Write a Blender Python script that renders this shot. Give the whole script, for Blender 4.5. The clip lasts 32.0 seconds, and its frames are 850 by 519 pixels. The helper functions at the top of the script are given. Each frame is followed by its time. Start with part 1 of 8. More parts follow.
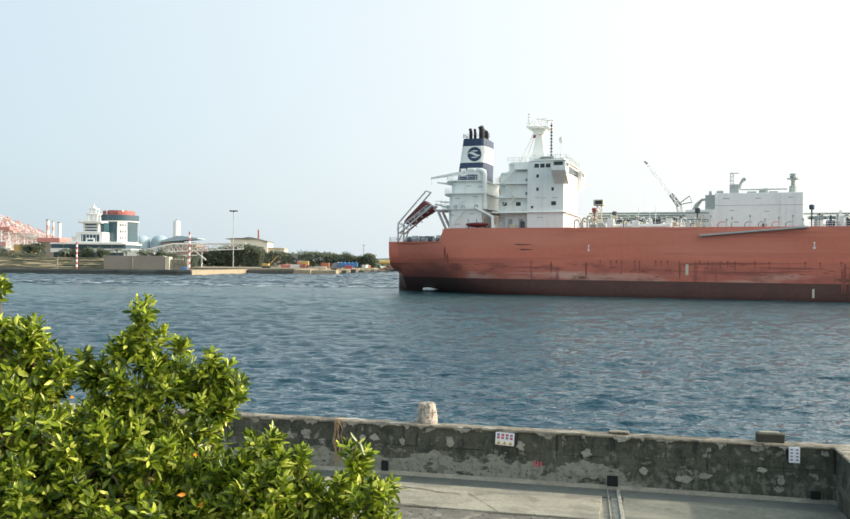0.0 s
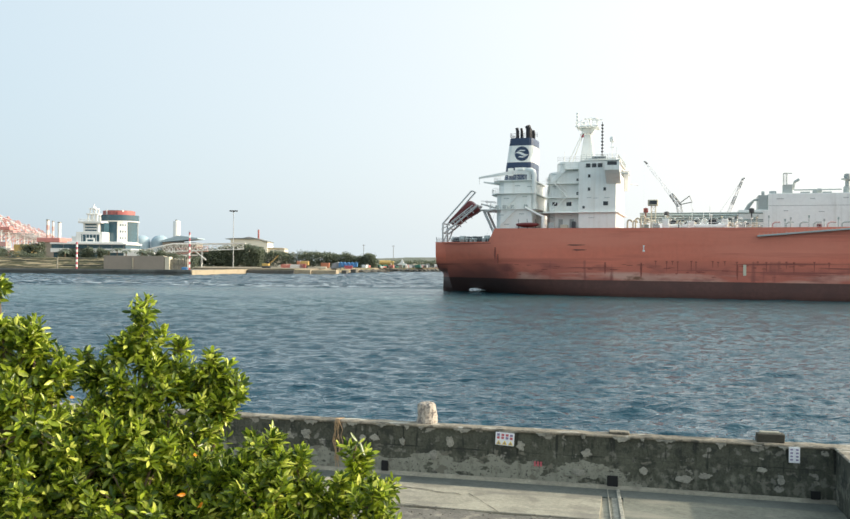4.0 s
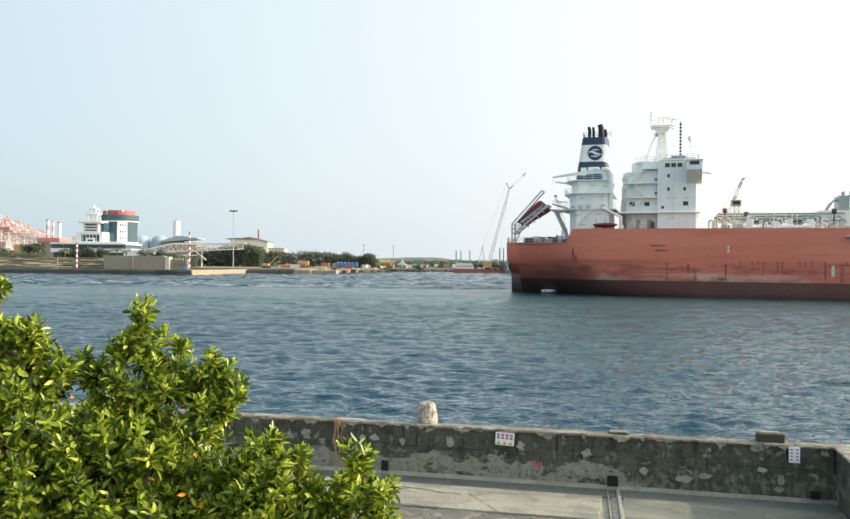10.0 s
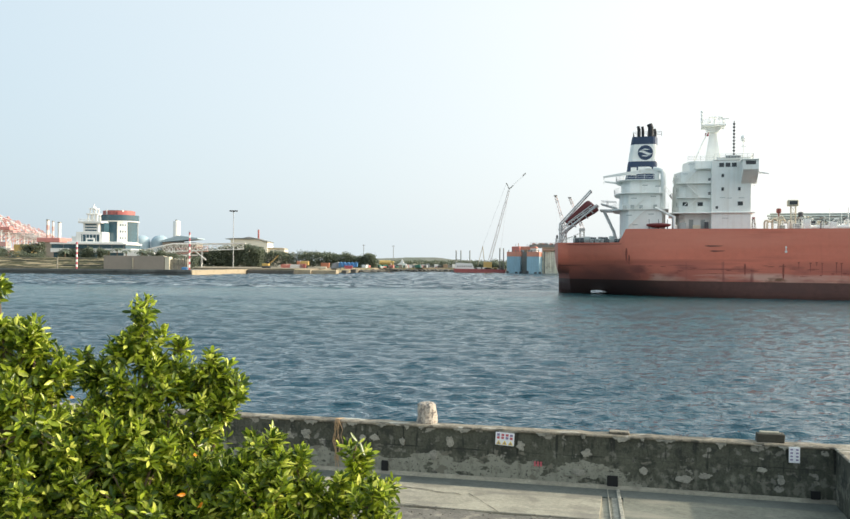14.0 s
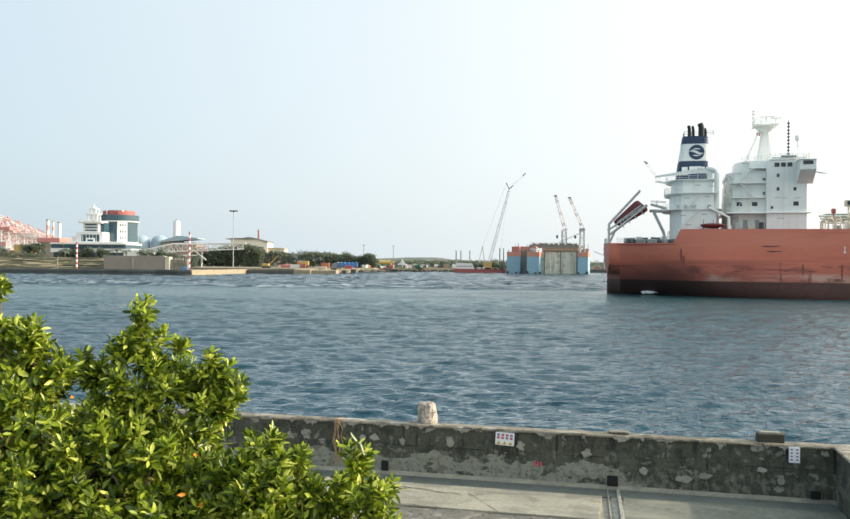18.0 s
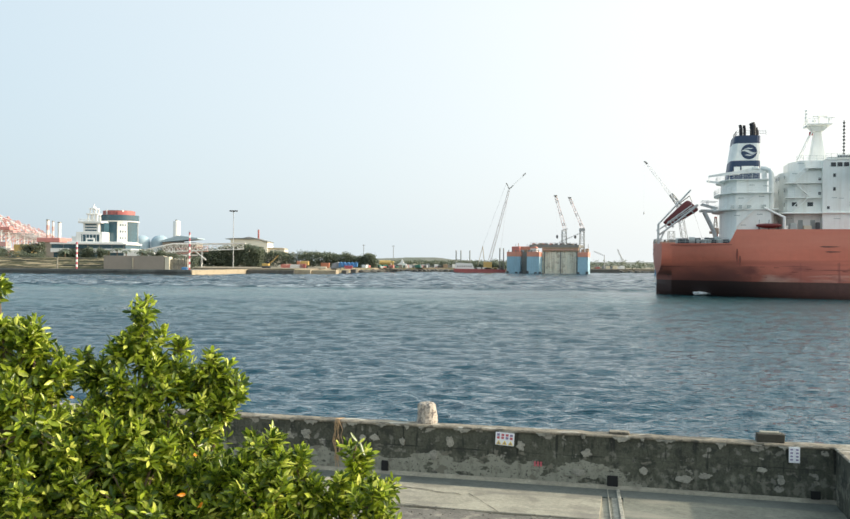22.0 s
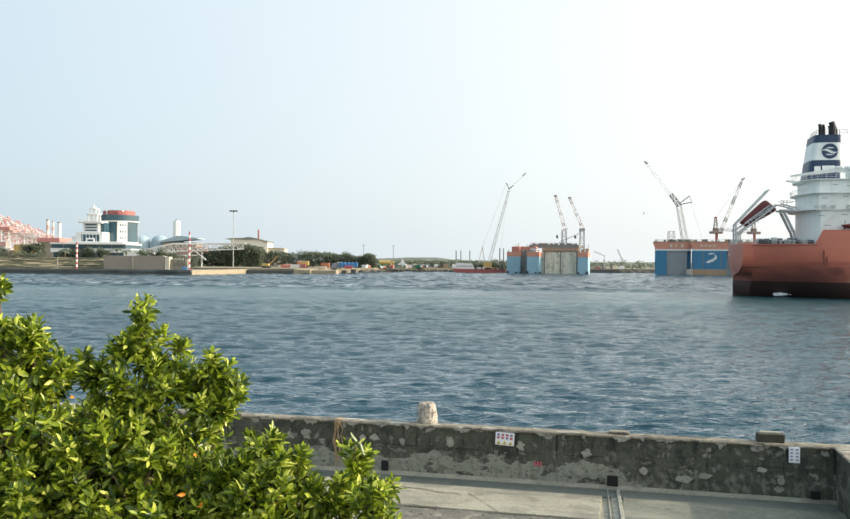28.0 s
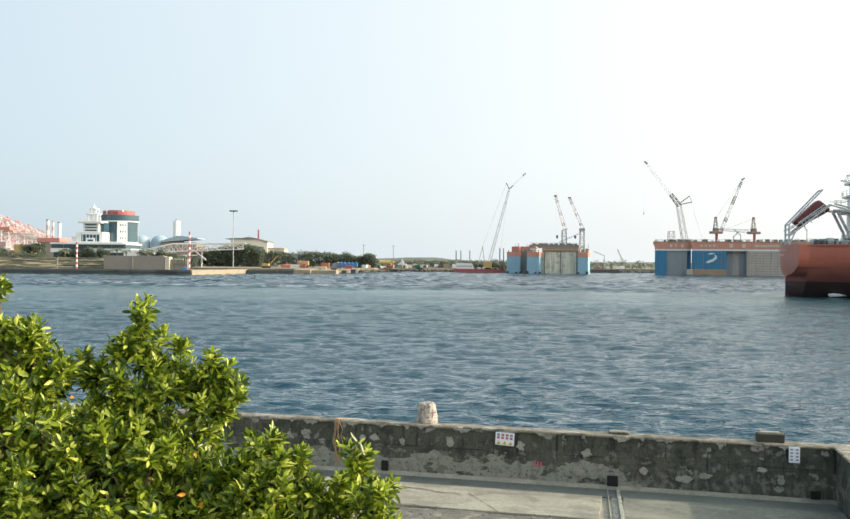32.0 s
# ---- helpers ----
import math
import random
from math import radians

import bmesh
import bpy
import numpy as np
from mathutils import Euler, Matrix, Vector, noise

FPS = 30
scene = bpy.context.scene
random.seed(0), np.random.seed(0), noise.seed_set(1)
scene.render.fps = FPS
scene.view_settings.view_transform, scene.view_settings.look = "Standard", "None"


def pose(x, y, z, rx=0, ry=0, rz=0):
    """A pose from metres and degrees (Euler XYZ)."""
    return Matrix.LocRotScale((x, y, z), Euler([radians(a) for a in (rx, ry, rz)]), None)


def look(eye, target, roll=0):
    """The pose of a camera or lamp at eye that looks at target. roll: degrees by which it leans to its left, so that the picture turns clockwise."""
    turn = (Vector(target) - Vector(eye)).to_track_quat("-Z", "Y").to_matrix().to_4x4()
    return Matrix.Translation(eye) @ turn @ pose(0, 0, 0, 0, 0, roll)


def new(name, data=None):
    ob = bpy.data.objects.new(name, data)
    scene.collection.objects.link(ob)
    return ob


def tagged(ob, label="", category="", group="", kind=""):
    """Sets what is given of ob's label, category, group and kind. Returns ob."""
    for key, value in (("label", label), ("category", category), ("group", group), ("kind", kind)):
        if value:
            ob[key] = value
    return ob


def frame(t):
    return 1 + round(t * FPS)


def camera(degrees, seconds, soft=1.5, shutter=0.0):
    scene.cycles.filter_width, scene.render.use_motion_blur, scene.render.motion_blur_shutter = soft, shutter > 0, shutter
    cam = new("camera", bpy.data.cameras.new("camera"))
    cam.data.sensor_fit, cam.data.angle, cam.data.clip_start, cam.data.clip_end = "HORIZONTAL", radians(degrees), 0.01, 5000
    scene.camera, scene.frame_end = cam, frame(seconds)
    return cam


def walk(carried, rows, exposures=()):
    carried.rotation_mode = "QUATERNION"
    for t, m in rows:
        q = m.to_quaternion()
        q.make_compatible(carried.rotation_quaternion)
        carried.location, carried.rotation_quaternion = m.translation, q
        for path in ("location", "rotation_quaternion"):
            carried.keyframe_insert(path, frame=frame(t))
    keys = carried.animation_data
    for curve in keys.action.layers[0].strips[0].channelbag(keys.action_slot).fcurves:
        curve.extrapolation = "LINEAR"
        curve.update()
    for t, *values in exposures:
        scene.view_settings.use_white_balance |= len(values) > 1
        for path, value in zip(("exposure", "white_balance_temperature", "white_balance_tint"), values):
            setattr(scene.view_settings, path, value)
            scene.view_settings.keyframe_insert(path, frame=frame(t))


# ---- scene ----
# The camera stands at a window, 4 m over the quay and 6 m over the water, and looks along +y.
EYE = (0.0, 0.0, 6.0)
cam = camera(52.21, 32.0, soft=1.5)
walk(cam, [(0.0, look(EYE, (0, 100, 6.25), 0.57)), (32.0, look(EYE, (0, 100, 6.25), 0.57))])
scene.view_settings.exposure = 0.0

# ---- light: hazy late afternoon, low sun from +x ----
SUN_EL = 21.0
SUN_AZ = 88.0
world = bpy.data.worlds.new("hazy_sky")
scene.world = world
world.use_nodes = True
wn, wl = world.node_tree.nodes, world.node_tree.links
sky = wn.new("ShaderNodeTexSky")
sky.sky_type = "NISHITA"
sky.sun_disc = False
sky.sun_elevation = radians(SUN_EL)
sky.sun_rotation = radians(SUN_AZ)
sky.air_density, sky.dust_density, sky.ozone_density = 1.0, 5.0, 1.0
# haze: a milky veil over the blue, brighter towards the sun
wtc = wn.new("ShaderNodeTexCoord")
toward = wn.new("ShaderNodeVectorMath")
toward.operation = "DOT_PRODUCT"
toward.inputs[1].default_value = (math.cos(radians(SUN_EL)) * math.sin(radians(SUN_AZ)), math.cos(radians(SUN_EL)) * math.cos(radians(SUN_AZ)), math.sin(radians(SUN_EL)))
wl.new(wtc.outputs["Generated"], toward.inputs[0])
veil = wn.new("ShaderNodeValToRGB")
veil.color_ramp.elements[0].position, veil.color_ramp.elements[0].color = 0.05, (0.44, 0.55, 0.62, 1)
veil.color_ramp.elements[1].position, veil.color_ramp.elements[1].color = 1.0, (3.0, 2.8, 2.5, 1)
for pos, col in ((0.34, (0.62, 0.74, 0.81, 1)), (0.50, (0.77, 0.86, 0.90, 1)), (0.65, (0.93, 0.97, 0.97, 1)), (0.78, (1.06, 1.07, 1.03, 1)), (0.88, (1.9, 1.85, 1.7, 1))):
    e = veil.color_ramp.elements.new(pos)
    e.color = col
half = wn.new("ShaderNodeMapRange")
half.inputs["From Min"].default_value, half.inputs["From Max"].default_value = -1.0, 1.0
wl.new(toward.outputs["Value"], half.inputs["Value"])
wl.new(half.outputs["Result"], veil.inputs["Fac"])
thick = wn.new("ShaderNodeVectorMath")
thick.operation = "SCALE"
thick.inputs["Scale"].default_value = 9.0
wl.new(veil.outputs["Color"], thick.inputs[0])
haze = wn.new("ShaderNodeMix")
haze.data_type = "RGBA"
# the veil thins out overhead
wsp = wn.new("ShaderNodeSeparateXYZ")
wl.new(wtc.outputs["Generated"], wsp.inputs["Vector"])
thin = wn.new("ShaderNodeMapRange")
thin.inputs["From Min"].default_value, thin.inputs["From Max"].default_value = 0.27, 0.85
thin.inputs["To Min"].default_value, thin.inputs["To Max"].default_value = 0.72, 0.64
wl.new(wsp.outputs["Z"], thin.inputs["Value"])
wl.new(thin.outputs["Result"], haze.inputs["Factor"])
wl.new(sky.outputs["Color"], haze.inputs["A"])
blue = wn.new("ShaderNodeMapRange")
blue.inputs["From Min"].default_value, blue.inputs["From Max"].default_value = 0.27, 0.60
wl.new(wsp.outputs["Z"], blue.inputs["Value"])
tint = wn.new("ShaderNodeMix")
tint.data_type = "RGBA"
tint.inputs["A"].default_value, tint.inputs["B"].default_value = (1, 1, 1, 1), (0.88, 1.0, 1.08, 1)
wl.new(blue.outputs["Result"], tint.inputs["Factor"])
bluer = wn.new("ShaderNodeVectorMath")
bluer.operation = "MULTIPLY"
wl.new(thick.outputs["Vector"], bluer.inputs[0])
wl.new(tint.outputs["Result"], bluer.inputs[1])
wl.new(bluer.outputs["Vector"], haze.inputs["B"])
wl.new(haze.outputs["Result"], wn["Background"].inputs["Color"])
wn["Background"].inputs["Strength"].default_value = 0.149
sun_data = bpy.data.lights.new("sun", "SUN")
sun_data.energy, sun_data.angle, sun_data.color = 5.0, radians(0.8), (1.0, 0.88, 0.70)
sun = new("sun", sun_data)
_e, _a = radians(SUN_EL), radians(SUN_AZ)
SUN_DIR = Vector((math.cos(_e) * math.sin(_a), math.cos(_e) * math.cos(_a), math.sin(_e)))
sun.matrix_world = look(tuple(SUN_DIR * 300), (0, 0, 0))


# ---- materials ----
def grain(name, col, rough=0.6, metal=0.0, var=0.18, big=0.5, fine=8.0, bump=0.15, stain=None, stain_amt=0.0, stain_scale=0.6,
          streak=0.0, rnd=0.0, spec=0.5):
    """A painted, stone or leafy surface: broad and fine variation, optional stains or vertical streaks, fine relief."""
    m = bpy.data.materials.new(name)
    m.use_nodes = True
    n, l = m.node_tree.nodes, m.node_tree.links
    b = n["Principled BSDF"]
    b.inputs["Roughness"].default_value = rough
    b.inputs["Metallic"].default_value = metal
    b.inputs["Specular IOR Level"].default_value = spec
    tc = n.new("ShaderNodeTexCoord")

    def noisy(scale, detail, stretch=None):
        t = n.new("ShaderNodeTexNoise")
        t.inputs["Scale"].default_value = scale
        t.inputs["Detail"].default_value = detail
        t.inputs["Roughness"].default_value = 0.6
        if stretch:
            mp = n.new("ShaderNodeMapping")
            mp.inputs["Scale"].default_value = stretch
            l.new(tc.outputs["Object"], mp.inputs["Vector"])
            l.new(mp.outputs["Vector"], t.inputs["Vector"])
        else:
            l.new(tc.outputs["Object"], t.inputs["Vector"])
        return t

    a, f = noisy(big, 4), noisy(fine, 6)
    add = n.new("ShaderNodeMath")
    add.operation = "ADD"
    l.new(a.outputs["Fac"], add.inputs[0])
    l.new(f.outputs["Fac"], add.inputs[1])
    ramp = n.new("ShaderNodeMapRange")
    ramp.inputs["From Min"].default_value, ramp.inputs["From Max"].default_value = 0.6, 1.4
    ramp.inputs["To Min"].default_value, ramp.inputs["To Max"].default_value = 1 - var, 1 + var
    l.new(add.outputs[0], ramp.inputs["Value"])
    fac = ramp.outputs["Result"]
    if rnd:
        oi = n.new("ShaderNodeObjectInfo")
        r = n.new("ShaderNodeMapRange")
        r.inputs["To Min"].default_value, r.inputs["To Max"].default_value = 1 - rnd, 1 + rnd
        l.new(oi.outputs["Random"], r.inputs["Value"])
        mu = n.new("ShaderNodeMath")
        mu.operation = "MULTIPLY"
        l.new(fac, mu.inputs[0])
        l.new(r.outputs["Result"], mu.inputs[1])
        fac = mu.outputs[0]
    mul = n.new("ShaderNodeVectorMath")
    mul.operation = "SCALE"
    mul.inputs[0].default_value = col[:3]
    l.new(fac, mul.inputs["Scale"])
    out = mul.outputs["Vector"]

    def over(out, tex, lo, hi, colour, amt):
        r = n.new("ShaderNodeMapRange")
        r.inputs["From Min"].default_value, r.inputs["From Max"].default_value = lo, hi
        r.inputs["To Max"].default_value = amt
        l.new(tex.outputs["Fac"], r.inputs["Value"])
        mx = n.new("ShaderNodeMix")
        mx.data_type = "RGBA"
        mx.inputs["B"].default_value = (*colour[:3], 1)
        l.new(r.outputs["Result"], mx.inputs["Factor"])
        l.new(out, mx.inputs["A"])
        return mx.outputs["Result"]

    if stain and stain_amt:
        out = over(out, noisy(stain_scale, 7), 0.52, 0.62, stain, stain_amt)
    if stain and streak:
        out = over(out, noisy(1.0, 5, (1.1, 1.1, 0.07)), 0.52, 0.72, stain, streak)
    l.new(out, b.inputs["Base Color"])
    if bump:
        bp = n.new("ShaderNodeBump")
        bp.inputs["Strength"].default_value = bump
        bp.inputs["Distance"].default_value = 0.3 / fine
        l.new(f.outputs["Fac"], bp.inputs["Height"])
        l.new(bp.outputs["Normal"], b.inputs["Normal"])
    return m


def mask_mix(m, x_scale, lo, hi, colour, zlo=None, zhi=None, soft=0.2, detail=6, also=()):
    """Adds patches of another paint, render or painted shade over a material, kept to a height band when given."""
    n, l = m.node_tree.nodes, m.node_tree.links
    b = n["Principled BSDF"]
    src = b.inputs["Base Color"].links[0].from_socket
    tc = n.new("ShaderNodeTexCoord")
    mp = n.new("ShaderNodeMapping")
    mp.inputs["Scale"].default_value = x_scale
    t = n.new("ShaderNodeTexNoise")
    t.inputs["Scale"].default_value, t.inputs["Detail"].default_value = 1.0, detail
    l.new(tc.outputs["Object"], mp.inputs["Vector"])
    l.new(mp.outputs["Vector"], t.inputs["Vector"])
    val = t.outputs["Fac"]
    bands = ([("Z", zlo, zhi, soft)] if zlo is not None else []) + list(also)
    if bands:
        sp = n.new("ShaderNodeSeparateXYZ")
        l.new(tc.outputs["Object"], sp.inputs["Vector"])
    for axis, b0, b1, sf in bands:
        d = n.new("ShaderNodeMath")
        d.operation = "SUBTRACT"
        d.inputs[1].default_value = (b0 + b1) / 2
        l.new(sp.outputs[axis], d.inputs[0])
        ab = n.new("ShaderNodeMath")
        ab.operation = "ABSOLUTE"
        l.new(d.outputs[0], ab.inputs[0])
        band = n.new("ShaderNodeMapRange")
        band.inputs["From Min"].default_value, band.inputs["From Max"].default_value = (b1 - b0) / 2, (b1 - b0) / 2 + sf
        band.inputs["To Min"].default_value, band.inputs["To Max"].default_value = 0.0, -0.5
        l.new(ab.outputs[0], band.inputs["Value"])
        s = n.new("ShaderNodeMath")
        s.operation = "ADD"
        l.new(val, s.inputs[0])
        l.new(band.outputs["Result"], s.inputs[1])
        val = s.outputs[0]
    r = n.new("ShaderNodeMapRange")
    r.inputs["From Min"].default_value, r.inputs["From Max"].default_value = lo, hi
    l.new(val, r.inputs["Value"])
    mx = n.new("ShaderNodeMix")
    mx.data_type = "RGBA"
    mx.inputs["B"].default_value = (*colour, 1)
    l.new(r.outputs["Result"], mx.inputs["Factor"])
    l.new(src, mx.inputs["A"])
    l.new(mx.outputs["Result"], b.inputs["Base Color"])
    return m


def water_material():
    """Wind-chopped harbour water: fine ripples over the modelled waves, smoother aerated water along the ship's track."""
    m = bpy.data.materials.new("harbour_water")
    m.use_nodes = True
    n, l = m.node_tree.nodes, m.node_tree.links
    b = n["Principled BSDF"]
    b.inputs["IOR"].default_value = 1.46
    b.inputs["Specular Tint"].default_value = (0.80, 0.97, 1.0, 1)
    tc = n.new("ShaderNodeTexCoord")
    geo = n.new("ShaderNodeNewGeometry")
    sp = n.new("ShaderNodeSeparateXYZ")
    l.new(geo.outputs["Position"], sp.inputs["Vector"])

    def noise_at(scale, stretch, rot, detail=4, distort=0.4):
        mp = n.new("ShaderNodeMapping")
        mp.inputs["Scale"].default_value = stretch
        mp.inputs["Rotation"].default_value = (0, 0, radians(rot))
        t = n.new("ShaderNodeTexNoise")
        t.inputs["Scale"].default_value, t.inputs["Detail"].default_value = scale, detail
        t.inputs["Roughness"].default_value = 0.6
        t.inputs["Distortion"].default_value = distort
        l.new(tc.outputs["Object"], mp.inputs["Vector"])
        l.new(mp.outputs["Vector"], t.inputs["Vector"])
        return t

    def range_of(axis, lo, hi, to0, to1):
        r = n.new("ShaderNodeMapRange")
        r.inputs["From Min"].default_value, r.inputs["From Max"].default_value = lo, hi
        r.inputs["To Min"].default_value, r.inputs["To Max"].default_value = to0, to1
        l.new(sp.outputs[axis], r.inputs["Value"])
        return r.outputs["Result"]

    def times(p, q):
        x = n.new("ShaderNodeMath")
        x.operation = "MULTIPLY"
        l.new(p, x.inputs[0])
        l.new(q, x.inputs[1])
        return x.outputs[0]

    def spread(t, lo, hi, to0, to1):
        r = n.new("ShaderNodeMapRange")
        r.inputs["From Min"].default_value, r.inputs["From Max"].default_value = lo, hi
        r.inputs["To Min"].default_value, r.inputs["To Max"].default_value = to0, to1
        l.new(t.outputs["Fac"], r.inputs["Value"])
        return r.outputs["Result"]

    # the smoothed belt that the ship leaves behind, ragged at its edges
    edge = noise_at(1.0, (0.025, 0.05, 1.0), 4, 5)
    belt = times(times(range_of("Y", 55, 165, 0.0, 1.0), range_of("Y", 188, 194, 1.0, 0.0)), spread(edge, 0.32, 0.58, 0.25, 1.0))
    calm = n.new("ShaderNodeMapRange")
    calm.inputs["To Min"].default_value, calm.inputs["To Max"].default_value = 1.0, 0.6
    l.new(belt, calm.inputs["Value"])
    last = None
    rough_out = times(range_of("Y", 28, 85, 0.35, 1.0), calm.outputs["Result"])
    for scale, stretch, dist, rot in ((0.30, (0.4, 1.6, 1.0), 0.20, 5), (0.95, (0.5, 1.6, 1.0), 0.32, -7), (2.8, (0.9, 1.4, 1.0), 0.25, 14), (7.0, (0.9, 1.3, 1.0), 0.080, -18)):
        t = noise_at(scale, stretch, rot, 3)
        bp = n.new("ShaderNodeBump")
        bp.inputs["Distance"].default_value = dist
        l.new(rough_out if scale > 2 else calm.outputs["Result"], bp.inputs["Strength"])
        l.new(t.outputs["Fac"], bp.inputs["Height"])
        if last:
            l.new(last, bp.inputs["Normal"])
        last = bp.outputs["Normal"]
    # crossing wave groups out in the fairway
    t = noise_at(1.0, (0.24, 0.075, 1.0), 4, 5)
    bp = n.new("ShaderNodeBump")
    bp.inputs["Distance"].default_value = 4.0
    l.new(times(range_of("Y", 100, 205, 0.0, 1.0), calm.outputs["Result"]), bp.inputs["Strength"])
    l.new(t.outputs["Fac"], bp.inputs["Height"])
    l.new(last, bp.inputs["Normal"])
    l.new(bp.outputs["Normal"], b.inputs["Normal"])
    # ripples too fine to model spread the mirror image, in drawn-out gusts
    gust = noise_at(1.0, (0.03, 0.06, 1.0), 3, 6)
    fine = times(range_of("Y", 25, 120, 0.03, 0.20), range_of("Y", 191, 200, 1.0, 0.35))
    l.new(times(fine, spread(gust, 0.35, 0.65, 0.7, 1.25)), b.inputs["Roughness"])
    mx = n.new("ShaderNodeMix")
    mx.data_type = "RGBA"
    mx.inputs["A"].default_value = (0.004, 0.042, 0.064, 1)
    mx.inputs["B"].default_value = (0.028, 0.086, 0.090, 1)
    l.new(belt, mx.inputs["Factor"])
    l.new(mx.outputs["Result"], b.inputs["Base Color"])
    return m


M = {}
M["water"] = water_material()
M["concrete"] = grain("weathered_concrete", (0.30, 0.278, 0.215), 0.9, var=0.38, big=1.1, fine=18, bump=0.6, stain=(0.17, 0.155, 0.125), stain_amt=0.6, stain_scale=1.7)
mask_mix(M["concrete"], (0.5, 2.6, 1.0), 0.56, 0.66, (0.20, 0.185, 0.15), detail=9)
M["quay_concrete"] = grain("quay_concrete", (0.25, 0.235, 0.19), 0.9, var=0.25, big=0.2, fine=2.5, bump=0.2, stain=(0.10, 0.10, 0.09), stain_amt=0.5, stain_scale=0.15)
M["render_dark"] = grain("mouldy_render", (0.078, 0.080, 0.058), 0.92, var=0.6, big=2.2, fine=22, bump=0.8, stain=(0.030, 0.032, 0.026), stain_amt=0.75, stain_scale=3.5, streak=0.45)
mask_mix(M["render_dark"], (5.5, 5.5, 6.0), 0.585, 0.64, (0.17, 0.165, 0.135), detail=10)
mask_mix(M["render_dark"], (2.4, 2.4, 3.0), 0.625, 0.65, (0.29, 0.275, 0.23), detail=10)
mask_mix(M["render_dark"], (11.0, 11.0, 1.6), 0.55, 0.64, (0.028, 0.030, 0.024), 2.45, 2.9, 0.5, detail=9)
mask_mix(M["render_dark"], (1.9, 1.9, 3.6), 0.39, 0.41, (0.275, 0.27, 0.215), 1.6, 2.22, 0.36, detail=9, also=[("X", -30, 3.2, 3.0)])
mask_mix(M["render_dark"], (9, 9, 5), 0.50, 0.66, (0.185, 0.18, 0.14), 1.6, 2.35, 0.2, detail=9)
mask_mix(M["render_dark"], (26, 26, 26), 0.60, 0.68, (0.09, 0.088, 0.07), detail=6)
mask_mix(M["render_dark"], (1.2, 1.2, 9.0), 0.47, 0.62, (0.030, 0.031, 0.025), 2.49, 2.51, 0.03, detail=5)
mask_mix(M["render_dark"], (4.0, 4.0, 6.0), 0.59, 0.64, (0.17, 0.16, 0.125), 1.6, 2.5, 0.3, detail=12)
mask_mix(M["render_dark"], (14, 14, 14), 0.60, 0.70, (0.045, 0.045, 0.038), detail=8)
# dark base colour carries the parapet's cast shadow along its foot
M["gutter"] = grain("shaded_gutter_concrete", (0.125, 0.135, 0.118), 0.8, var=0.3, big=0.8, fine=14, bump=0.4, stain=(0.07, 0.075, 0.065), stain_amt=0.5, stain_scale=1.2)
# base darkened for the side wall's shadow; the blotches are stains
M["shaded_slab"] = grain("shaded_stained_concrete", (0.165, 0.165, 0.130), 0.85, var=0.4, big=1.0, fine=16, bump=0.5, stain=(0.10, 0.105, 0.085), stain_amt=0.7, stain_scale=1.4)
mask_mix(M["shaded_slab"], (0.8, 1.6, 1.0), 0.54, 0.66, (0.25, 0.235, 0.185), detail=9)
M["cap"] = grain("wall_cap", (0.225, 0.195, 0.145), 0.9, var=0.55, big=1.6, fine=24, bump=0.7, stain=(0.085, 0.078, 0.06), stain_amt=0.9, stain_scale=2.6)
mask_mix(M["cap"], (2.2, 6, 4), 0.57, 0.62, (0.40, 0.38, 0.32), detail=9)
mask_mix(M["cap"], (6, 14, 6), 0.57, 0.63, (0.07, 0.065, 0.05), detail=9)
M["asphalt"] = grain("broken_asphalt", (0.13, 0.12, 0.10), 0.95, var=0.6, big=2.5, fine=30, bump=0.9, stain=(0.28, 0.25, 0.20), stain_amt=0.8, stain_scale=4)
M["patch"] = grain("patched_render", (0.31, 0.295, 0.245), 0.92, var=0.45, big=4, fine=30, bump=0.6, stain=(0.10, 0.10, 0.085), stain_amt=0.5, stain_scale=7)
M["stone"] = grain("rough_granite", (0.46, 0.40, 0.33), 0.95, var=0.5, big=9, fine=45, bump=1.0, stain=(0.20, 0.16, 0.13), stain_amt=0.8, stain_scale=16)
mask_mix(M["stone"], (13, 13, 13), 0.52, 0.62, (0.20, 0.175, 0.155), detail=10)
mask_mix(M["stone"], (34, 34, 34), 0.60, 0.68, (0.085, 0.078, 0.072), detail=6)
M["hole"] = grain("dark_pipe", (0.012, 0.012, 0.012), 0.9)
M["sign_white"] = grain("sign_white", (0.80, 0.80, 0.82), 0.4, var=0.04)
M["sign_red"] = grain("sign_red", (0.48, 0.10, 0.12), 0.5)
M["sign_ink"] = grain("sign_ink", (0.24, 0.20, 0.34), 0.5)
M["sign_yellow"] = grain("sign_yellow", (0.75, 0.55, 0.05), 0.5)
M["hull_red"] = grain("salmon_hull_paint", (0.66, 0.180, 0.112), 0.55, var=0.10, big=0.07, fine=0.9, bump=0.05, stain=(0.40, 0.115, 0.075), streak=0.16)
mask_mix(M["hull_red"], (0.03, 0.03, 0.22), 0.44, 0.68, (0.72, 0.240, 0.160), detail=7)
mask_mix(M["hull_red"], (0.045, 0.045, 0.9), 0.54, 0.70, (0.52, 0.135, 0.088), detail=8)
mask_mix(M["hull_red"], (0.035, 0.035, 0.16), 0.38, 0.62, (0.45, 0.125, 0.085), 3.0, 6.2, 3.2, detail=8)
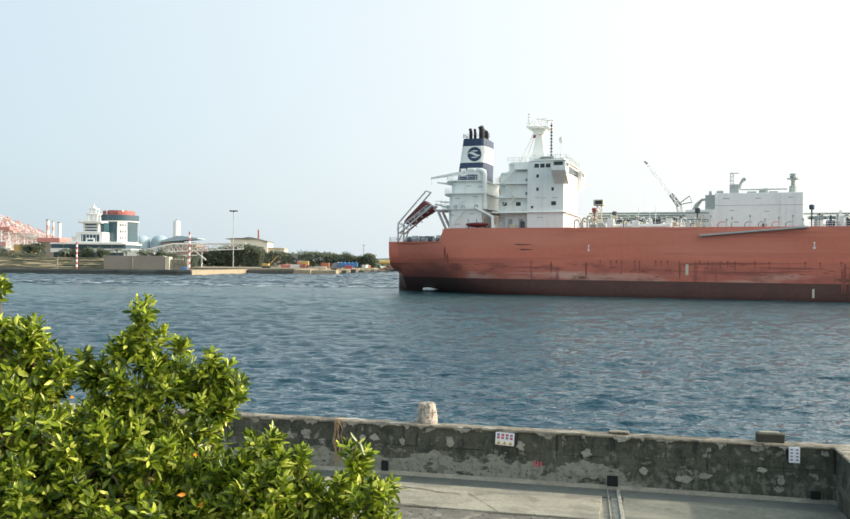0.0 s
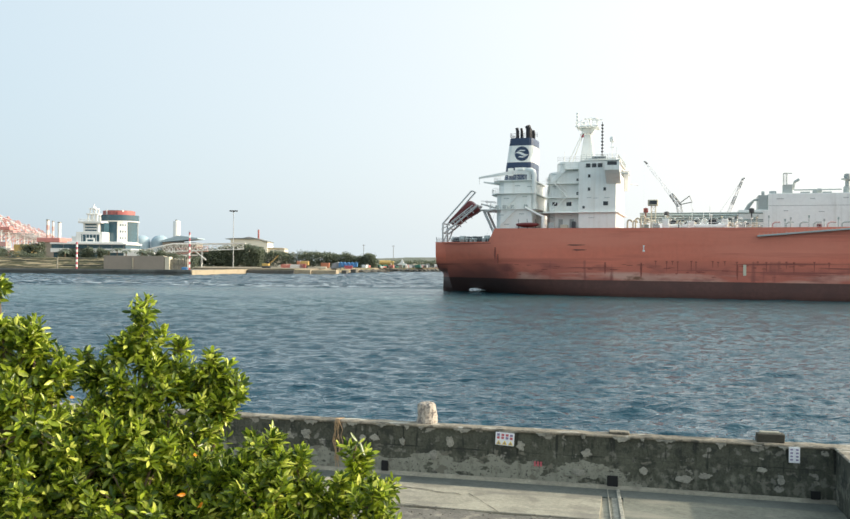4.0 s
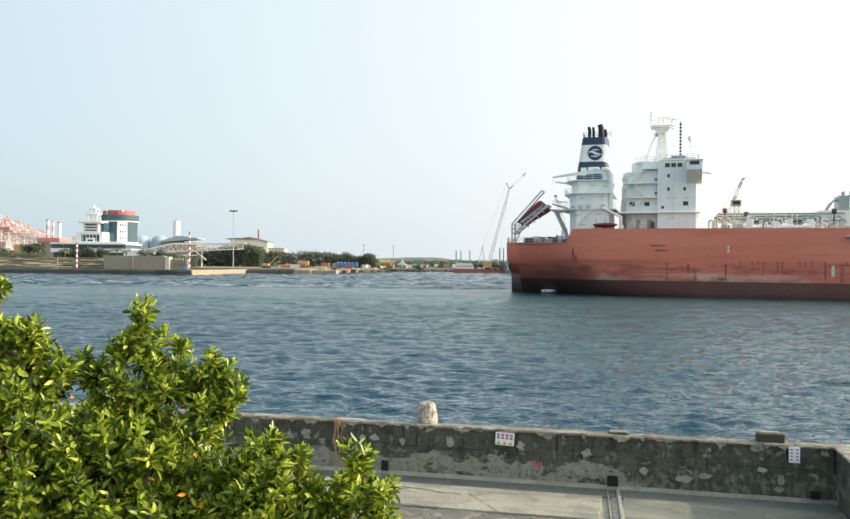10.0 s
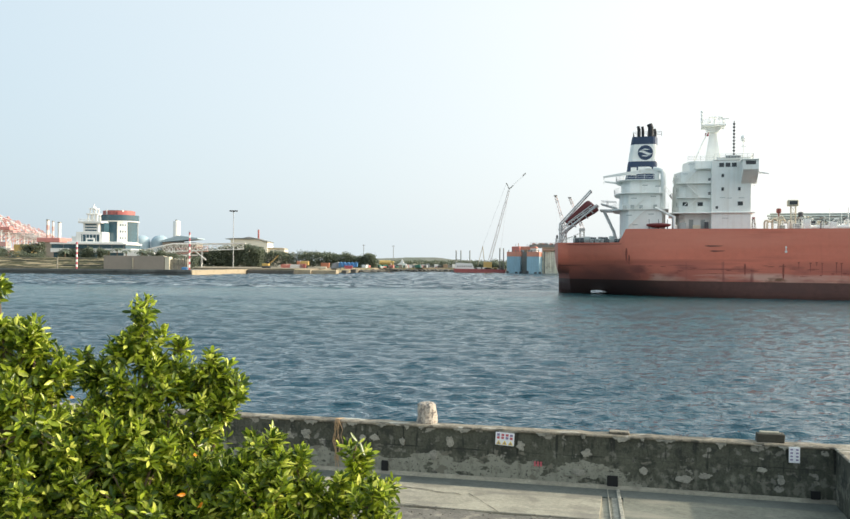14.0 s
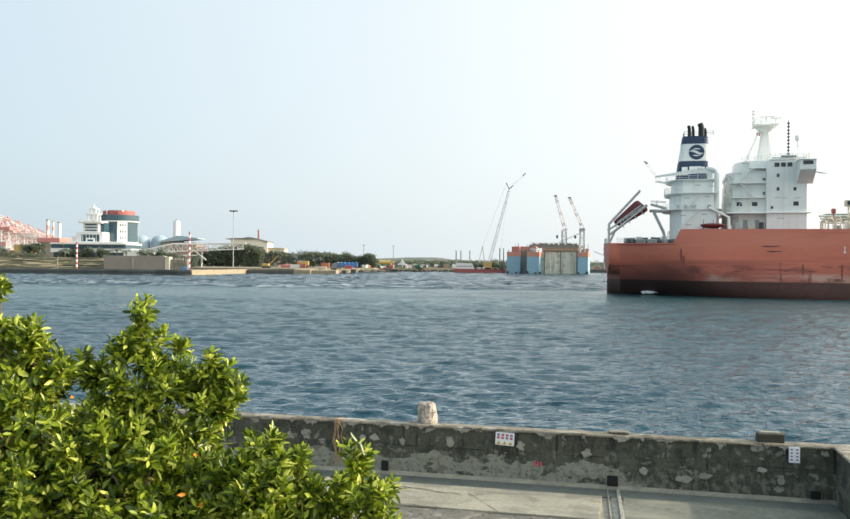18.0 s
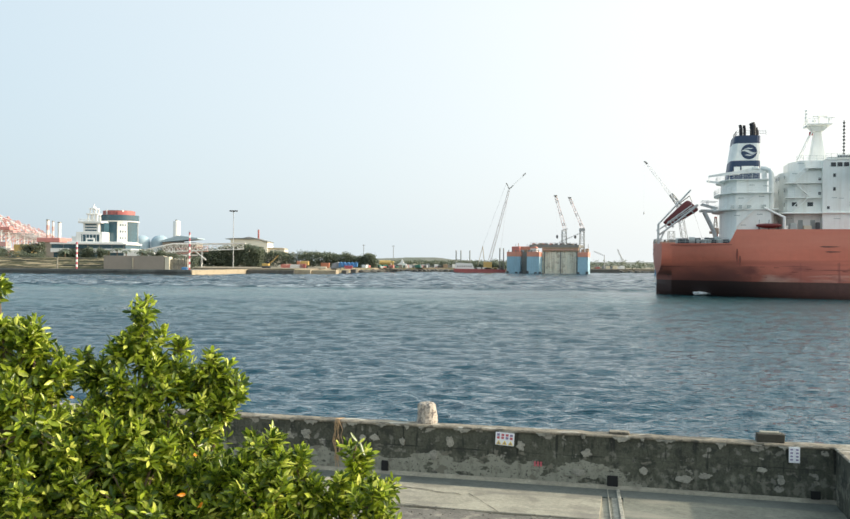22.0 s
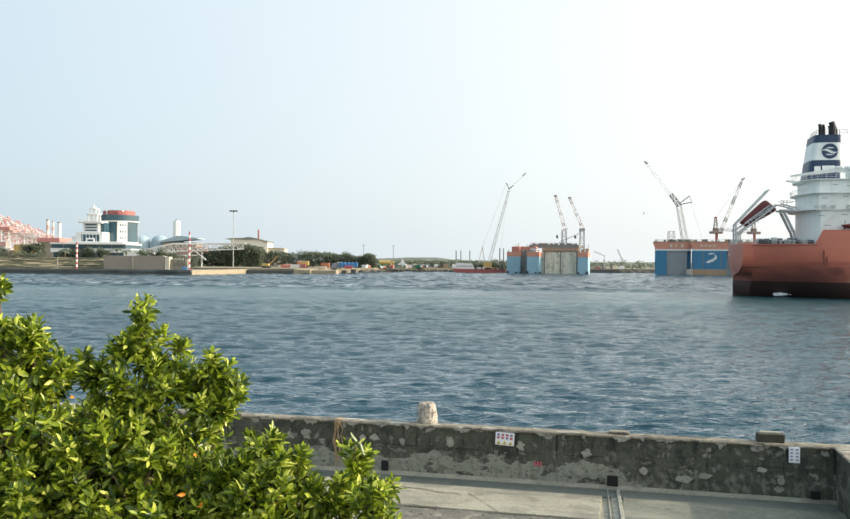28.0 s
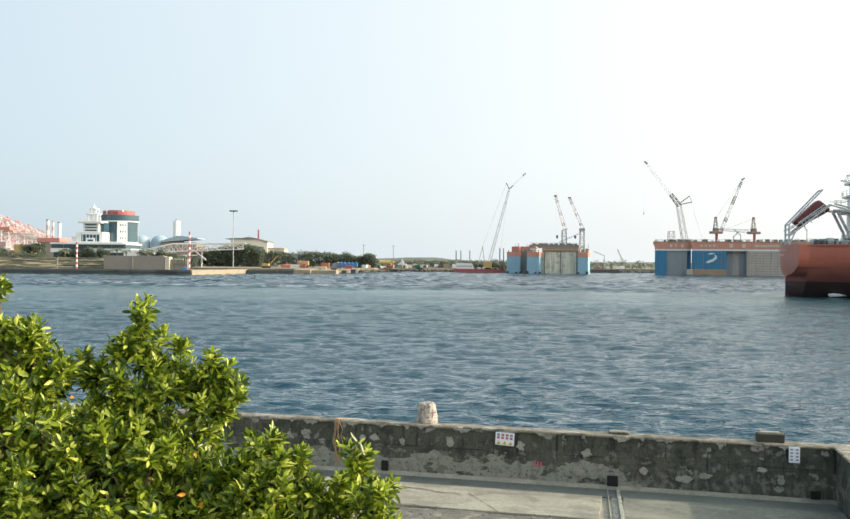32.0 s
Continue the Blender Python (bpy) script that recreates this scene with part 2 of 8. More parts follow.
mask_mix(M["hull_red"], (0.09, 0.09, 0.5), 0.44, 0.60, (0.60, 0.33, 0.255), 2.9, 4.1, 1.9, detail=9, also=[("X", 19, 200, 6.0)])
mask_mix(M["hull_red"], (0.22, 0.22, 0.55), 0.50, 0.74, (0.26, 0.075, 0.058), 3.2, 5.6, 2.0, detail=10)
mask_mix(M["hull_red"], (0.55, 0.55, 0.06), 0.60, 0.70, (0.24, 0.07, 0.055), 3.0, 6.4, 2.5, detail=8)
mask_mix(M["hull_red"], (0.16, 0.16, 0.35), 0.60, 0.66, (0.16, 0.075, 0.035), 2.9, 3.7, 1.0, detail=9, also=[("X", 19, 200, 6.0)])
mask_mix(M["hull_red"], (0.05, 0.05, 2.2), 0.56, 0.62, (0.28, 0.075, 0.055), 4.2, 6.0, 1.6, detail=8)
# shade under the overhanging stern, painted into the hull colour
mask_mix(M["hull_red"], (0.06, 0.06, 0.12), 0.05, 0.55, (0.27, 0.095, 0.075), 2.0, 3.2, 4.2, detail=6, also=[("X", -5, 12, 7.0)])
M["hull_low"] = grain("brown_boot_top", (0.115, 0.050, 0.040), 0.6, var=0.3, big=0.15, fine=1.2, bump=0.1, stain=(0.085, 0.040, 0.034), stain_amt=0.6, stain_scale=0.3)
# the same stern shade carried down into the boot-top colour
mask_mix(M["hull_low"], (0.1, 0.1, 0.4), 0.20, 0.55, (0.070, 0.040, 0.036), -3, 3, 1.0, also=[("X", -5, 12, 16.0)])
M["ship_white"] = grain("ship_white_paint", (0.89, 0.89, 0.84), 0.45, var=0.06, big=0.25, fine=1.5, bump=0.03, stain=(0.62, 0.56, 0.46), streak=0.28)
M["ship_grey"] = grain("ship_grey_paint", (0.42, 0.45, 0.43), 0.5, var=0.12, big=0.4, fine=2)
M["deck_red"] = grain("deck_red", (0.24, 0.07, 0.05), 0.7, var=0.25, big=0.2, fine=2)
M["navy"] = grain("navy_paint", (0.030, 0.055, 0.11), 0.45, var=0.12)
M["soot"] = grain("sooty_steel", (0.022, 0.022, 0.026), 0.7, var=0.3, fine=4)
M["boat_red"] = grain("lifeboat_maroon", (0.17, 0.028, 0.026), 0.4, var=0.12)
M["glass_dark"] = grain("dark_glass", (0.03, 0.035, 0.04), 0.1, var=0.1, bump=0)
M["pipe_green"] = grain("grey_green_pipe", (0.34, 0.40, 0.37), 0.45, var=0.15, fine=3)
M["steel"] = grain("galvanised_steel", (0.45, 0.46, 0.46), 0.5, metal=0.3, var=0.15, fine=6)
M["dark_steel"] = grain("dark_steel", (0.06, 0.065, 0.07), 0.6, var=0.2, fine=4)
M["white"] = grain("white_paint", (0.78, 0.77, 0.73), 0.6, var=0.06, big=0.1, fine=1.2)
M["bld_glass"] = grain("blue_green_glazing", (0.045, 0.095, 0.120), 0.15, var=0.2, big=0.2, fine=1, bump=0)
M["tower_red"] = grain("coral_panels", (0.42, 0.125, 0.11), 0.5, var=0.12, big=0.2, fine=1)
M["beige"] = grain("beige_blockwork", (0.29, 0.25, 0.205), 0.9, var=0.12, big=0.3, fine=2)
M["cream"] = grain("cream_render", (0.62, 0.56, 0.43), 0.8, var=0.1, big=0.2, fine=1)
M["roof_grey"] = grain("grey_roof_sheet", (0.22, 0.22, 0.20), 0.6, var=0.2, big=0.3, fine=2)
M["teal"] = grain("faded_teal_dome", (0.33, 0.43, 0.48), 0.6, var=0.12, big=0.3, fine=2)
M["bank"] = grain("grassy_bank", (0.075, 0.072, 0.036), 0.95, var=0.5, big=0.4, fine=3, bump=0.6, stain=(0.24, 0.19, 0.115), stain_amt=0.7, stain_scale=0.35)
mask_mix(M["bank"], (0.06, 0.3, 1.6), 0.49, 0.57, (0.022, 0.025, 0.015), detail=9)
mask_mix(M["bank"], (0.12, 0.3, 2.4), 0.56, 0.62, (0.36, 0.29, 0.18), detail=9)
M["land"] = grain("dusty_ground", (0.24, 0.20, 0.14), 0.95, var=0.3, big=0.05, fine=0.8, bump=0.2, stain=(0.09, 0.10, 0.05), stain_amt=0.6, stain_scale=0.04)
M["rubble"] = grain("shore_rubble", (0.105, 0.10, 0.088), 0.95, var=0.4, big=0.8, fine=3, bump=0.5)
M["hill"] = grain("far_hill", (0.155, 0.165, 0.135), 0.95, var=0.3, big=0.03, fine=0.4, bump=0, stain=(0.10, 0.12, 0.085), stain_amt=0.8, stain_scale=0.06)
# far crane reds are paled; the air's haze sits in the colour
M["crane_red"] = grain("hazy_crane_red", (0.55, 0.20, 0.16), 0.6, var=0.15)
M["crane_white"] = grain("faded_crane_white", (0.72, 0.68, 0.64), 0.6, var=0.1)
M["crane_tan"] = grain("crane_tan", (0.52, 0.42, 0.28), 0.6, var=0.15)
M["lattice"] = grain("lattice_grey", (0.34, 0.34, 0.33), 0.6, var=0.2)
M["dock_blue"] = grain("dock_light_blue", (0.30, 0.47, 0.55), 0.6, var=0.12, big=0.15, fine=1, stain=(0.20, 0.26, 0.28), streak=0.5)
M["dock_navy"] = grain("dock_blue", (0.05, 0.20, 0.34), 0.6, var=0.15, big=0.15, fine=1, stain=(0.04, 0.08, 0.13), streak=0.5)
M["dock_orange"] = grain("dock_orange", (0.66, 0.285, 0.195), 0.6, var=0.12, big=0.2, fine=1, stain=(0.36, 0.13, 0.08), streak=0.4)
M["dock_grey"] = grain("dock_grey_plate", (0.27, 0.29, 0.30), 0.6, var=0.1, big=0.15, fine=1, stain=(0.17, 0.17, 0.17), streak=0.5)
M["dock_rust"] = grain("dock_rusty_plate", (0.36, 0.25, 0.16), 0.8, var=0.25, big=0.3, fine=1)
M["dock_beige"] = grain("dock_beige_plate", (0.48, 0.42, 0.36), 0.7, var=0.12, big=0.2, fine=1, stain=(0.24, 0.21, 0.17), streak=0.6)
M["gate_cream"] = grain("dock_cream_gate", (0.80, 0.76, 0.62), 0.7, var=0.15, big=0.2, fine=1, stain=(0.34, 0.27, 0.18), stain_amt=0.55, stain_scale=0.35, streak=0.7)
M["far_pale"] = grain("pale_pink_paint", (0.66, 0.42, 0.36), 0.6, var=0.15)
# cream raised in base colour so the hall walls read as sunlit
M["hall_cream"] = grain("sunlit_cream_render", (0.78, 0.73, 0.60), 0.8, var=0.06, big=0.1, fine=1)
M["crane_brown"] = grain("crane_brown_grey", (0.24, 0.19, 0.16), 0.65, var=0.2)
M["crane_dark_red"] = grain("crane_dark_red", (0.33, 0.11, 0.10), 0.65, var=0.2)
M["quay_far"] = grain("dark_far_quay", (0.125, 0.13, 0.12), 0.9, var=0.3, big=0.15, fine=1.5, bump=0.3, stain=(0.07, 0.072, 0.068), stain_amt=0.7, stain_scale=0.2, streak=0.4)
# warm, lighter copy of the quay tone; the sunlight is in the colour
M["quay_tan"] = grain("sunlit_tan_quay", (0.36, 0.30, 0.21), 0.9, var=0.25, big=0.3, fine=1.5, bump=0.3, stain=(0.22, 0.18, 0.12), stain_amt=0.5, stain_scale=0.3)
# signal red lightened to hold the haze over the container cranes
M["crane_faded"] = grain("hazy_signal_red", (0.58, 0.24, 0.21), 0.6, var=0.2)
M["hull_mark"] = grain("rusty_hull_mark", (0.28, 0.075, 0.052), 0.7, var=0.4)
M["old_timber"] = grain("old_dark_timber", (0.055, 0.050, 0.036), 0.9, var=0.4, big=3, fine=30, bump=0.6)
# transom a tone paler than the hull sides
M["transom_paint"] = grain("pale_transom_paint", (0.58, 0.225, 0.17), 0.6, var=0.10, big=0.2, fine=1.2, bump=0.05, stain=(0.40, 0.15, 0.11), streak=0.3)
M["ramp_grey"] = grain("pale_ramp_paint", (0.62, 0.62, 0.60), 0.5, var=0.12, big=0.5, fine=3, stain=(0.42, 0.30, 0.24), stain_amt=0.4, stain_scale=0.8)
# a still paler red, its base colour mixed with distance haze
M["far_red"] = grain("hazy_far_red", (0.60, 0.33, 0.29), 0.6, var=0.15)
M["comp_white"] = grain("pale_grey_green_paint", (0.88, 0.90, 0.86), 0.5, var=0.07, big=0.2, fine=1.5, stain=(0.5, 0.5, 0.44), streak=0.3)
M["blue"] = grain("blue_tarpaulin", (0.08, 0.24, 0.48), 0.6, var=0.2)
M["orange"] = grain("orange_container", (0.50, 0.20, 0.11), 0.6, var=0.2, fine=3)
M["yellow"] = grain("yellow_machine", (0.55, 0.37, 0.12), 0.55, var=0.15)
M["barge_red"] = grain("barge_red", (0.36, 0.095, 0.085), 0.6, var=0.2)
M["green"] = grain("green_sheet", (0.05, 0.17, 0.12), 0.7, var=0.2)
M["wash"] = grain("churned_foam", (0.86, 0.88, 0.88), 0.8, var=0.1, big=1.5, fine=4, bump=0.4)
M["foam"] = grain("white_foam", (0.55, 0.60, 0.62), 0.8, var=0.15, fine=3)
M["bark"] = grain("grey_brown_bark", (0.15, 0.105, 0.07), 0.9, var=0.3, big=5, fine=60, bump=0.6)
M["straw"] = grain("dry_root", (0.40, 0.27, 0.15), 0.9, var=0.3, big=5, fine=60)


def leaf_material(name, c0, c1, c2, trans=0.35):
    """Leaves: each island its own green between c0 and c1, a few c2, with light coming through."""
    m = bpy.data.materials.new(name)
    m.use_nodes = True
    n, l = m.node_tree.nodes, m.node_tree.links
    b = n["Principled BSDF"]
    g = n.new("ShaderNodeNewGeometry")
    ramp = n.new("ShaderNodeValToRGB")
    ramp.color_ramp.elements[0].color = (*c0, 1)
    ramp.color_ramp.elements[1].color = (*c2, 1)
    ramp.color_ramp.elements[1].position = 1.0
    e = ramp.color_ramp.elements.new(0.42)
    e.color = (*[q + (r - q) * 0.22 for q, r in zip(c0, c1)], 1)
    e = ramp.color_ramp.elements.new(0.80)
    e.color = (*c1, 1)
    oi = n.new("ShaderNodeObjectInfo")
    ad = n.new("ShaderNodeMath")
    ad.operation = "ADD"
    fr = n.new("ShaderNodeMath")
    fr.operation = "FRACT"
    l.new(g.outputs["Random Per Island"], ad.inputs[0])
    l.new(oi.outputs["Random"], ad.inputs[1])
    l.new(ad.outputs[0], fr.inputs[0])
    l.new(fr.outputs[0], ramp.inputs["Fac"])
    l.new(ramp.outputs["Color"], b.inputs["Base Color"])
    b.inputs["Roughness"].default_value = 0.30
    tr = n.new("ShaderNodeBsdfTranslucent")
    l.new(ramp.outputs["Color"], tr.inputs["Color"])
    mx = n.new("ShaderNodeMixShader")
    mx.inputs["Fac"].default_value = trans
    l.new(b.outputs["BSDF"], mx.inputs[1])
    l.new(tr.outputs["BSDF"], mx.inputs[2])
    l.new(mx.outputs["Shader"], n["Material Output"].inputs["Surface"])
    return m


M["leaf"] = leaf_material("glossy_green_leaf", (0.036, 0.080, 0.010), (0.46, 0.56, 0.042), (0.88, 0.88, 0.20), 0.42)
M["leaf_orange"] = leaf_material("orange_leaf", (0.75, 0.28, 0.02), (0.75, 0.28, 0.02), (0.8, 0.38, 0.03))
# far leaves greyed and lightened in colour for the haze of distance
M["far_leaf"] = leaf_material("hazy_far_leaf", (0.100, 0.125, 0.085), (0.155, 0.182, 0.115), (0.215, 0.235, 0.15), 0.3)


# ---- mesh helpers ----
def part(name, bm, material, parent=None, label=""):
    """Links a bmesh as one mesh object, under its thing or part."""
    me = bpy.data.meshes.new(name)
    bm.to_mesh(me)
    bm.free()
    return mesh_part(name, me, material, parent, label)


def mesh_part(name, me, material, parent=None, label="", at=None):
    if not me.materials:
        me.materials.append(M[material] if isinstance(material, str) else material)
    ob = new(name, me)
    if parent is not None:
        ob.parent = parent
    if at is not None:
        ob.matrix_basis = at
    if label:
        ob["label"] = label
    return ob


def thing(name, label, category, group="", at=None):
    ob = new(name)
    ob.empty_display_size = 0.3
    if at is not None:
        ob.matrix_world = at
    return tagged(ob, label, category, group)


def bm_new():
    return bmesh.new()


def box(bm, x0, x1, y0, y1, z0, z1, bevel=0.0, m=None):
    """An axis-aligned box, edges bevelled, optionally turned by m."""
    vs = [bm.verts.new((x, y, z)) for z in (z0, z1) for x, y in ((x0, y0), (x1, y0), (x1, y1), (x0, y1))]
    fs = [bm.faces.new([vs[i] for i in q]) for q in ((0, 3, 2, 1), (4, 5, 6, 7), (0, 1, 5, 4), (1, 2, 6, 5), (2, 3, 7, 6), (3, 0, 4, 7))]
    out = vs
    if bevel:
        es = {e for f in fs for e in f.edges}
        r = bmesh.ops.bevel(bm, geom=list(es), offset=bevel, segments=1, affect="EDGES", profile=0.5)
        out = list({v for f in r["faces"] for v in f.verts} | {v for v in vs if v.is_valid})
    if m is not None:
        bmesh.ops.transform(bm, matrix=m, verts=[v for v in out if v.is_valid])
    return bm


def prism(bm, outline, z0, z1):
    """An upright prism over an outline of (x, y) in counter-clockwise order."""
    lo = [bm.verts.new((x, y, z0)) for x, y in outline]
    hi = [bm.verts.new((x, y, z1)) for x, y in outline]
    k = len(outline)
    bm.faces.new(lo[::-1])
    bm.faces.new(hi)
    for i in range(k):
        bm.faces.new((lo[i], lo[(i + 1) % k], hi[(i + 1) % k], hi[i]))
    return bm


def slab(bm, outline, axis, a0, a1):
    """A plate whose outline lies in the plane across an axis ('y': outline of x, z; 'x': outline of y, z)."""
    put = (lambda p, q, a: (p, a, q)) if axis == "y" else (lambda p, q, a: (a, p, q))
    lo = [bm.verts.new(put(p, q, a0)) for p, q in outline]
    hi = [bm.verts.new(put(p, q, a1)) for p, q in outline]
    k = len(outline)
    bm.faces.new(lo)
    bm.faces.new(hi[::-1])
    for i in range(k):
        bm.faces.new((lo[i], hi[i], hi[(i + 1) % k], lo[(i + 1) % k]))
    bmesh.ops.recalc_face_normals(bm, faces=bm.faces)
    return bm


def rod(bm, p, q, r, r2=None, seg=6):
    """A round bar from p to q."""
    p, q = Vector(p), Vector(q)
    d = q - p
    if d.length < 1e-6:
        return bm
    r2 = r if r2 is None else r2
    a = d.normalized()
    u = a.cross(Vector((0, 0, 1)) if abs(a.z) < 0.9 else Vector((1, 0, 0))).normalized()
    w = a.cross(u)
    ring = [[bm.verts.new(c + (u * math.cos(i * math.tau / seg) + w * math.sin(i * math.tau / seg)) * rr) for i in range(seg)] for c, rr in ((p, r), (q, r2))]
    for i in range(seg):
        j = (i + 1) % seg
        bm.faces.new((ring[0][i], ring[0][j], ring[1][j], ring[1][i]))
    bm.faces.new(ring[0][::-1])
    bm.faces.new(ring[1])
    return bm


def tube(bm, pts, r, seg=6):
    """A bent pipe through the points, in one piece."""
    pts = [Vector(q) for q in pts]
    rings = []
    for i, c in enumerate(pts):
        a = (pts[min(i + 1, len(pts) - 1)] - pts[max(i - 1, 0)]).normalized()
        u = a.cross(Vector((0, 1, 0)) if abs(a.y) < 0.9 else Vector((1, 0, 0))).normalized()
        w = a.cross(u)
        rings.append([bm.verts.new(c + (u * math.cos(k * math.tau / seg) + w * math.sin(k * math.tau / seg)) * r) for k in range(seg)])
    for a, b in zip(rings, rings[1:]):
        for k in range(seg):
            j = (k + 1) % seg
            bm.faces.new((a[k], a[j], b[j], b[k]))
    bm.faces.new(rings[0][::-1])
    bm.faces.new(rings[-1])
    return bm


def lathe(bm, profile, seg=16, cx=0.0, cy=0.0):
    """A turned body round a vertical axis from (radius, z)."""
    rings = [[bm.verts.new((cx + r * math.cos(i * math.tau / seg), cy + r * math.sin(i * math.tau / seg), z)) for i in range(seg)] for r, z in profile]
    for a, b in zip(rings, rings[1:]):
        for i in range(seg):
            j = (i + 1) % seg
            bm.faces.new((a[i], a[j], b[j], b[i]))
    bm.faces.new(rings[0][::-1])
    bm.faces.new(rings[-1])
    return bm


def truss(bm, p, q, w0, w1, bays, r, up=(0, 0, 1)):
    """A four-chord lattice beam from p to q, w0 wide at p and w1 at q."""
    p, q = Vector(p), Vector(q)
    a = (q - p).normalized()
    u = a.cross(Vector(up))
    u = (u if u.length > 0.05 else a.cross(Vector((1, 0, 0)))).normalized()
    v = a.cross(u)
    rows = []
    for i in range(bays + 1):
        t = i / bays
        c, w = p.lerp(q, t), (w0 + (w1 - w0) * t) / 2
        rows.append([c + u * w * sx + v * w * sy for sx, sy in ((-1, -1), (1, -1), (1, 1), (-1, 1))])
    for k in range(4):
        rod(bm, rows[0][k], rows[-1][k], r, seg=4)
    for i, (ra, rb) in enumerate(zip(rows, rows[1:])):
        for k in range(4):
            j = (k + 1) % 4
            x, y = (ra[k], rb[j]) if i % 2 else (ra[j], rb[k])
            rod(bm, x, y, r * 0.55, seg=3)
            rod(bm, rb[k], rb[j], r * 0.5, seg=3)
    return bm


def rail(bm, pts, h=1.05, step=1.6, r=0.03, bars=3):
    """A ship's or quay's railing along a line of points."""
    for a, b in zip(pts, pts[1:]):
        a, b = Vector(a), Vector(b)
        k = max(1, round((b - a).length / step))
        for i in range(k + 1):
            c = a.lerp(b, i / k)
            rod(bm, c, c + Vector((0, 0, h)), r, seg=4)
        for i in range(bars):
            z = Vector((0, 0, h * (i + 1) / bars))
            rod(bm, a + z, b + z, r * 0.8, seg=4)
    return bm


def smooth_free(bm):
    for f in bm.faces:
        f.smooth = True
    return bm


def smooth(ob, angle=40):
    ob.data.polygons.foreach_set("use_smooth", [True] * len(ob.data.polygons))
    ob.data.set_sharp_from_angle(angle=radians(angle))
    return ob


# ---- the setting: water, quay, far shores ----
def build_water():
    """One sheet to the horizon; its rows widen with distance, and short crossing waves raise it."""
    d = np.concatenate([[-3500.0], np.linspace(2, 13, 6), 14 * np.exp(np.linspace(0, math.log(600 / 14), 960)), [640, 720, 850, 1100, 1600, 2400, 3900]])
    a = np.concatenate([[-6.0, -2.5, -1.2], np.linspace(-0.60, 0.60, 600), [1.2, 2.5, 6.0]])
    D, A = np.meshgrid(d, a, indexing="ij")
    X, Y = A * np.maximum(np.abs(D), 400 * (np.abs(A) > 0.8)), D
    rng = np.random.RandomState(7)
    Z = np.zeros_like(X)
    cell = np.maximum(np.gradient(np.maximum(D, 2), axis=0), np.abs(D) * 0.0025)
    # wind sea: many short-crested trains, sharper on top than below, in groups that swell and fade
    calm = 1 - 0.62 * np.clip((D - 130) / 30, 0, 1) * np.clip((196 - D) / 5, 0, 1)
    for k in range(130):
        lam = 0.40 * (2.6 / 0.40) ** rng.rand()
        th = radians(-96 + rng.normal(0, 25))
        kk = math.tau / lam
        amp = 0.0058 * lam * min(1.0, (1.6 / lam) ** 0.5)
        fade = np.clip((lam / np.maximum(cell, 0.01) - 2.2) / 2.0, 0, 1)
        if not fade.any():
            continue
        ph = kk * (X * math.cos(th) + Y * math.sin(th)) + rng.rand() * math.tau
        kx, ky = rng.normal(0, 0.10 * kk, 2)
        group = 0.75 + 0.55 * np.sin(kx * X + ky * Y + rng.rand() * math.tau)
        s1 = np.sin(ph)
        Z += amp * fade * calm * group * (s1 - 0.28 * np.cos(2 * ph))
    # longer chop, out where the short waves run together
    out = np.clip((D - 45) / 70, 0, 1) * (1 - 0.7 * np.clip((D - 140) / 30, 0, 1) * np.clip((196 - D) / 5, 0, 1))
    for k in range(46):
        lam = 1.5 * (5.0 / 1.5) ** rng.rand()
        th = radians(-93 + rng.normal(0, 28))
        kk = math.tau / lam
        fade = np.clip((lam / np.maximum(cell, 0.01) - 2.2) / 2.0, 0, 1)
        Z += 0.0028 * lam * fade * out * np.sin(kk * (X * math.cos(th) + Y * math.sin(th)) + rng.rand() * math.tau)
    # steeper chop beyond the ship's track
    beyond = np.clip((D - 192) / 10, 0, 1)
    for k in range(44):
        lam = 3.2 * (9.0 / 3.2) ** rng.rand()
        th = radians(-95 + rng.normal(0, 34))
        kk = math.tau / lam
        fade = np.clip((lam / np.maximum(cell, 0.01) - 2.0) / 2.0, 0, 1)
        Z += 0.0062 * lam * fade * beyond * np.sin(kk * (X * math.cos(th) + Y * math.sin(th)) + rng.rand() * math.tau)
    Z *= (D > 10) & (np.abs(A) < 0.8)
    nr, nc = X.shape
    me = bpy.data.meshes.new("water")
    idx = np.arange(nr * nc).reshape(nr, nc)
    quads = np.stack([idx[:-1, :-1], idx[:-1, 1:], idx[1:, 1:], idx[1:, :-1]], axis=-1).reshape(-1, 4)
    me.vertices.add(nr * nc)
    me.vertices.foreach_set("co", np.stack([X, Y, Z], axis=-1).ravel())
    me.loops.add(quads.size)
    me.loops.foreach_set("vertex_index", quads.ravel())
    me.polygons.add(len(quads))
    me.polygons.foreach_set("loop_start", np.arange(len(quads)) * 4)
    me.polygons.foreach_set("use_smooth", [True] * len(quads))
    me.update(calc_edges=True)
    me.validate()
    ob = mesh_part("water", me, "water")
    return tagged(ob, "blue-grey harbour water with short choppy waves", "water", kind="structure")


water = build_water()

QUAY = 1.95          # level of the near quay
WX, WY = 0.0, 16.436   # the parapet's face passes here
WA = -13.306         # its turn
WALL = pose(WX, WY, 0, 0, 0, WA)   # local x along the face, local y towards the water
CORNER = 7.22        # along the wall, where the side wall starts


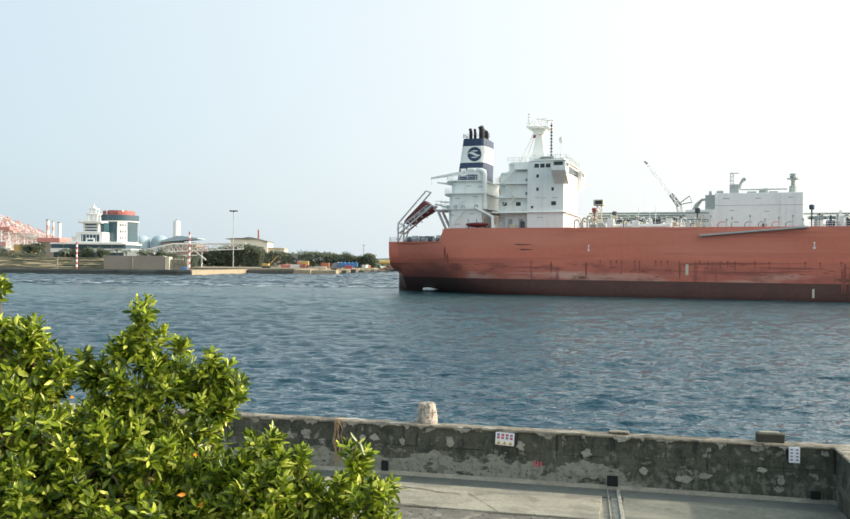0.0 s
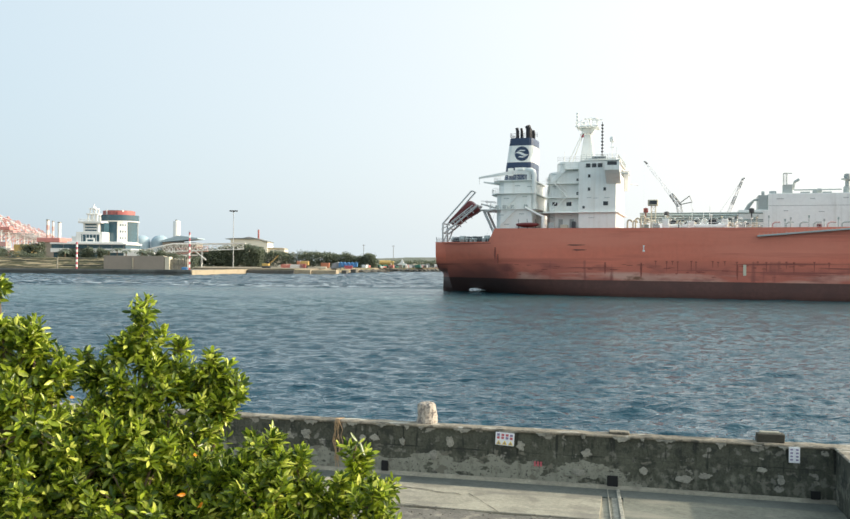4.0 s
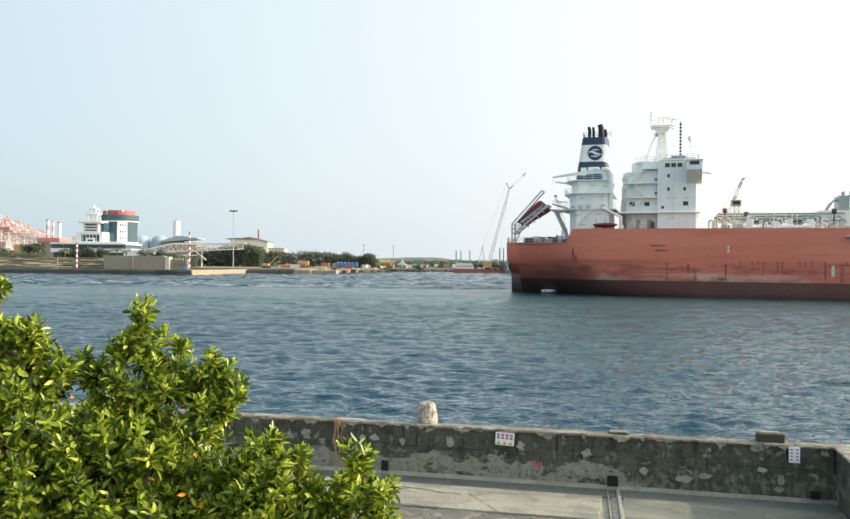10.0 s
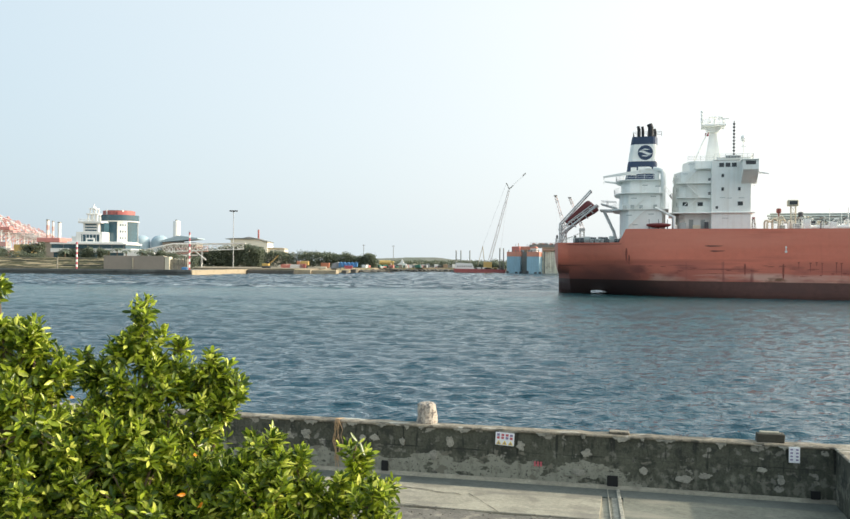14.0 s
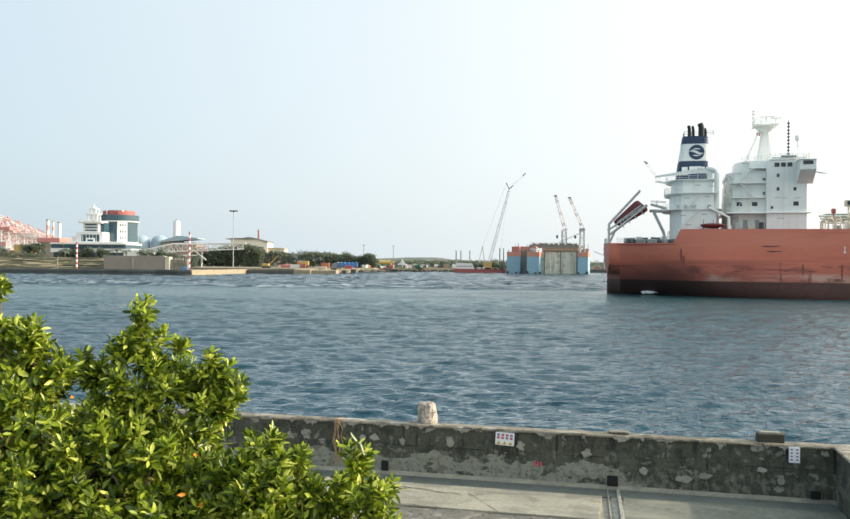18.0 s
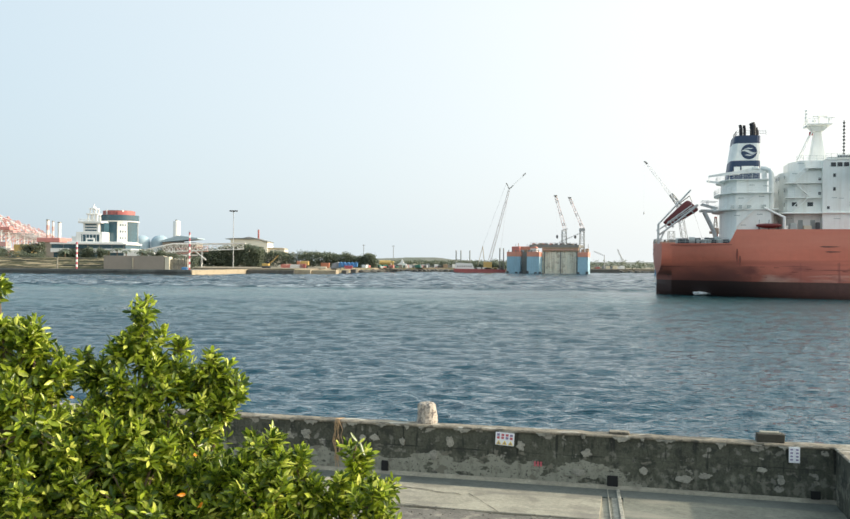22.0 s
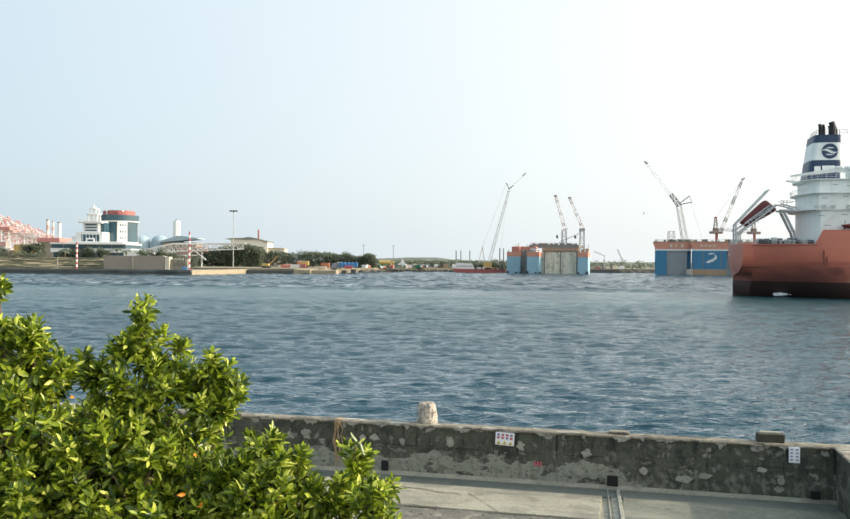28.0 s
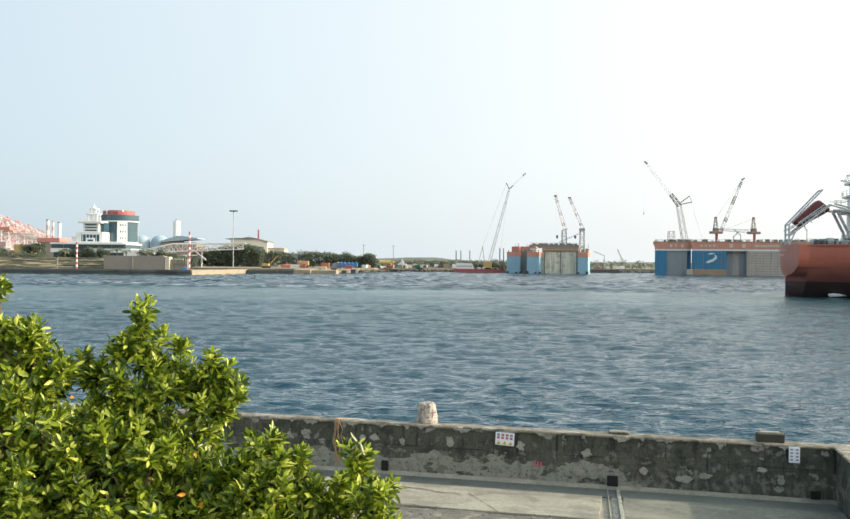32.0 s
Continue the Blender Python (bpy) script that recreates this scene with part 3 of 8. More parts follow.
def build_quay():
    # ground behind and in front of the camera, one slab of jointed bays with a lower strip near the building
    bm = bm_new()
    box(bm, -60, 60, -40, 0.75, -3, QUAY - 0.02, m=WALL)
    g = part("quay_ground", bm, "concrete")
    tagged(g, "worn pale concrete quay apron with joints and stains", "ground", kind="structure")
    return g


build_quay()


def build_wall():
    wall = thing("parapet_wall", "mould-blackened concrete parapet along the quay edge with patched render", "wall", at=WALL)
    wall["kind"] = "structure"
    bm = bm_new()
    n = 220
    L0, L1, H = -45.0, CORNER + 0.4, 2.875
    # a slightly uneven front face
    rows = 14
    grid = []
    for i in range(n + 1):
        x = L0 + (L1 - L0) * i / n
        col = []
        for j in range(rows + 1):
            z = QUAY - 0.1 + (H - QUAY + 0.1) * j / rows
            y = 0.025 * noise.noise(Vector((x * 1.7, z * 2.1, 3.0))) + 0.012 * noise.noise(Vector((x * 7, z * 7, 9.0)))
            col.append(bm.verts.new((x, y, z)))
        grid.append(col)
    for i in range(n):
        for j in range(rows):
            bm.faces.new((grid[i][j], grid[i + 1][j], grid[i + 1][j + 1], grid[i][j + 1]))
    body = part("wall_face", bm, "render_dark", wall)
    smooth(body)
    bm = bm_new()
    box(bm, L0, L1, 0.05, 0.30, -2.5, H - 0.004)
    part("wall_core", bm, "quay_concrete", wall)
    # capping: bays of render with chipped front edge
    rng = random.Random(5)
    x = L0
    while x < L1 - 0.1:
        w = min(rng.uniform(1.1, 2.3), L1 - x)
        bm = bm_new()
        drop = rng.choice((0.02, 0.03, 0.05, 0.07))
        k = max(4, int(w / 0.12))
        prev = None
        for i in range(k + 1):
            px = x + w * i / k
            lip = 0.012 + 0.018 * noise.noise(Vector((px * 5, 1, 2)))
            top = H + 0.036 + 0.012 * noise.noise(Vector((px * 3, 5, 2)))
            ring = [bm.verts.new((px, yy, zz)) for yy, zz in ((-0.03, H - lip * 0.6), (-0.034, top - 0.02), (-0.012, top), (0.30, top - 0.005), (0.32, top - 0.03), (0.32, H - 0.02))]
            if prev:
                for a in range(6):
                    b = (a + 1) % 6
                    bm.faces.new((prev[a], prev[b], ring[b], ring[a]))
            prev = ring
        bmesh.ops.recalc_face_normals(bm, faces=bm.faces)
        part("capping", bm, "cap", wall)
        x += w + 0.006
    # plaster kerb at the foot
    bm = bm_new()
    slab(bm, [(-0.13, QUAY - 0.05), (-0.10, QUAY + 0.03), (-0.02, QUAY + 0.06), (0.03, QUAY + 0.06), (0.03, QUAY - 0.05)], "x", L0, CORNER)
    part("foot_kerb", bm, "concrete", wall)
    # drain holes
    for hx, z0, w, h in ((3.51, 1.97, 0.19, 0.22), (6.90, 2.01, 0.16, 0.14), (-0.74, 2.0, 0.14, 0.20)):
        bm = bm_new()
        box(bm, hx - w / 2, hx + w / 2, -0.05, -0.028, z0, z0 + h, 0.012)
        d = part("drain_hole", bm, "hole", wall, "dark square drain opening")
    # patches of newer render
    for px, pz, pw, ph in ((4.05, 2.30, 0.17, 0.14), (4.75, 2.21, 0.3, 0.13), (5.1, 2.28, 0.24, 0.12), (6.03, 2.45, 0.2, 0.09), (6.35, 2.3, 0.13, 0.18), (3.05, 2.55, 0.2, 0.16), (1.85, 2.63, 0.16, 0.18), (0.52, 2.63, 0.15, 0.24),
                           (0.2, 2.36, 0.17, 0.2), (-0.95, 2.62, 0.2, 0.12), (-1.2, 2.6, 0.14, 0.13), (-2.35, 2.62, 0.22, 0.2), (-0.4, 2.58, 0.1, 0.14), (2.9, 2.2, 0.3, 0.12)):
        bm = bm_new()
        k0 = px * 7.3
        pts = []
        for k in range(30):
            a = k * math.tau / 30
            g = 0.85 + 0.45 * noise.noise(Vector((math.cos(a) * 1.6 + k0, math.sin(a) * 1.6, 2))) + 0.28 * noise.noise(Vector((math.cos(a) * 5 + k0, math.sin(a) * 5, 7)))
            pts.append((px + pw * 0.52 * math.cos(a) * g, pz + ph * 0.52 * math.sin(a) * g))
        slab(bm, pts, "y", -0.030, 0.02)
        part("render_patch", bm, "patch", wall)
    # runs of pale mortar hanging below the capping
    rr = random.Random(61)
    x = -5.0
    while x < CORNER - 0.3:
        w, h = rr.uniform(0.06, 0.36), rr.uniform(0.03, 0.13)
        pts = [(x, H + 0.01)] + [(x + w * q / 9, H - h * rr.uniform(0.25, 1.05) * math.sin(math.pi * (q + 0.7) / 10.4)) for q in range(10)] + [(x + w, H + 0.01)]
        part("mortar_run", slab(bm_new(), pts, "y", -0.033, 0.02), "patch", wall)
        x += w + rr.uniform(0.15, 0.7)
    # side wall that turns towards the building
    bm = bm_new()
    box(bm, CORNER, CORNER + 0.36, -9.0, 0.0, QUAY - 0.1, 2.875, 0.02)
    part("side_wall", bm, "render_dark", wall)
    bm = bm_new()
    box(bm, CORNER - 0.05, CORNER + 0.42, -9.0, -0.045, 2.879, 2.925, 0.02)
    part("side_capping", bm, "cap", wall)
    # streak of red paint
    for i in range(3):
        bm = bm_new()
        box(bm, 2.10 + i * 0.055, 2.135 + i * 0.055, -0.034, -0.03, 2.27, 2.36, m=pose(0, 0, 0))
        part("paint_mark", bm, "sign_red", wall)
    return wall


wall = build_wall()


def build_apron():
    """Cast bays in front of the wall: a gutter strip toned as wall shadow, two broad slabs and the broken edge of the
    road.
    """
    ap = thing("apron", "cracked concrete apron with a shadow-toned gutter and drain channel", "pavement", at=WALL)
    ap["kind"] = "structure"
    bm = bm_new()
    box(bm, -45, CORNER - 0.01, -0.62, -0.10, QUAY - 0.3, QUAY + 0.005, 0.004)
    part("gutter_strip", bm, "gutter", ap)
    rng = random.Random(8)
    xs = [-45, -30, -20, -12, -6.2, -1.6, 3.36]
    for a, b in zip(xs, xs[1:] + [3.36]):
        if b > a:
            bm = bm_new()
            box(bm, a + 0.012, b - 0.012, -2.06, -0.63, QUAY - 0.3, QUAY + rng.uniform(0.018, 0.03), 0.008)
            part("slab", bm, "concrete", ap)
    # this bay's shadow is painted into its darker concrete
    bm = bm_new()
    box(bm, 3.70, CORNER - 0.012, -2.06, -0.63, QUAY - 0.3, QUAY + 0.02, 0.008)
    part("slab", bm, "shaded_slab", ap)
    # drain channel
    bm = bm_new()
    turn = pose(3.51, 0, 0, 0, 0, 3.2)
    box(bm, -0.10, -0.085, -7, -0.16, QUAY - 0.2, QUAY + 0.02, m=turn)
    box(bm, 0.055, 0.12, -7, -0.16, QUAY - 0.2, QUAY + 0.035, 0.008, m=turn)
    box(bm, -0.04, 0.055, -7, -0.16, QUAY - 0.2, QUAY - 0.005, m=turn)
    part("drain_channel", bm, "patch", ap)
    # crumbled asphalt edge
    bm = bm_new()
    for side in ((-45, 3.36), (3.66, CORNER)):
        x = side[0]
        prev = None
        while x < side[1]:
            y1 = -2.08 - 0.10 + 0.10 * noise.noise(Vector((x * 1.3, 4, 1))) + 0.05 * noise.noise(Vector((x * 6, 4, 7)))
            ring = [bm.verts.new((x, yy, zz)) for yy, zz in ((y1, QUAY + 0.0), (y1 - 0.05, QUAY + 0.035), (-9.0, QUAY + 0.04))]
            if prev:
                for a in range(2):
                    bm.faces.new((prev[a], prev[a + 1], ring[a + 1], ring[a]))
            prev = ring
            x += 0.12
    bmesh.ops.recalc_face_normals(bm, faces=bm.faces)
    part("road_edge", bm, "asphalt", ap)
    rr = random.Random(9)
    vs = bm_new()
    for _ in range(260):
        x, y, q = rr.uniform(-3, CORNER - 0.2), -2.1 - abs(rr.gauss(0, 0.35)), rr.uniform(0.005, 0.017)
        r = bmesh.ops.create_icosphere(vs, subdivisions=1, radius=q)
        for v in r["verts"]:
            v.co = Vector((v.co.x * rr.uniform(0.9, 1.5) + x, v.co.y + y, v.co.z * 0.7 + QUAY + 0.04))
    tagged(part("loose_gravel", vs, "asphalt", ap), kind="stuff")
    # long cracks
    for x0, y0, dx, dy, k in ((-0.3, -0.95, 0.16, -0.035, 9), (1.1, -1.15, 0.11, -0.16, 9), (-1.5, -1.9, 0.2, -0.02, 14)):
        rr = random.Random(int(x0 * 10))
        pts = [(x0 + dx * i, y0 + dy * i + rr.uniform(-0.04, 0.04)) for i in range(k)]
        bm = bm_new()
        for (ax, ay), (bx, by) in zip(pts, pts[1:]):
            w = rr.uniform(0.006, 0.016)
            vs = [bm.verts.new((qx, qy, QUAY + 0.034)) for qx, qy in ((ax, ay - w), (bx, by - w), (bx, by + w), (ax, ay + w))]
            bm.faces.new(vs)
        part("crack", bm, "hole", ap)
    return ap


build_apron()


def build_signs():
    s = thing("warning_sign", "white warning board with red writing and yellow triangles on the parapet", "sign", at=WALL @ pose(1.56, -0.036, 2.74, 0, 3.0, 0) @ pose(-1.56, 0, -2.74))
    bm = bm_new()
    box(bm, 1.385, 1.735, -0.014, 0, 2.62, 2.855, 0.004)
    part("board", bm, "sign_white", s)
    for r in range(2):
        for c in range(4):
            bm = bm_new()
            box(bm, 1.415 + c * 0.08, 1.465 + c * 0.08, -0.018, -0.0145, 2.79 - r * 0.055, 2.832 - r * 0.055)
            part("writing_bar", bm, "sign_red" if (r + c) % 3 else "sign_ink", s)
    for c in range(3):
        bm = bm_new()
        x = 1.45 + c * 0.11
        slab(bm, [(x - 0.045, 2.635), (x + 0.045, 2.635), (x, 2.71)], "y", -0.018, -0.0145)
        tri = part("triangle", bm, "sign_yellow", s)
        part("symbol", slab(bm_new(), [(x - 0.018, 2.645), (x + 0.018, 2.645), (x, 2.685)], "y", -0.021, -0.0181), "sign_ink", tri)
    s = thing("notice_sign", "small white notice board with two columns of dark writing", "sign", at=WALL @ pose(-0.02, -0.036, 0.035))
    bm = bm_new()
    box(bm, 6.485, 6.665, -0.014, 0, 2.575, 2.845, 0.004)
    part("board", bm, "sign_white", s)
    for c in range(2):
        for r in range(4):
            bm = bm_new()
            box(bm, 6.51 + c * 0.09, 6.55 + c * 0.09, -0.018, -0.0145, 2.79 - r * 0.058, 2.815 - r * 0.058)
            part("writing_bar", bm, "sign_ink", s)


build_signs()


def build_bollards():
    b = thing("mooring_post", "rough pale granite post standing on the wall top", "bollard")
    bm = bm_new()
    lathe(bm, [(0.19, 2.78), (0.20, 2.93), (0.19, 3.03), (0.175, 3.16), (0.16, 3.255), (0.125, 3.29), (0.04, 3.30)], 14, 0.07, 16.72)
    for v in bm.verts:
        o = noise.noise_vector(v.co * 9) * 0.030 + noise.noise_vector(v.co * 25) * 0.014
        v.co += o
    part("post", bm, "stone", b)
    b = thing("fender_block", "dark timber block with a pale top lying behind the wall", "block", at=WALL)
    bm = bm_new()
    box(bm, 5.97, 6.43, 0.10, 0.30, 2.90, 3.055, 0.012)
    for v in bm.verts:
        v.co += noise.noise_vector(v.co * 4) * 0.02
    part("body", bm, "old_timber", b)
    bm = bm_new()
    box(bm, 6.02, 6.36, 0.16, 0.26, 3.04, 3.085, 0.012)
    part("cover", bm, "concrete", b)
    b = thing("stone_lump", "pale chipped stone lying on the wall capping", "stone", at=WALL)
    bm = bm_new()
    box(bm, 3.44, 3.80, 0.06, 0.26, 2.905, 2.96, 0.012)
    part("lump", bm, "cap", b)
    b = thing("dry_roots", "dried straw-coloured creeper hanging down the parapet", "plant", at=WALL)
    rr = random.Random(3)
    for i in range(8):
        bm = bm_new()
        x = -1.70 + rr.uniform(-0.04, 0.04)
        y = -0.05
        z = 2.985
        pts = [(x + 0.06, 0.1, 2.94), (x, y, z - 0.04)]
        end = rr.uniform(2.0, 2.4)
        while z > end:
            z -= 0.12
            x += rr.uniform(-0.045, 0.045)
            pts.append((x, y - rr.uniform(0, 0.03), z))
        tube(bm, pts, rr.uniform(0.004, 0.009), 4)
        part("strand", bm, "straw", b)


build_bollards()


def far_land():
    bm = bm_new()
    prism(bm, [(-900, 327.7), (-88.4, 327.7), (-77.9, 380), (-900, 380)], -3, 1.75)
    q = part("far_quay", bm, "quay_far")
    tagged(q, "old concrete quay across the harbour", "quay", kind="structure")
    bm = bm_new()
    box(bm, -900, -88.3, 327.3, 328.3, 1.1, 2.05, 0.05)
    part("coping", bm, "quay_far", q)
    # thin slab added to give the sunward side its lit tone
    bm = bm_new()
    prism(bm, [(-88.35, 327.75), (-87.95, 327.7), (-77.45, 380), (-77.85, 380.05)], -2, 1.95)
    part("quay_facing", bm, "quay_tan", q, "tan facing of the quay with sunlight painted in")
    bm = bm_new()
    prism(bm, [(-900, 380.1), (-57.2, 380.1), (-34, 450), (-17, 519), (18, 540), (70, 575), (130, 590), (420, 570), (1400, 700), (2500, 3200), (-2500, 3200), (-1500, 380.1)][:11], -3, 2.3)
    g = part("far_ground", bm, "land")
    tagged(g, "dusty harbour ground on the far shore", "ground", kind="structure")
    # broken jetty in front of the yard
    j = thing("old_jetty", "low dark jetty with pale concrete stubs at its end", "jetty")
    for x0, x1, y, z1, mt in ((-77.5, -57.0, 377.5, 1.7, "rubble"), (-57.0, -50.0, 379, 1.9, "quay_tan"), (-49.6, -39, 381, 1.8, "quay_tan"), (-38.5, -36.2, 400, 1.6, "rubble"), (-36, -33.4, 420, 1.9, "rubble")):
        bm = bm_new()
        box(bm, x0, x1, y, y + 12, -2, z1, 0.12)
        part("pier_block", bm, mt, j)
    # rubble beaches
    rr = random.Random(21)
    for nm, pts, cnt in (("shore_rocks", ((-34, 450), (-17, 519), (18, 539), (70, 574)), 170), ("shore_rocks", ((92, 580), (130, 588), (240, 580)), 150)):
        bm = bm_new()
        segs = list(zip(pts, pts[1:]))
        for _ in range(cnt):
            (ax, ay), (bx, by) = rr.choice(segs)
            t = rr.random()
            x, y = ax + (bx - ax) * t + rr.uniform(-1, 1), ay + (by - ay) * t - rr.uniform(0.0, 3.0)
            s = rr.uniform(0.5, 1.7)
            r = bmesh.ops.create_icosphere(bm, subdivisions=1, radius=s)
            for v in r["verts"]:
                v.co = Vector((v.co.x * 1.6 + x, v.co.y + y, v.co.z * 0.75 + 0.5)) + noise.noise_vector(v.co + Vector((x, y, 0))) * 0.3 * s
        tagged(part(nm, bm, "rubble"), "grey rubble along the far waterline", "rocks", kind="stuff")
    # low hills on the horizon
    for nm, prof in (("far_hill", ((-120, 4), (-60, 8.4), (-20, 10.2), (10, 10.6), (30, 8.6), (60, 6.6), (120, 6.2), (200, 7.4), (260, 7.8), (330, 7.2), (520, 8.5), (900, 10))),):
        bm = bm_new()
        prev = None
        k = 0
        for (xa, za), (xb, zb) in zip(prof, prof[1:]):
            for i in range(8):
                x = xa + (xb - xa) * i / 8
                z = za + (zb - za) * i / 8 + 0.5 * noise.noise(Vector((x * 0.09, 2, 0)))
                ring = [bm.verts.new((x, yy, zz)) for yy, zz in ((860, 1.0), (885, z * 0.6), (910, z), (1000, z), (1040, 1.0))]
                if prev:
                    for a in range(4):
                        bm.faces.new((prev[a], ring[a], ring[a + 1], prev[a + 1]))
                prev = ring
        o = part(nm, bm, "hill")
        smooth(o)
        tagged(o, "low hazy scrub-covered hill on the horizon", "hill", kind="structure")


far_land()


def build_wake():
    """What the ship leaves behind: a long low crest, and flecks of foam in drawn-out bands."""
    bm = bm_new()
    prev = None
    for i in range(140):
        t = i / 139
        x = -24 + 134 * t
        y = 194 + 5.0 * t + 0.8 * noise.noise(Vector((x * 0.06, 0, 0)))
        h = 0.62 * (0.6 + 0.4 * noise.noise(Vector((x * 0.12, 5, 0)))) * min(1, t * 6, (1 - t) * 8)
        ring = [bm.verts.new(q) for q in ((x, y - 2.6, -0.25), (x, y - 1.0, h * 0.5), (x, y, h), (x, y + 0.7, h * 0.55), (x, y + 1.6, -0.25))]
        if prev:
            for a in range(4):
                bm.faces.new((prev[a], prev[a + 1], ring[a + 1], ring[a]))
        prev = ring
    bmesh.ops.recalc_face_normals(bm, faces=bm.faces)
    crest = smooth(part("wake_crest", bm, "water"), 80)
    tagged(crest, "long low wave crest left by the passing ship", "wave", kind="stuff")
    rr = random.Random(44)
    vs, fs = [], []
    for x0, x1, y, spread, n in ((-95, -14, 214, 3.0, 46), (-60, 2, 203, 2.0, 40), (-40, 30, 196.5, 1.0, 34), (30, 120, 197, 1.0, 16), (-120, -60, 226, 4.0, 16)):
        for _ in range(n):
            x, yy = rr.uniform(x0, x1), y + rr.gauss(0, spread)
            L, W = rr.uniform(0.5, 3.2) * rr.uniform(0.4, 1.0), rr.uniform(0.04, 0.12)
            k = len(vs)
            for j in range(14):
                a = j * math.tau / 14
                vs.append((x + L * math.cos(a) * rr.uniform(0.6, 1.1), yy + W * math.sin(a) * rr.uniform(0.2, 1.2) + 0.3 * noise.noise(Vector((x + L * math.cos(a), yy, 0))), 0.15 + 0.04 * math.sin(a)))
            fs.append(tuple(range(k, k + 14)))
    me = bpy.data.meshes.new("wake_foam")
    me.from_pydata(vs, [], fs)
    tagged(mesh_part("wake_foam", me, "foam"), "thin drawn-out flecks of white wake foam on the water", "foam", kind="stuff")


build_wake()


def far_wood(name, label, spans, seed, clump=1.0, n=900):
    """A far belt of trees: many small leafy clumps over short stems, uneven on top."""
    rr = random.Random(seed)
    vs, fs = [], []
    for _ in range(n):
        (xa, ya, za), (xb, yb, zb), depth, base = rr.choice(spans)
        t = rr.random()
        x, y = xa + (xb - xa) * t, ya + (yb - ya) * t + rr.uniform(0, depth)
        top = za + (zb - za) * t
        top += 1.5 * noise.noise(Vector((x * 0.15, y * 0.05, seed))) + 0.7 * noise.noise(Vector((x * 0.45, y * 0.1, seed)))
        hgt = rr.random() ** 0.6
        z = base + (top - base) * hgt
        s = rr.uniform(0.8, 1.6) * clump
        for _k in range(30):
            d = Vector((rr.gauss(0, 1), rr.gauss(0, 1), rr.gauss(0, 0.8)))
            c = Vector((x, y, min(z, top))) + d * s * 0.55
            a = Vector((rr.gauss(0, 1), rr.gauss(0, 1), rr.gauss(0, 1))).normalized()
            b = a.cross(Vector((rr.gauss(0, 1), rr.gauss(0, 1), rr.gauss(0, 1)))).normalized()
            w = rr.uniform(0.16, 0.34) * s
            i = len(vs)
            vs += [tuple(c + a * w), tuple(c + b * w * 0.7), tuple(c - a * w), tuple(c - b * w * 0.7)]
            fs.append((i, i + 1, i + 2, i + 3))
    me = bpy.data.meshes.new(name)
    me.from_pydata(vs, [], fs)
    o = mesh_part(name, me, "far_leaf")
    return tagged(o, label, "trees", kind="stuff")


far_wood("far_trees", "dense belt of dark green trees on the far shore", [((-128, 470, 10.0), (-114, 470, 11.8), 14, 1.5), ((-114, 470, 11.8), (-103, 470, 13.2), 14, 1.5), ((-103, 470, 13.4), (-96, 470, 14.2), 14, 1.5), ((-96, 470, 13.6), (-89, 470, 10.6), 14, 1.5)], 3, 1.0, 1900)
far_wood("far_trees", "long belt of green trees behind the yard", [((-94, 480, 10.4), (-66, 480, 10.8), 12, 1.5), ((-66, 480, 10.6), (-42, 480, 9.2), 12, 1.5), ((-42, 480, 9.2), (-27, 480, 7.4), 12, 1.5), ((-33, 480, 9.6), (-28.5, 480, 9.4), 10, 1.5)], 4, 0.85, 2200)
far_wood("hedge", "row of dark low trees before the harbour building", [((-192, 372, 8.2), (-166, 372, 8.0), 6, 5.4), ((-158, 372, 9.2), (-149.5, 372, 9.4), 4, 5.4), ((-147.5, 372, 9.0), (-143.5, 372, 8.8), 4, 5.4), ((-141, 372, 9.0), (-137, 372, 9.0), 4, 5.4), ((-124, 372, 9.6), (-108, 372, 8.4), 6, 1.8), ((-118, 372, 8.2), (-98, 372, 7.2), 6, 1.8)], 5, 0.7, 1100)
far_wood("hedge", "dark trees beside the container yard", [((-225, 380, 9.6), (-186, 380, 9.0), 6, 4.6), ((-215, 390, 9.8), (-190, 390, 9.4), 5, 4.6), ((-187.5, 400, 12.2), (-176.5, 400, 12.6), 5, 1.8)], 6, 0.8, 800)


def build_palm(x, y, z0, z1, seed):
    p = thing("palm_tree", "short palm with drooping green fronds before the harbour building", "tree", "palms at the office", at=pose(x, y, z0))
    rr = random.Random(seed)
    h = z1 - z0
    part("trunk", tube(bm_new(), [(0, 0, 0), (0.1, 0, h * 0.4), (0.05, 0, h * 0.75), (0.15, 0, h)], 0.22, 7), "bark", p)
    for k in range(15):
        a, L = k * 2.4, rr.uniform(2.0, 3.0)
        d = Vector((math.cos(a), math.sin(a), 0))
        side = Vector((-d.y, d.x, 0))
        rise = rr.uniform(0.1, 0.9)
        bm = bm_new()
        prev = None
        for i in range(7):
            t = i / 6
            c = Vector((0.15, 0, h)) + d * L * t + Vector((0, 0, rise * L * 0.6 * t - 1.1 * L * 0.6 * t * t))
            w = 0.34 * math.sin(math.pi * (0.12 + 0.85 * t))
            ring = [bm.verts.new(c + side * w - Vector((0, 0, w * 0.5))), bm.verts.new(c), bm.verts.new(c - side * w - Vector((0, 0, w * 0.5)))]
            if prev:
                bm.faces.new((prev[0], prev[1], ring[1], ring[0]))
                bm.faces.new((prev[1], prev[2], ring[2], ring[1]))
            prev = ring
        part("frond", bm, "far_leaf", p)


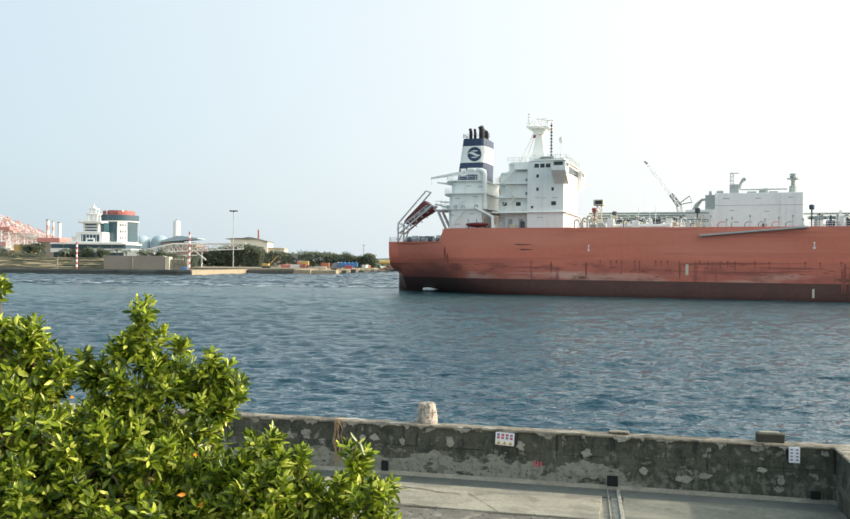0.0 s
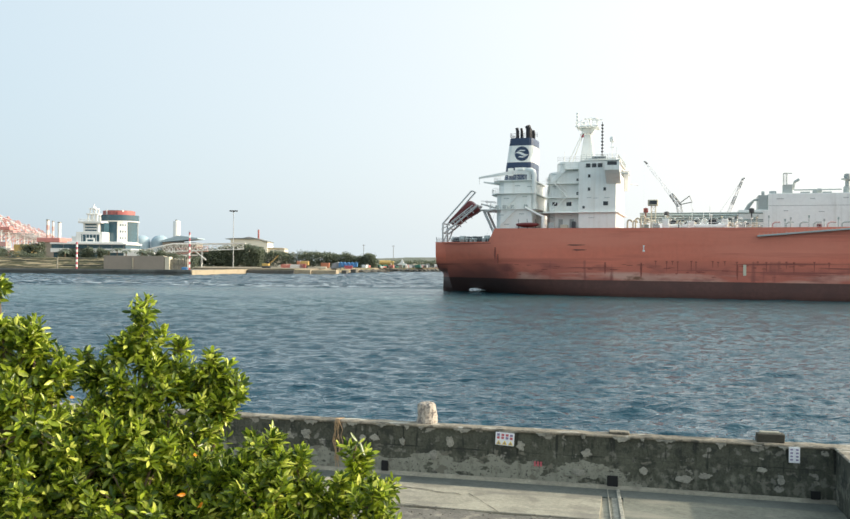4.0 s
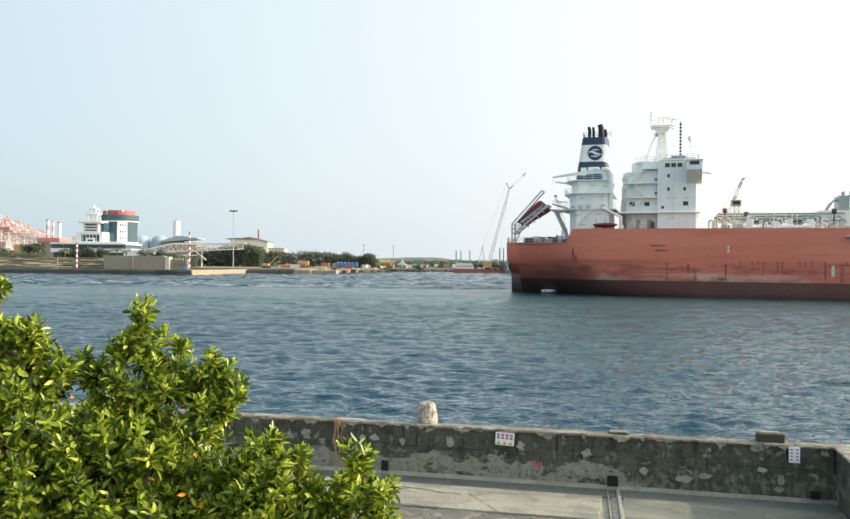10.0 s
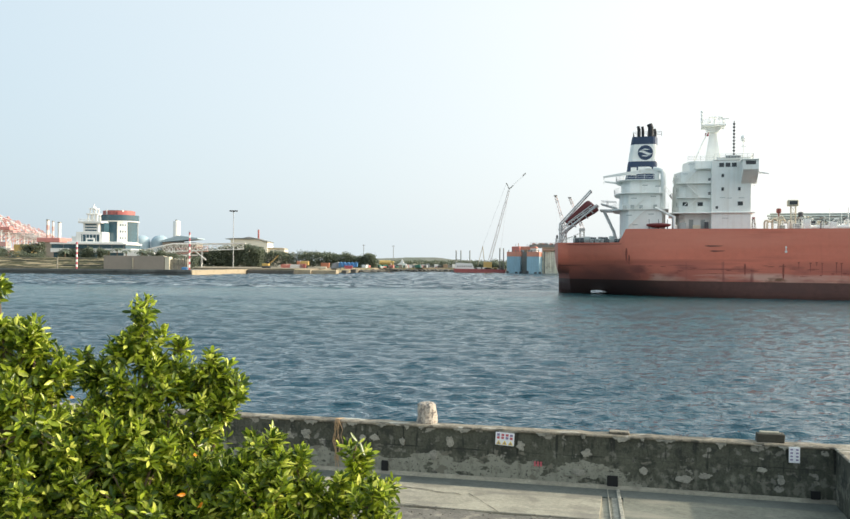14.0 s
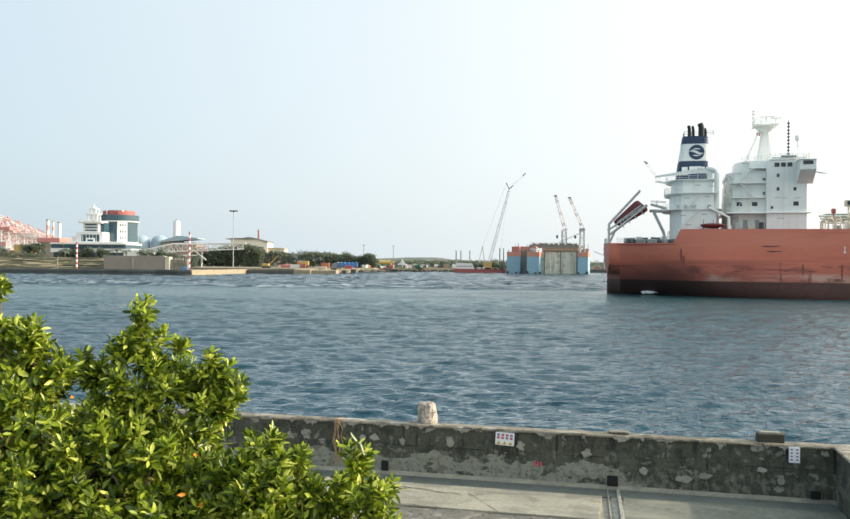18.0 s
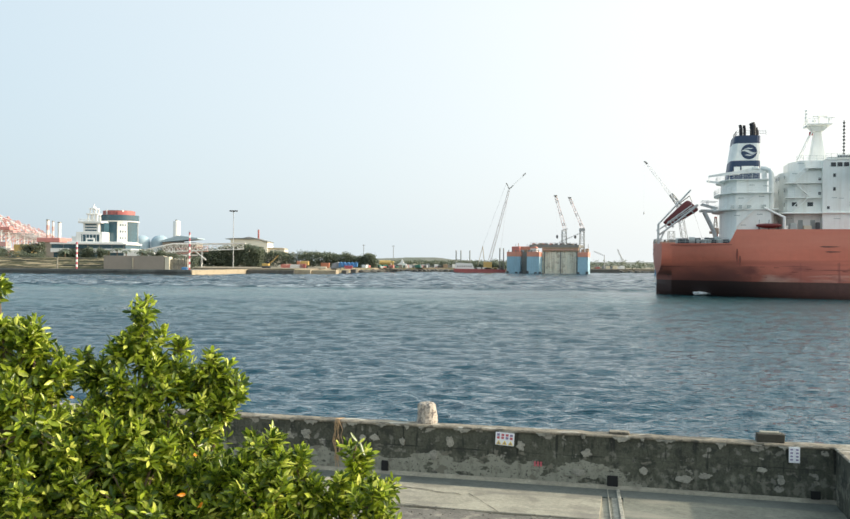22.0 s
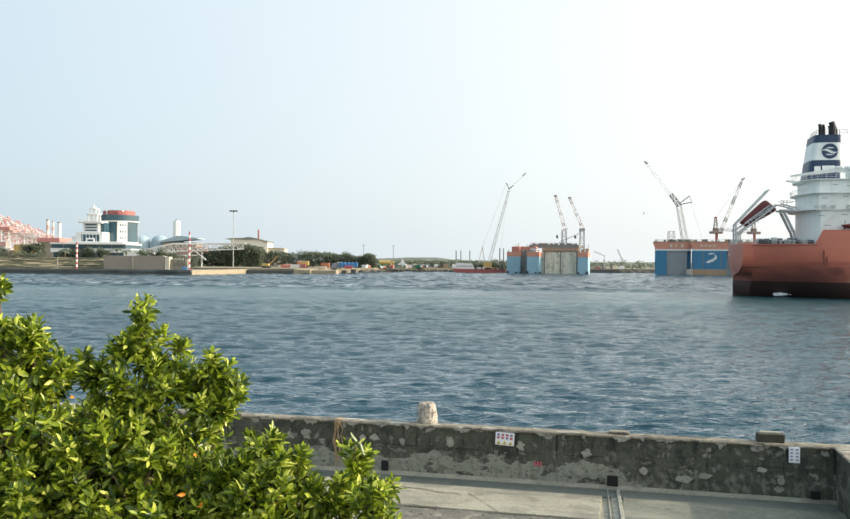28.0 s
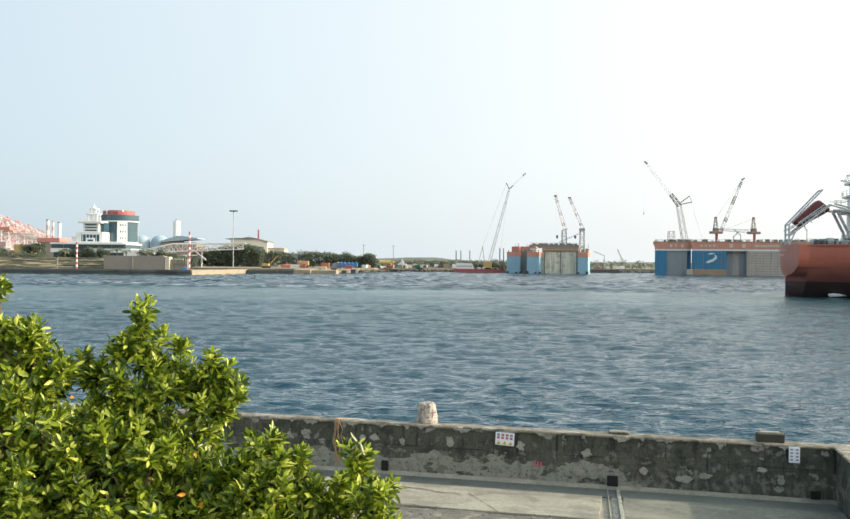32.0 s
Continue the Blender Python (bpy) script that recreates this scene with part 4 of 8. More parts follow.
for px, ptop, ps in ((-133.5, 9.6, 1), (-130.0, 10.2, 2), (-126.2, 9.4, 3), (-119.5, 9.2, 4), (-152.0, 9.0, 5)):
    build_palm(px, 366, 2.2 if px > -122 else 6.2, ptop, ps)
far_wood("far_scrub", "low scrub and bushes on the far shore", [((-30, 600, 6.5), (60, 600, 6.6), 20, 1.5), ((40, 700, 8.0), (300, 700, 8.4), 30, 1.5), ((95, 600, 6.0), (240, 600, 6.4), 14, 1.5), ((-20, 560, 6.0), (50, 560, 6.2), 10, 1.5), ((20, 520, 5.2), (50, 530, 5.5), 4, 1.2)], 7, 1.0, 1500)


# ---- the tanker: local x forward, y to port, z up from the waterline ----
def lerp_table(tab, x):
    if x <= tab[0][0]:
        return tab[0][1]
    for (a, p), (b, q) in zip(tab, tab[1:]):
        if x <= b:
            return p + (q - p) * (x - a) / (b - a)
    return tab[-1][1]


DECK_HB = [(0, 7.1), (2, 8.2), (5, 9.4), (9, 11.3), (13, 12.5), (18, 13.2), (24, 13.4), (135, 13.4), (148, 12.4), (158, 9.5), (166, 5.0), (171, 0.3)]
KEEL = [(0, -1.0), (4, -1.4), (8, -1.5), (12, -2.0), (16, -2.6), (20, -3.0), (160, -3.0), (171, 0.5)]
ROUND = [(0, 0.62), (0.4, 1.0), (0.8, 1.1), (2, 1.0), (5, 1.0), (12, 0.95), (20, 0.7), (28, 0.55)]
FULL = [(0, 3.2), (0.4, 2.8), (0.8, 2.6), (2, 2.5), (6, 2.3), (12, 2.9), (18, 5.0), (26, 9.0), (36, 16.0), (130, 16.0), (150, 5.0), (171, 2.5)]
SHEER = [(0, 9.95), (12.5, 9.95), (13.75, 12.45), (60, 12.5), (150, 12.8), (152, 14.6), (171, 15.4)]
RAKE = [(2.0, 0.7), (3.9, 0.7), (4.4, 0.6), (5.2, 0.36), (6.2, 0.16), (7.4, 0.04), (9.9, 0.0), (13, -0.1)]


def hull_half(u, z):
    zd, zk = lerp_table(SHEER, u), lerp_table(KEEL, u)
    zd = max(zd, 12.45)
    s = min(1.0, max(0.0, (zd - z) / (zd - zk)))
    return lerp_table(DECK_HB, u) * max(0.0, 1 - s ** lerp_table(FULL, u)) ** lerp_table(ROUND, u)


def transom_half(z):
    """Half-breadth of the rounded transom, which ends in a point at its foot."""
    s = min(1.0, max(0.0, (10.4 - z) / 6.5))
    return max(0.05, 8.2 * (1 - s ** 5.0) ** 0.62)


def transom_u(v, z):
    return -0.7 + 1.4 * (v / 8.2) ** 2 + lerp_table(RAKE, z)


def build_ship():
    ship = thing("tanker", "salmon-red tanker with white deckhouse and navy funnel, under way in ballast", "ship")
    stations = [0, 2.7, 3.5, 5, 7, 9, 11, 12.5, 13.1, 13.75, 15, 17, 19, 22, 26, 31, 38, 48, 60, 80, 100, 120, 135, 142, 148, 153, 158, 162, 166, 169, 171]
    BOOT = 2.95

    def ring(u, lo, hi, rows):
        zk = lerp_table(KEEL, u)
        lo, hi = max(lo, zk), max(hi, zk)
        out = []
        for j in range(rows + 1):
            z = hi + (lo - hi) * j / rows
            if u == 0:
                h = transom_half(z)
                out.append((transom_u(h, z), -h, z))
            else:
                out.append((u, -hull_half(u, z), z))
        return out

    def shell(lo_f, hi_f, rows, face="all"):
        bm = bm_new()
        cols = []
        for u in stations:
            r = ring(u, lo_f(u), hi_f(u), rows)
            cols.append(([bm.verts.new(p) for p in r], [bm.verts.new((p[0], -p[1], p[2])) for p in r]))
        for (sa, pa), (sb, pb) in (zip(cols, cols[1:]) if face != "stern" else ()):
            for j in range(rows):
                bm.faces.new((sa[j], sa[j + 1], sb[j + 1], sb[j]))
                bm.faces.new((pa[j], pb[j], pb[j + 1], pa[j + 1]))
        # rounded transom
        s0, p0 = cols[0]
        strips = [s0]
        for k in range(1, 8):
            t = k / 8
            strips.append([bm.verts.new((transom_u(a.co.y + (b.co.y - a.co.y) * t, a.co.z), a.co.y + (b.co.y - a.co.y) * t, a.co.z)) for a, b in zip(s0, p0)])
        strips.append(p0)
        for a, b in (zip(strips, strips[1:]) if face != "sides" else ()):
            for j in range(rows):
                bm.faces.new((a[j], b[j], b[j + 1], a[j + 1]))
        bmesh.ops.delete(bm, geom=[v for v in bm.verts if not v.link_faces], context="VERTS")
        bmesh.ops.remove_doubles(bm, verts=bm.verts, dist=0.001)
        bmesh.ops.recalc_face_normals(bm, faces=bm.faces)
        return bm

    hull = smooth(part("hull", shell(lambda u: BOOT, lambda u: lerp_table(SHEER, u), 14, "sides"), "hull_red", ship, "faded salmon-red hull plating with rust, scuffs and shade painted in under the stern"), 22)
    smooth(part("transom", shell(lambda u: BOOT, lambda u: lerp_table(SHEER, u), 14, "stern"), "transom_paint", hull, "paler salmon rounded transom"), 40)
    smooth(part("boot_top", shell(lambda u: -3.0, lambda u: BOOT - 0.003, 8), "hull_low", ship, "dark brown lower hull with shade painted in towards the stern"), 35)

    def deck(name, u0, u1, z, n=24):
        bm = bm_new()
        pts = []
        for i in range(n + 1):
            u = u0 + (u1 - u0) * i / n
            pts.append((u, lerp_table(DECK_HB, u) - 0.06))
        stern = [(transom_u(8.1 * k / 6, z) + 0.06, 8.1 * k / 6) for k in range(5, -6, -1)] if u0 < 10 else []
        prism(bm, [(u, -h) for u, h in pts] + [(u, h) for u, h in reversed(pts)] + stern, z - 0.1, z)
        return part(name, bm, "deck_red", ship)

    deck("aft_deck", 2.1, 14.2, 9.7)
    deck("main_deck", 13.9, 152, 12.30)
    deck("forecastle_deck", 152, 170.8, 14.3)
    bm = bm_new()
    box(bm, 13.3, 13.8, -12.4, 12.4, 9.7, 12.32)
    part("deck_bulkhead", bm, "ship_white", ship)
    # rudder and its wash
    bm = bm_new()
    slab(bm, [(0.35, -3), (0.35, 2.6), (0.9, 3.3), (4.2, 3.3), (4.6, -3)], "y", -0.35, 0.35)
    part("rudder", bm, "hull_low", ship)
    bm = bm_new()
    r = bmesh.ops.create_icosphere(bm, subdivisions=3, radius=1.0)
    for v in bm.verts:
        p = v.co.copy()
        v.co = Vector((8.4 + p.x * 1.7, -4.3 + p.y * 0.7, 0.45 + p.z * 0.26 * (1 - 0.6 * p.x))) + noise.noise_vector(p * 3) * 0.32
    smooth(part("wash", bm, "wash", ship, "white churned water at the propeller"), 80)

    # hull side fittings, starboard
    def on_side(u, z):
        return -hull_half(u, z) - 0.02

    def plate(name, u, z, w, h, mat, label="", off=0.025):
        bm = bm_new()
        y = on_side(u, z)
        box(bm, u - w / 2, u + w / 2, y - off, y + 0.05, z - h / 2, z + h / 2)
        return part(name, bm, mat, hull, label)

    plate("draught_mark", 58.5, 5.05, 0.5, 1.9, "cream", "white painted draught board")
    plate("draught_mark", 78.8, 1.3, 0.35, 1.5, "cream")
    for u, z in ((41.4, 8.7), (78.9, 9.3), (20.5, 8.7)):
        if u > 30:
            plate("tug_mark", u, z + 0.5, 0.28, 0.28, "white", "white tug pushing mark")
            plate("tug_mark", u, z, 0.16, 0.8, "white")
            plate("tug_mark", u, z - 0.35, 0.4, 0.3, "white")
    def blot(name, u, z, w, h, mat, seed, off=0.012):
        """An irregular smear of rust or grime on the plating."""
        rb = random.Random(seed)
        y = on_side(u, z)
        pts = [(u + w / 2 * math.cos(a) * rb.uniform(0.6, 1.1), z + h / 2 * math.sin(a) * rb.uniform(0.5, 1.1)) for a in [k * math.tau / 11 for k in range(11)]]
        return part(name, slab(bm_new(), pts, "y", y - off, y + 0.05), mat, hull)

    mk = random.Random(71)
    for i, u in enumerate((43.5, 45.4, 46.4, 47.3, 49.6, 50.4, 53.2, 54.1, 55.2, 57.2, 60.6, 62.0, 65.2, 66.4, 69.6, 71.9, 77.5, 79.8, 83.0, 84.5)):
        z = 6.5 - 0.1 * (i % 2)
        plate("scupper", u, z, 0.34, 0.20, "hull_mark")
        h = mk.uniform(0.7, 2.4)
        y = on_side(u, z)
        part("rust_run", slab(bm_new(), [(u - 0.07, z), (u - 0.05, z - h * 0.6), (u, z - h), (u + 0.06, z - h * 0.7), (u + 0.07, z)], "y", y - 0.014, y + 0.05), "hull_mark", hull)
    for i in range(58):
        u = 15 + i * 1.42 + mk.uniform(-0.8, 0.8)
        blot("rust_mark", u, mk.choice((4.0, 4.5, 4.9, 5.4, 5.7)) + mk.uniform(-0.25, 0.25), mk.uniform(0.4, 2.0), mk.uniform(0.08, 0.26), "hull_mark", i)
    # long runs from the deck edge and a broad scuffed patch amidships
    for i, (u, z, h) in enumerate(((13.9, 8.9, 2.6), (14.4, 7.6, 2.0), (41.0, 6.2, 3.0), (57.3, 6.0, 2.8), (83.6, 6.4, 5.4), (83.2, 5.4, 4.2), (84.4, 5.0, 3.8), (34.6, 6.2, 2.2))):
        y = on_side(u, z)
        part("rust_run", slab(bm_new(), [(u - 0.12, z), (u - 0.2, z - h * 0.4), (u - 0.12, z - h * 0.8), (u, z - h), (u + 0.12, z - h * 0.7), (u + 0.16, z - h * 0.3), (u + 0.08, z)], "y", y - 0.016, y + 0.05), "hull_mark", hull)
    for u, z, w in ((29.3, 9.35, 3.4), (29.9, 8.45, 2.8)):
        bm = bm_new()
        y = on_side(u, z)
        slab(bm, [(u - w / 2, z), (u - w * 0.2, z - 0.13), (u + w * 0.3, z - 0.05), (u + w / 2, z + 0.05), (u + w * 0.1, z + 0.08), (u - w * 0.3, z + 0.1)], "y", y - 0.02, y + 0.05)
        part("scrape", bm, "hull_low", hull)
    # accommodation ladder stowed along the side
    bm = bm_new()
    y = on_side(66, 12)
    m = Matrix.Translation((60.5, y - 0.35, 11.0)) @ Matrix.Rotation(-math.atan2(1.45, 17.3), 4, "Y")
    box(bm, 0, 17.4, -0.35, 0.35, -0.12, 0.16, 0.03, m=m)
    for i in range(24):
        box(bm, 0.3 + i * 0.72, 0.34 + i * 0.72, -0.35, -0.3, 0.16, 0.5, m=m)
    part("accommodation_ladder", bm, "ship_grey", ship, "grey gangway ladder stowed on the hull side")
    # name on the transom, as bars
    for k, (z, w) in enumerate(((8.9, 6.0), (8.0, 3.4))):
        n = 9 if k == 0 else 6
        for i in range(n):
            bm = bm_new()
            v = -w / 2 + w * i / (n - 1)
            x = transom_u(v, z)
            box(bm, x - 0.05, x + 0.2, v - 0.2, v + 0.2, z - 0.22, z + 0.22)
            part("name_bar", bm, "far_pale", hull)

    # ---- engine casing, funnel ----
    def bowed(x0, x1, ya, yb, bulge):
        """Plan of a casing tier: straight forward, bowed out aft, its corners rounded."""
        aft = []
        for k in range(17):
            t = k / 16
            aft.append((x0 + 0.7 - (0.7 + bulge) * (1 - abs(2 * t - 1) ** 3.2), yb + (ya - yb) * t))
        return [(x1, ya), (x1, yb)] + aft

    bm = bm_new()
    for x0, x1, ya, yb, z0, z1 in ((13.6, 19.7, -7.2, 7.2, 19.45, 21.95), (13.3, 19.9, -8.0, 8.0, 16.45, 19.36), (13.4, 20.2, -9.0, 9.0, 9.7, 16.25)):
        prism(bm, bowed(x0, x1, ya, yb, 1.3), z0, z1)
    casing = smooth(part("engine_casing", bm, "ship_white", ship, "white engine casing in tiers, bowed aft"), 35)
    for x0, x1, y, z in ((12.7, 20.6, 8.6, 19.37), (12.3, 21.4, 9.4, 16.26), (13.0, 20.2, 7.8, 21.96)):
        plan = bowed(x0, x1, -y, y, 1.7)
        part("platform", prism(bm_new(), plan, z, z + 0.17), "ship_white", casing)
        part("railing", rail(bm_new(), [(x1, -y, z + 0.17)] + [(px, py, z + 0.17) for px, py in plan[:1:-2]] + [(x1, y, z + 0.17)], 1.0, 1.5), "ship_white", casing)
    for u, z in ((14.2, 15.2), (15.3, 13.4), (18.2, 15.4), (15.0, 18.5), (18.6, 18.8), (17.0, 21.0), (19.4, 20.8)):
        bm = bm_new()
        yy = -9.03 if z < 16.2 else (-8.03 if z < 19.3 else -7.23)
        box(bm, u - 0.5, u + 0.5, yy, yy + 0.06, z - 0.07, z + 0.07)
        part("vent_slot", bm, "ship_grey", casing)
    bm = bm_new()
    rod(bm, (19.2, -7.0, 22.0), (19.2, -7.0, 23.5), 0.45, seg=12)
    part("crane_post", bm, "ship_white", ship, "white pillar of the provision crane")
    bm = bm_new()
    slab(bm, [(20.3, 23.9), (17.0, 24.15), (9.2, 22.85), (9.2, 22.55), (17.0, 23.35), (20.3, 23.2)], "y", -7.25, -6.75)
    box(bm, 17.0, 18.2, -7.4, -6.6, 23.9, 24.45, 0.1)
    rod(bm, (9.3, -7.0, 22.6), (9.3, -7.0, 21.4), 0.04, seg=4)
    part("crane_jib", bm, "ship_white", ship, "cream provision crane jib")
    bm = bm_new()
    tube(bm, [(20.35, -7.6, 12.4), (20.35, -7.6, 23.0), (20.2, -7.5, 23.7), (19.6, -7.2, 24.0), (18.6, -6.8, 24.05)], 0.48, 10)
    part("air_trunk", smooth_free(bm), "ship_white", ship, "tall white round air trunk beside the casing")
    # stairs and lockers on the casing and the house
    for (xa, ya, za), (xb, yb, zb) in (((14.0, -9.3, 13.0), (17.2, -9.3, 16.3)), ((15.0, -8.3, 16.4), (17.6, -8.3, 19.4)), ((24.0, -8.6, 15.8), (26.6, -8.6, 18.5)), ((26.8, -8.3, 18.6), (24.4, -8.3, 21.2)), ((24.2, -8.3, 21.3), (26.6, -8.3, 23.8))):
        bm = bm_new()
        for dy in (-0.35, 0.35):
            rod(bm, (xa, ya + dy, za), (xb, yb + dy, zb), 0.06, seg=4)
            rod(bm, (xa, ya + dy, za + 0.95), (xb, yb + dy, zb + 0.95), 0.035, seg=4)
        for k in range(11):
            t = (k + 0.5) / 11
            box(bm, xa + (xb - xa) * t - 0.12, xa + (xb - xa) * t + 0.12, ya - 0.35, ya + 0.35, za + (zb - za) * t - 0.02, za + (zb - za) * t + 0.02)
        part("outer_stair", bm, "ship_white", ship)
    for u in (13.0, 14.4, 16.0, 18.6):
        bm = bm_new()
        box(bm, u, u + 0.7, -8.9, -8.3, 16.45, 17.1 + 0.2 * (u % 1), 0.05)
        part("casing_locker", bm, "ship_grey", ship)
    bm = bm_new()
    slab(bm, [(9.2, 22.3), (9.2, 22.05), (13.0, 21.4), (13.0, 21.9)], "y", -3.2, -2.7)
    part("davit_arm", bm, "ship_white", ship)
    bm = bm_new()
    rod(bm, (18.9, -9.3, 16.6), (22.6, -9.3, 14.7), 0.22, seg=8)
    rod(bm, (22.4, -9.3, 12.3), (22.4, -9.3, 14.9), 0.3, seg=8)
    part("rescue_davit", bm, "ship_white", ship)
    bm = bm_new()
    r = bmesh.ops.create_icosphere(bm, subdivisions=3, radius=1.0)
    for v in bm.verts:
        p = v.co
        v.co = Vector((19.6 + 2.3 * p.x, -10.2 + p.y * 0.95, 13.35 + (0.62 * p.z if p.z < 0 else 0.3 * p.z)))
    smooth(part("rescue_boat", bm, "boat_red", ship, "dark red open rescue boat in its cradle"), 50)
    for u in (17.9, 19.6, 21.2):
        bm = bm_new()
        rod(bm, (u, -10.2, 12.3), (u, -10.2, 13.2), 0.12)
        rod(bm, (u, -10.2, 13.3), (u, -10.6, 14.3), 0.05)
        part("boat_cradle", bm, "dark_steel", ship)

    # funnel with raked after side, rounded in plan
    def funnel_ring(bm, z, grow=0.0):
        aft, fwd, hb = 12.95 + (z - 22.0) * 0.15, 19.2, 4.1
        pts = []
        for i in range(20):
            a = i * math.tau / 20
            cx, cy = math.cos(a), math.sin(a)
            cx = math.copysign(abs(cx) ** 0.35, cx)
            cy = math.copysign(abs(cy) ** 0.35, cy)
            pts.append(bm.verts.new(((aft + fwd) / 2 + cx * ((fwd - aft) / 2 + grow), 1.2 + cy * (hb + grow), z)))
        return pts

    def funnel_band(z0, z1, grow=0.0):
        bm = bm_new()
        a, b = funnel_ring(bm, z0, grow), funnel_ring(bm, z1, grow)
        for i in range(20):
            j = (i + 1) % 20
            bm.faces.new((a[i], a[j], b[j], b[i]))
        bm.faces.new(a[::-1])
        bm.faces.new(b)
        return bm

    funnel = part("funnel", funnel_band(22.0, 25.0), "navy", ship, "navy and white funnel with a round emblem")
    part("lower_band", funnel_band(25.0, 26.1, 0.02), "navy", funnel)
    part("white_band", funnel_band(26.1, 29.45, 0.0), "ship_white", funnel, "white band round the funnel")
    part("top_band", funnel_band(29.45, 30.95, 0.02), "navy", funnel)
    bm = bm_new()
    box(bm, 15.6, 17.8, -3.2, -3.0, 23.7, 25.0)
    box(bm, 14.2, 15.3, -3.2, -3.0, 23.4, 24.9)
    part("louvre", bm, "ship_white", funnel)
    bm = bm_new()
    rail(bm, [(20.0, -2.9, 30.95), (14.6, -2.9, 30.95), (14.6, 2.9, 30.95)], 0.9, 1.2, 0.035)
    part("funnel_rail", bm, "soot", funnel)
    for u, v, r, z in ((15.65, -1.0, 0.34, 33.0), (16.4, -0.4, 0.28, 33.0), (17.9, -0.8, 0.58, 33.4), (18.75, 0.3, 0.3, 32.6), (18.0, 1.2, 0.4, 33.0)):
        bm = bm_new()
        rod(bm, (u, v, 30.5), (u, v, z - 0.4), r, seg=10)
        rod(bm, (u, v, z - 0.45), (u - 0.45 * r, v, z + 0.25), r * 0.95, seg=10)
        part("exhaust_pipe", bm, "soot", funnel, "black exhaust pipe")
    # emblem: a dark disc split by a white wave
    emblem_c, R = (16.95, 27.78), 1.45
    for sgn in (1, -1):
        bm = bm_new()
        outer, inner = [], []
        for i in range(15):
            a = math.pi * i / 14
            outer.append((emblem_c[0] + R * math.cos(a) * sgn, emblem_c[1] + R * math.sin(a) * sgn))
        for i in range(15):
            t = 1 - 2 * i / 14
            x = -t * R * 0.97
            inner.append((emblem_c[0] + x * sgn, emblem_c[1] + (0.16 + 0.30 * math.sin(-(x / R) * 2.6 + 0.4)) * sgn))
        slab(bm, outer + inner[1:-1], "y", -2.95, -2.88)
        part("emblem", bm, "navy", funnel, "dark round emblem split by a wave")

    for sgn in (1, -1):
        pts = [(emblem_c[0] - sgn * x, emblem_c[1] + sgn * z) for x, z in ((-0.8, 0.66), (0.2, 0.78), (0.95, 0.5), (0.3, 0.58), (-0.4, 0.52))]
        part("emblem_wave", slab(bm_new(), pts, "y", -2.97, -2.951), "ship_white", funnel)

    # ---- accommodation ----
    house = part("deckhouse", box(bm_new(), 29.0, 36.0, -8.6, 8.6, 12.3, 25.3, 0.06), "ship_white", ship, "white accommodation block in tiers")
    tiers = ((22.8, 7.3, 12.3, 15.62), (22.8, 7.6, 15.62, 18.40), (22.9, 7.6, 18.40, 21.10), (23.1, 7.6, 21.10, 23.45), (24.7, 7.2, 23.45, 25.45))
    for x0, y, z0, z1 in tiers:
        bm = bm_new()
        prism(bm, [(x0 + 1.6, -y), (29.01, -y), (29.01, y), (x0 + 1.6, y), (x0 + 0.5, y - 0.6), (x0, y - 2.0), (x0 - 0.7, y - 4.5), (x0 - 0.7, -y + 4.5), (x0, -y + 2.0), (x0 + 0.5, -y + 0.6)], z0, z1 - 0.02)
        part("house_tier", bm, "ship_white", house)
    for x0, z, y in ((22.3, 15.62, 8.8), (22.8, 18.40, 8.5), (22.8, 21.10, 8.5), (26.1, 23.85, 8.4)):
        bm = bm_new()
        box(bm, x0, 28.99, -y, y, z, z + 0.16, 0.02)
        part("balcony_deck", bm, "ship_white", house)
        bm = bm_new()
        rail(bm, [(29.1, -y, z + 0.16), (x0, -y, z + 0.16), (x0, y, z + 0.16)], 1.0, 1.4, 0.03)
        part("balcony_rail", bm, "ship_white", house)
    bm = bm_new()
    box(bm, 28.9, 36.6, -9.0, 9.0, 15.55, 15.74, 0.03)
    part("balcony_deck", bm, "ship_white", house)
    bm = bm_new()
    box(bm, 21.5, 29.0, -9.4, 9.4, 15.50, 15.61)
    part("boat_deck", bm, "ship_white", house)
    # windows: starboard side, aft side
    def window(u, v, z, w, h, side="s"):
        bm = bm_new()
        if side == "s":
            box(bm, u - w / 2 - 0.06, u + w / 2 + 0.06, v - 0.03, v + 0.05, z - h / 2 - 0.06, z + h / 2 + 0.06)
        else:
            box(bm, u - 0.03, u + 0.05, v - w / 2 - 0.06, v + w / 2 + 0.06, z - h / 2 - 0.06, z + h / 2 + 0.06)
        wo = part("window", bm, "ship_white", house)
        bm = bm_new()
        if side == "s":
            box(bm, u - w / 2, u + w / 2, v - 0.06, v - 0.02, z - h / 2, z + h / 2)
        else:
            box(bm, u - 0.06, u - 0.02, v - w / 2, v + w / 2, z - h / 2, z + h / 2)
        part("pane", bm, "glass_dark", wo)

    for z in (17.3,):
        window(24.4, -7.62, z, 0.95, 0.75)
        window(27.1, -7.62, z, 0.95, 0.75)
        window(34.1, -8.62, z, 0.9, 0.75)
    for z in (20.0, 22.5):
        window(31.0, -8.62, z, 0.45, 0.62)
    window(33.9, -8.62, 20.0, 0.45, 0.62)
    for v in (-6, -3.2, 0, 3.2, 6):
        for z in (17.3, 20.0, 22.4):
            window(22.28 if abs(v) < 3.3 else 22.9, v, z, 0.8, 0.7, "a")
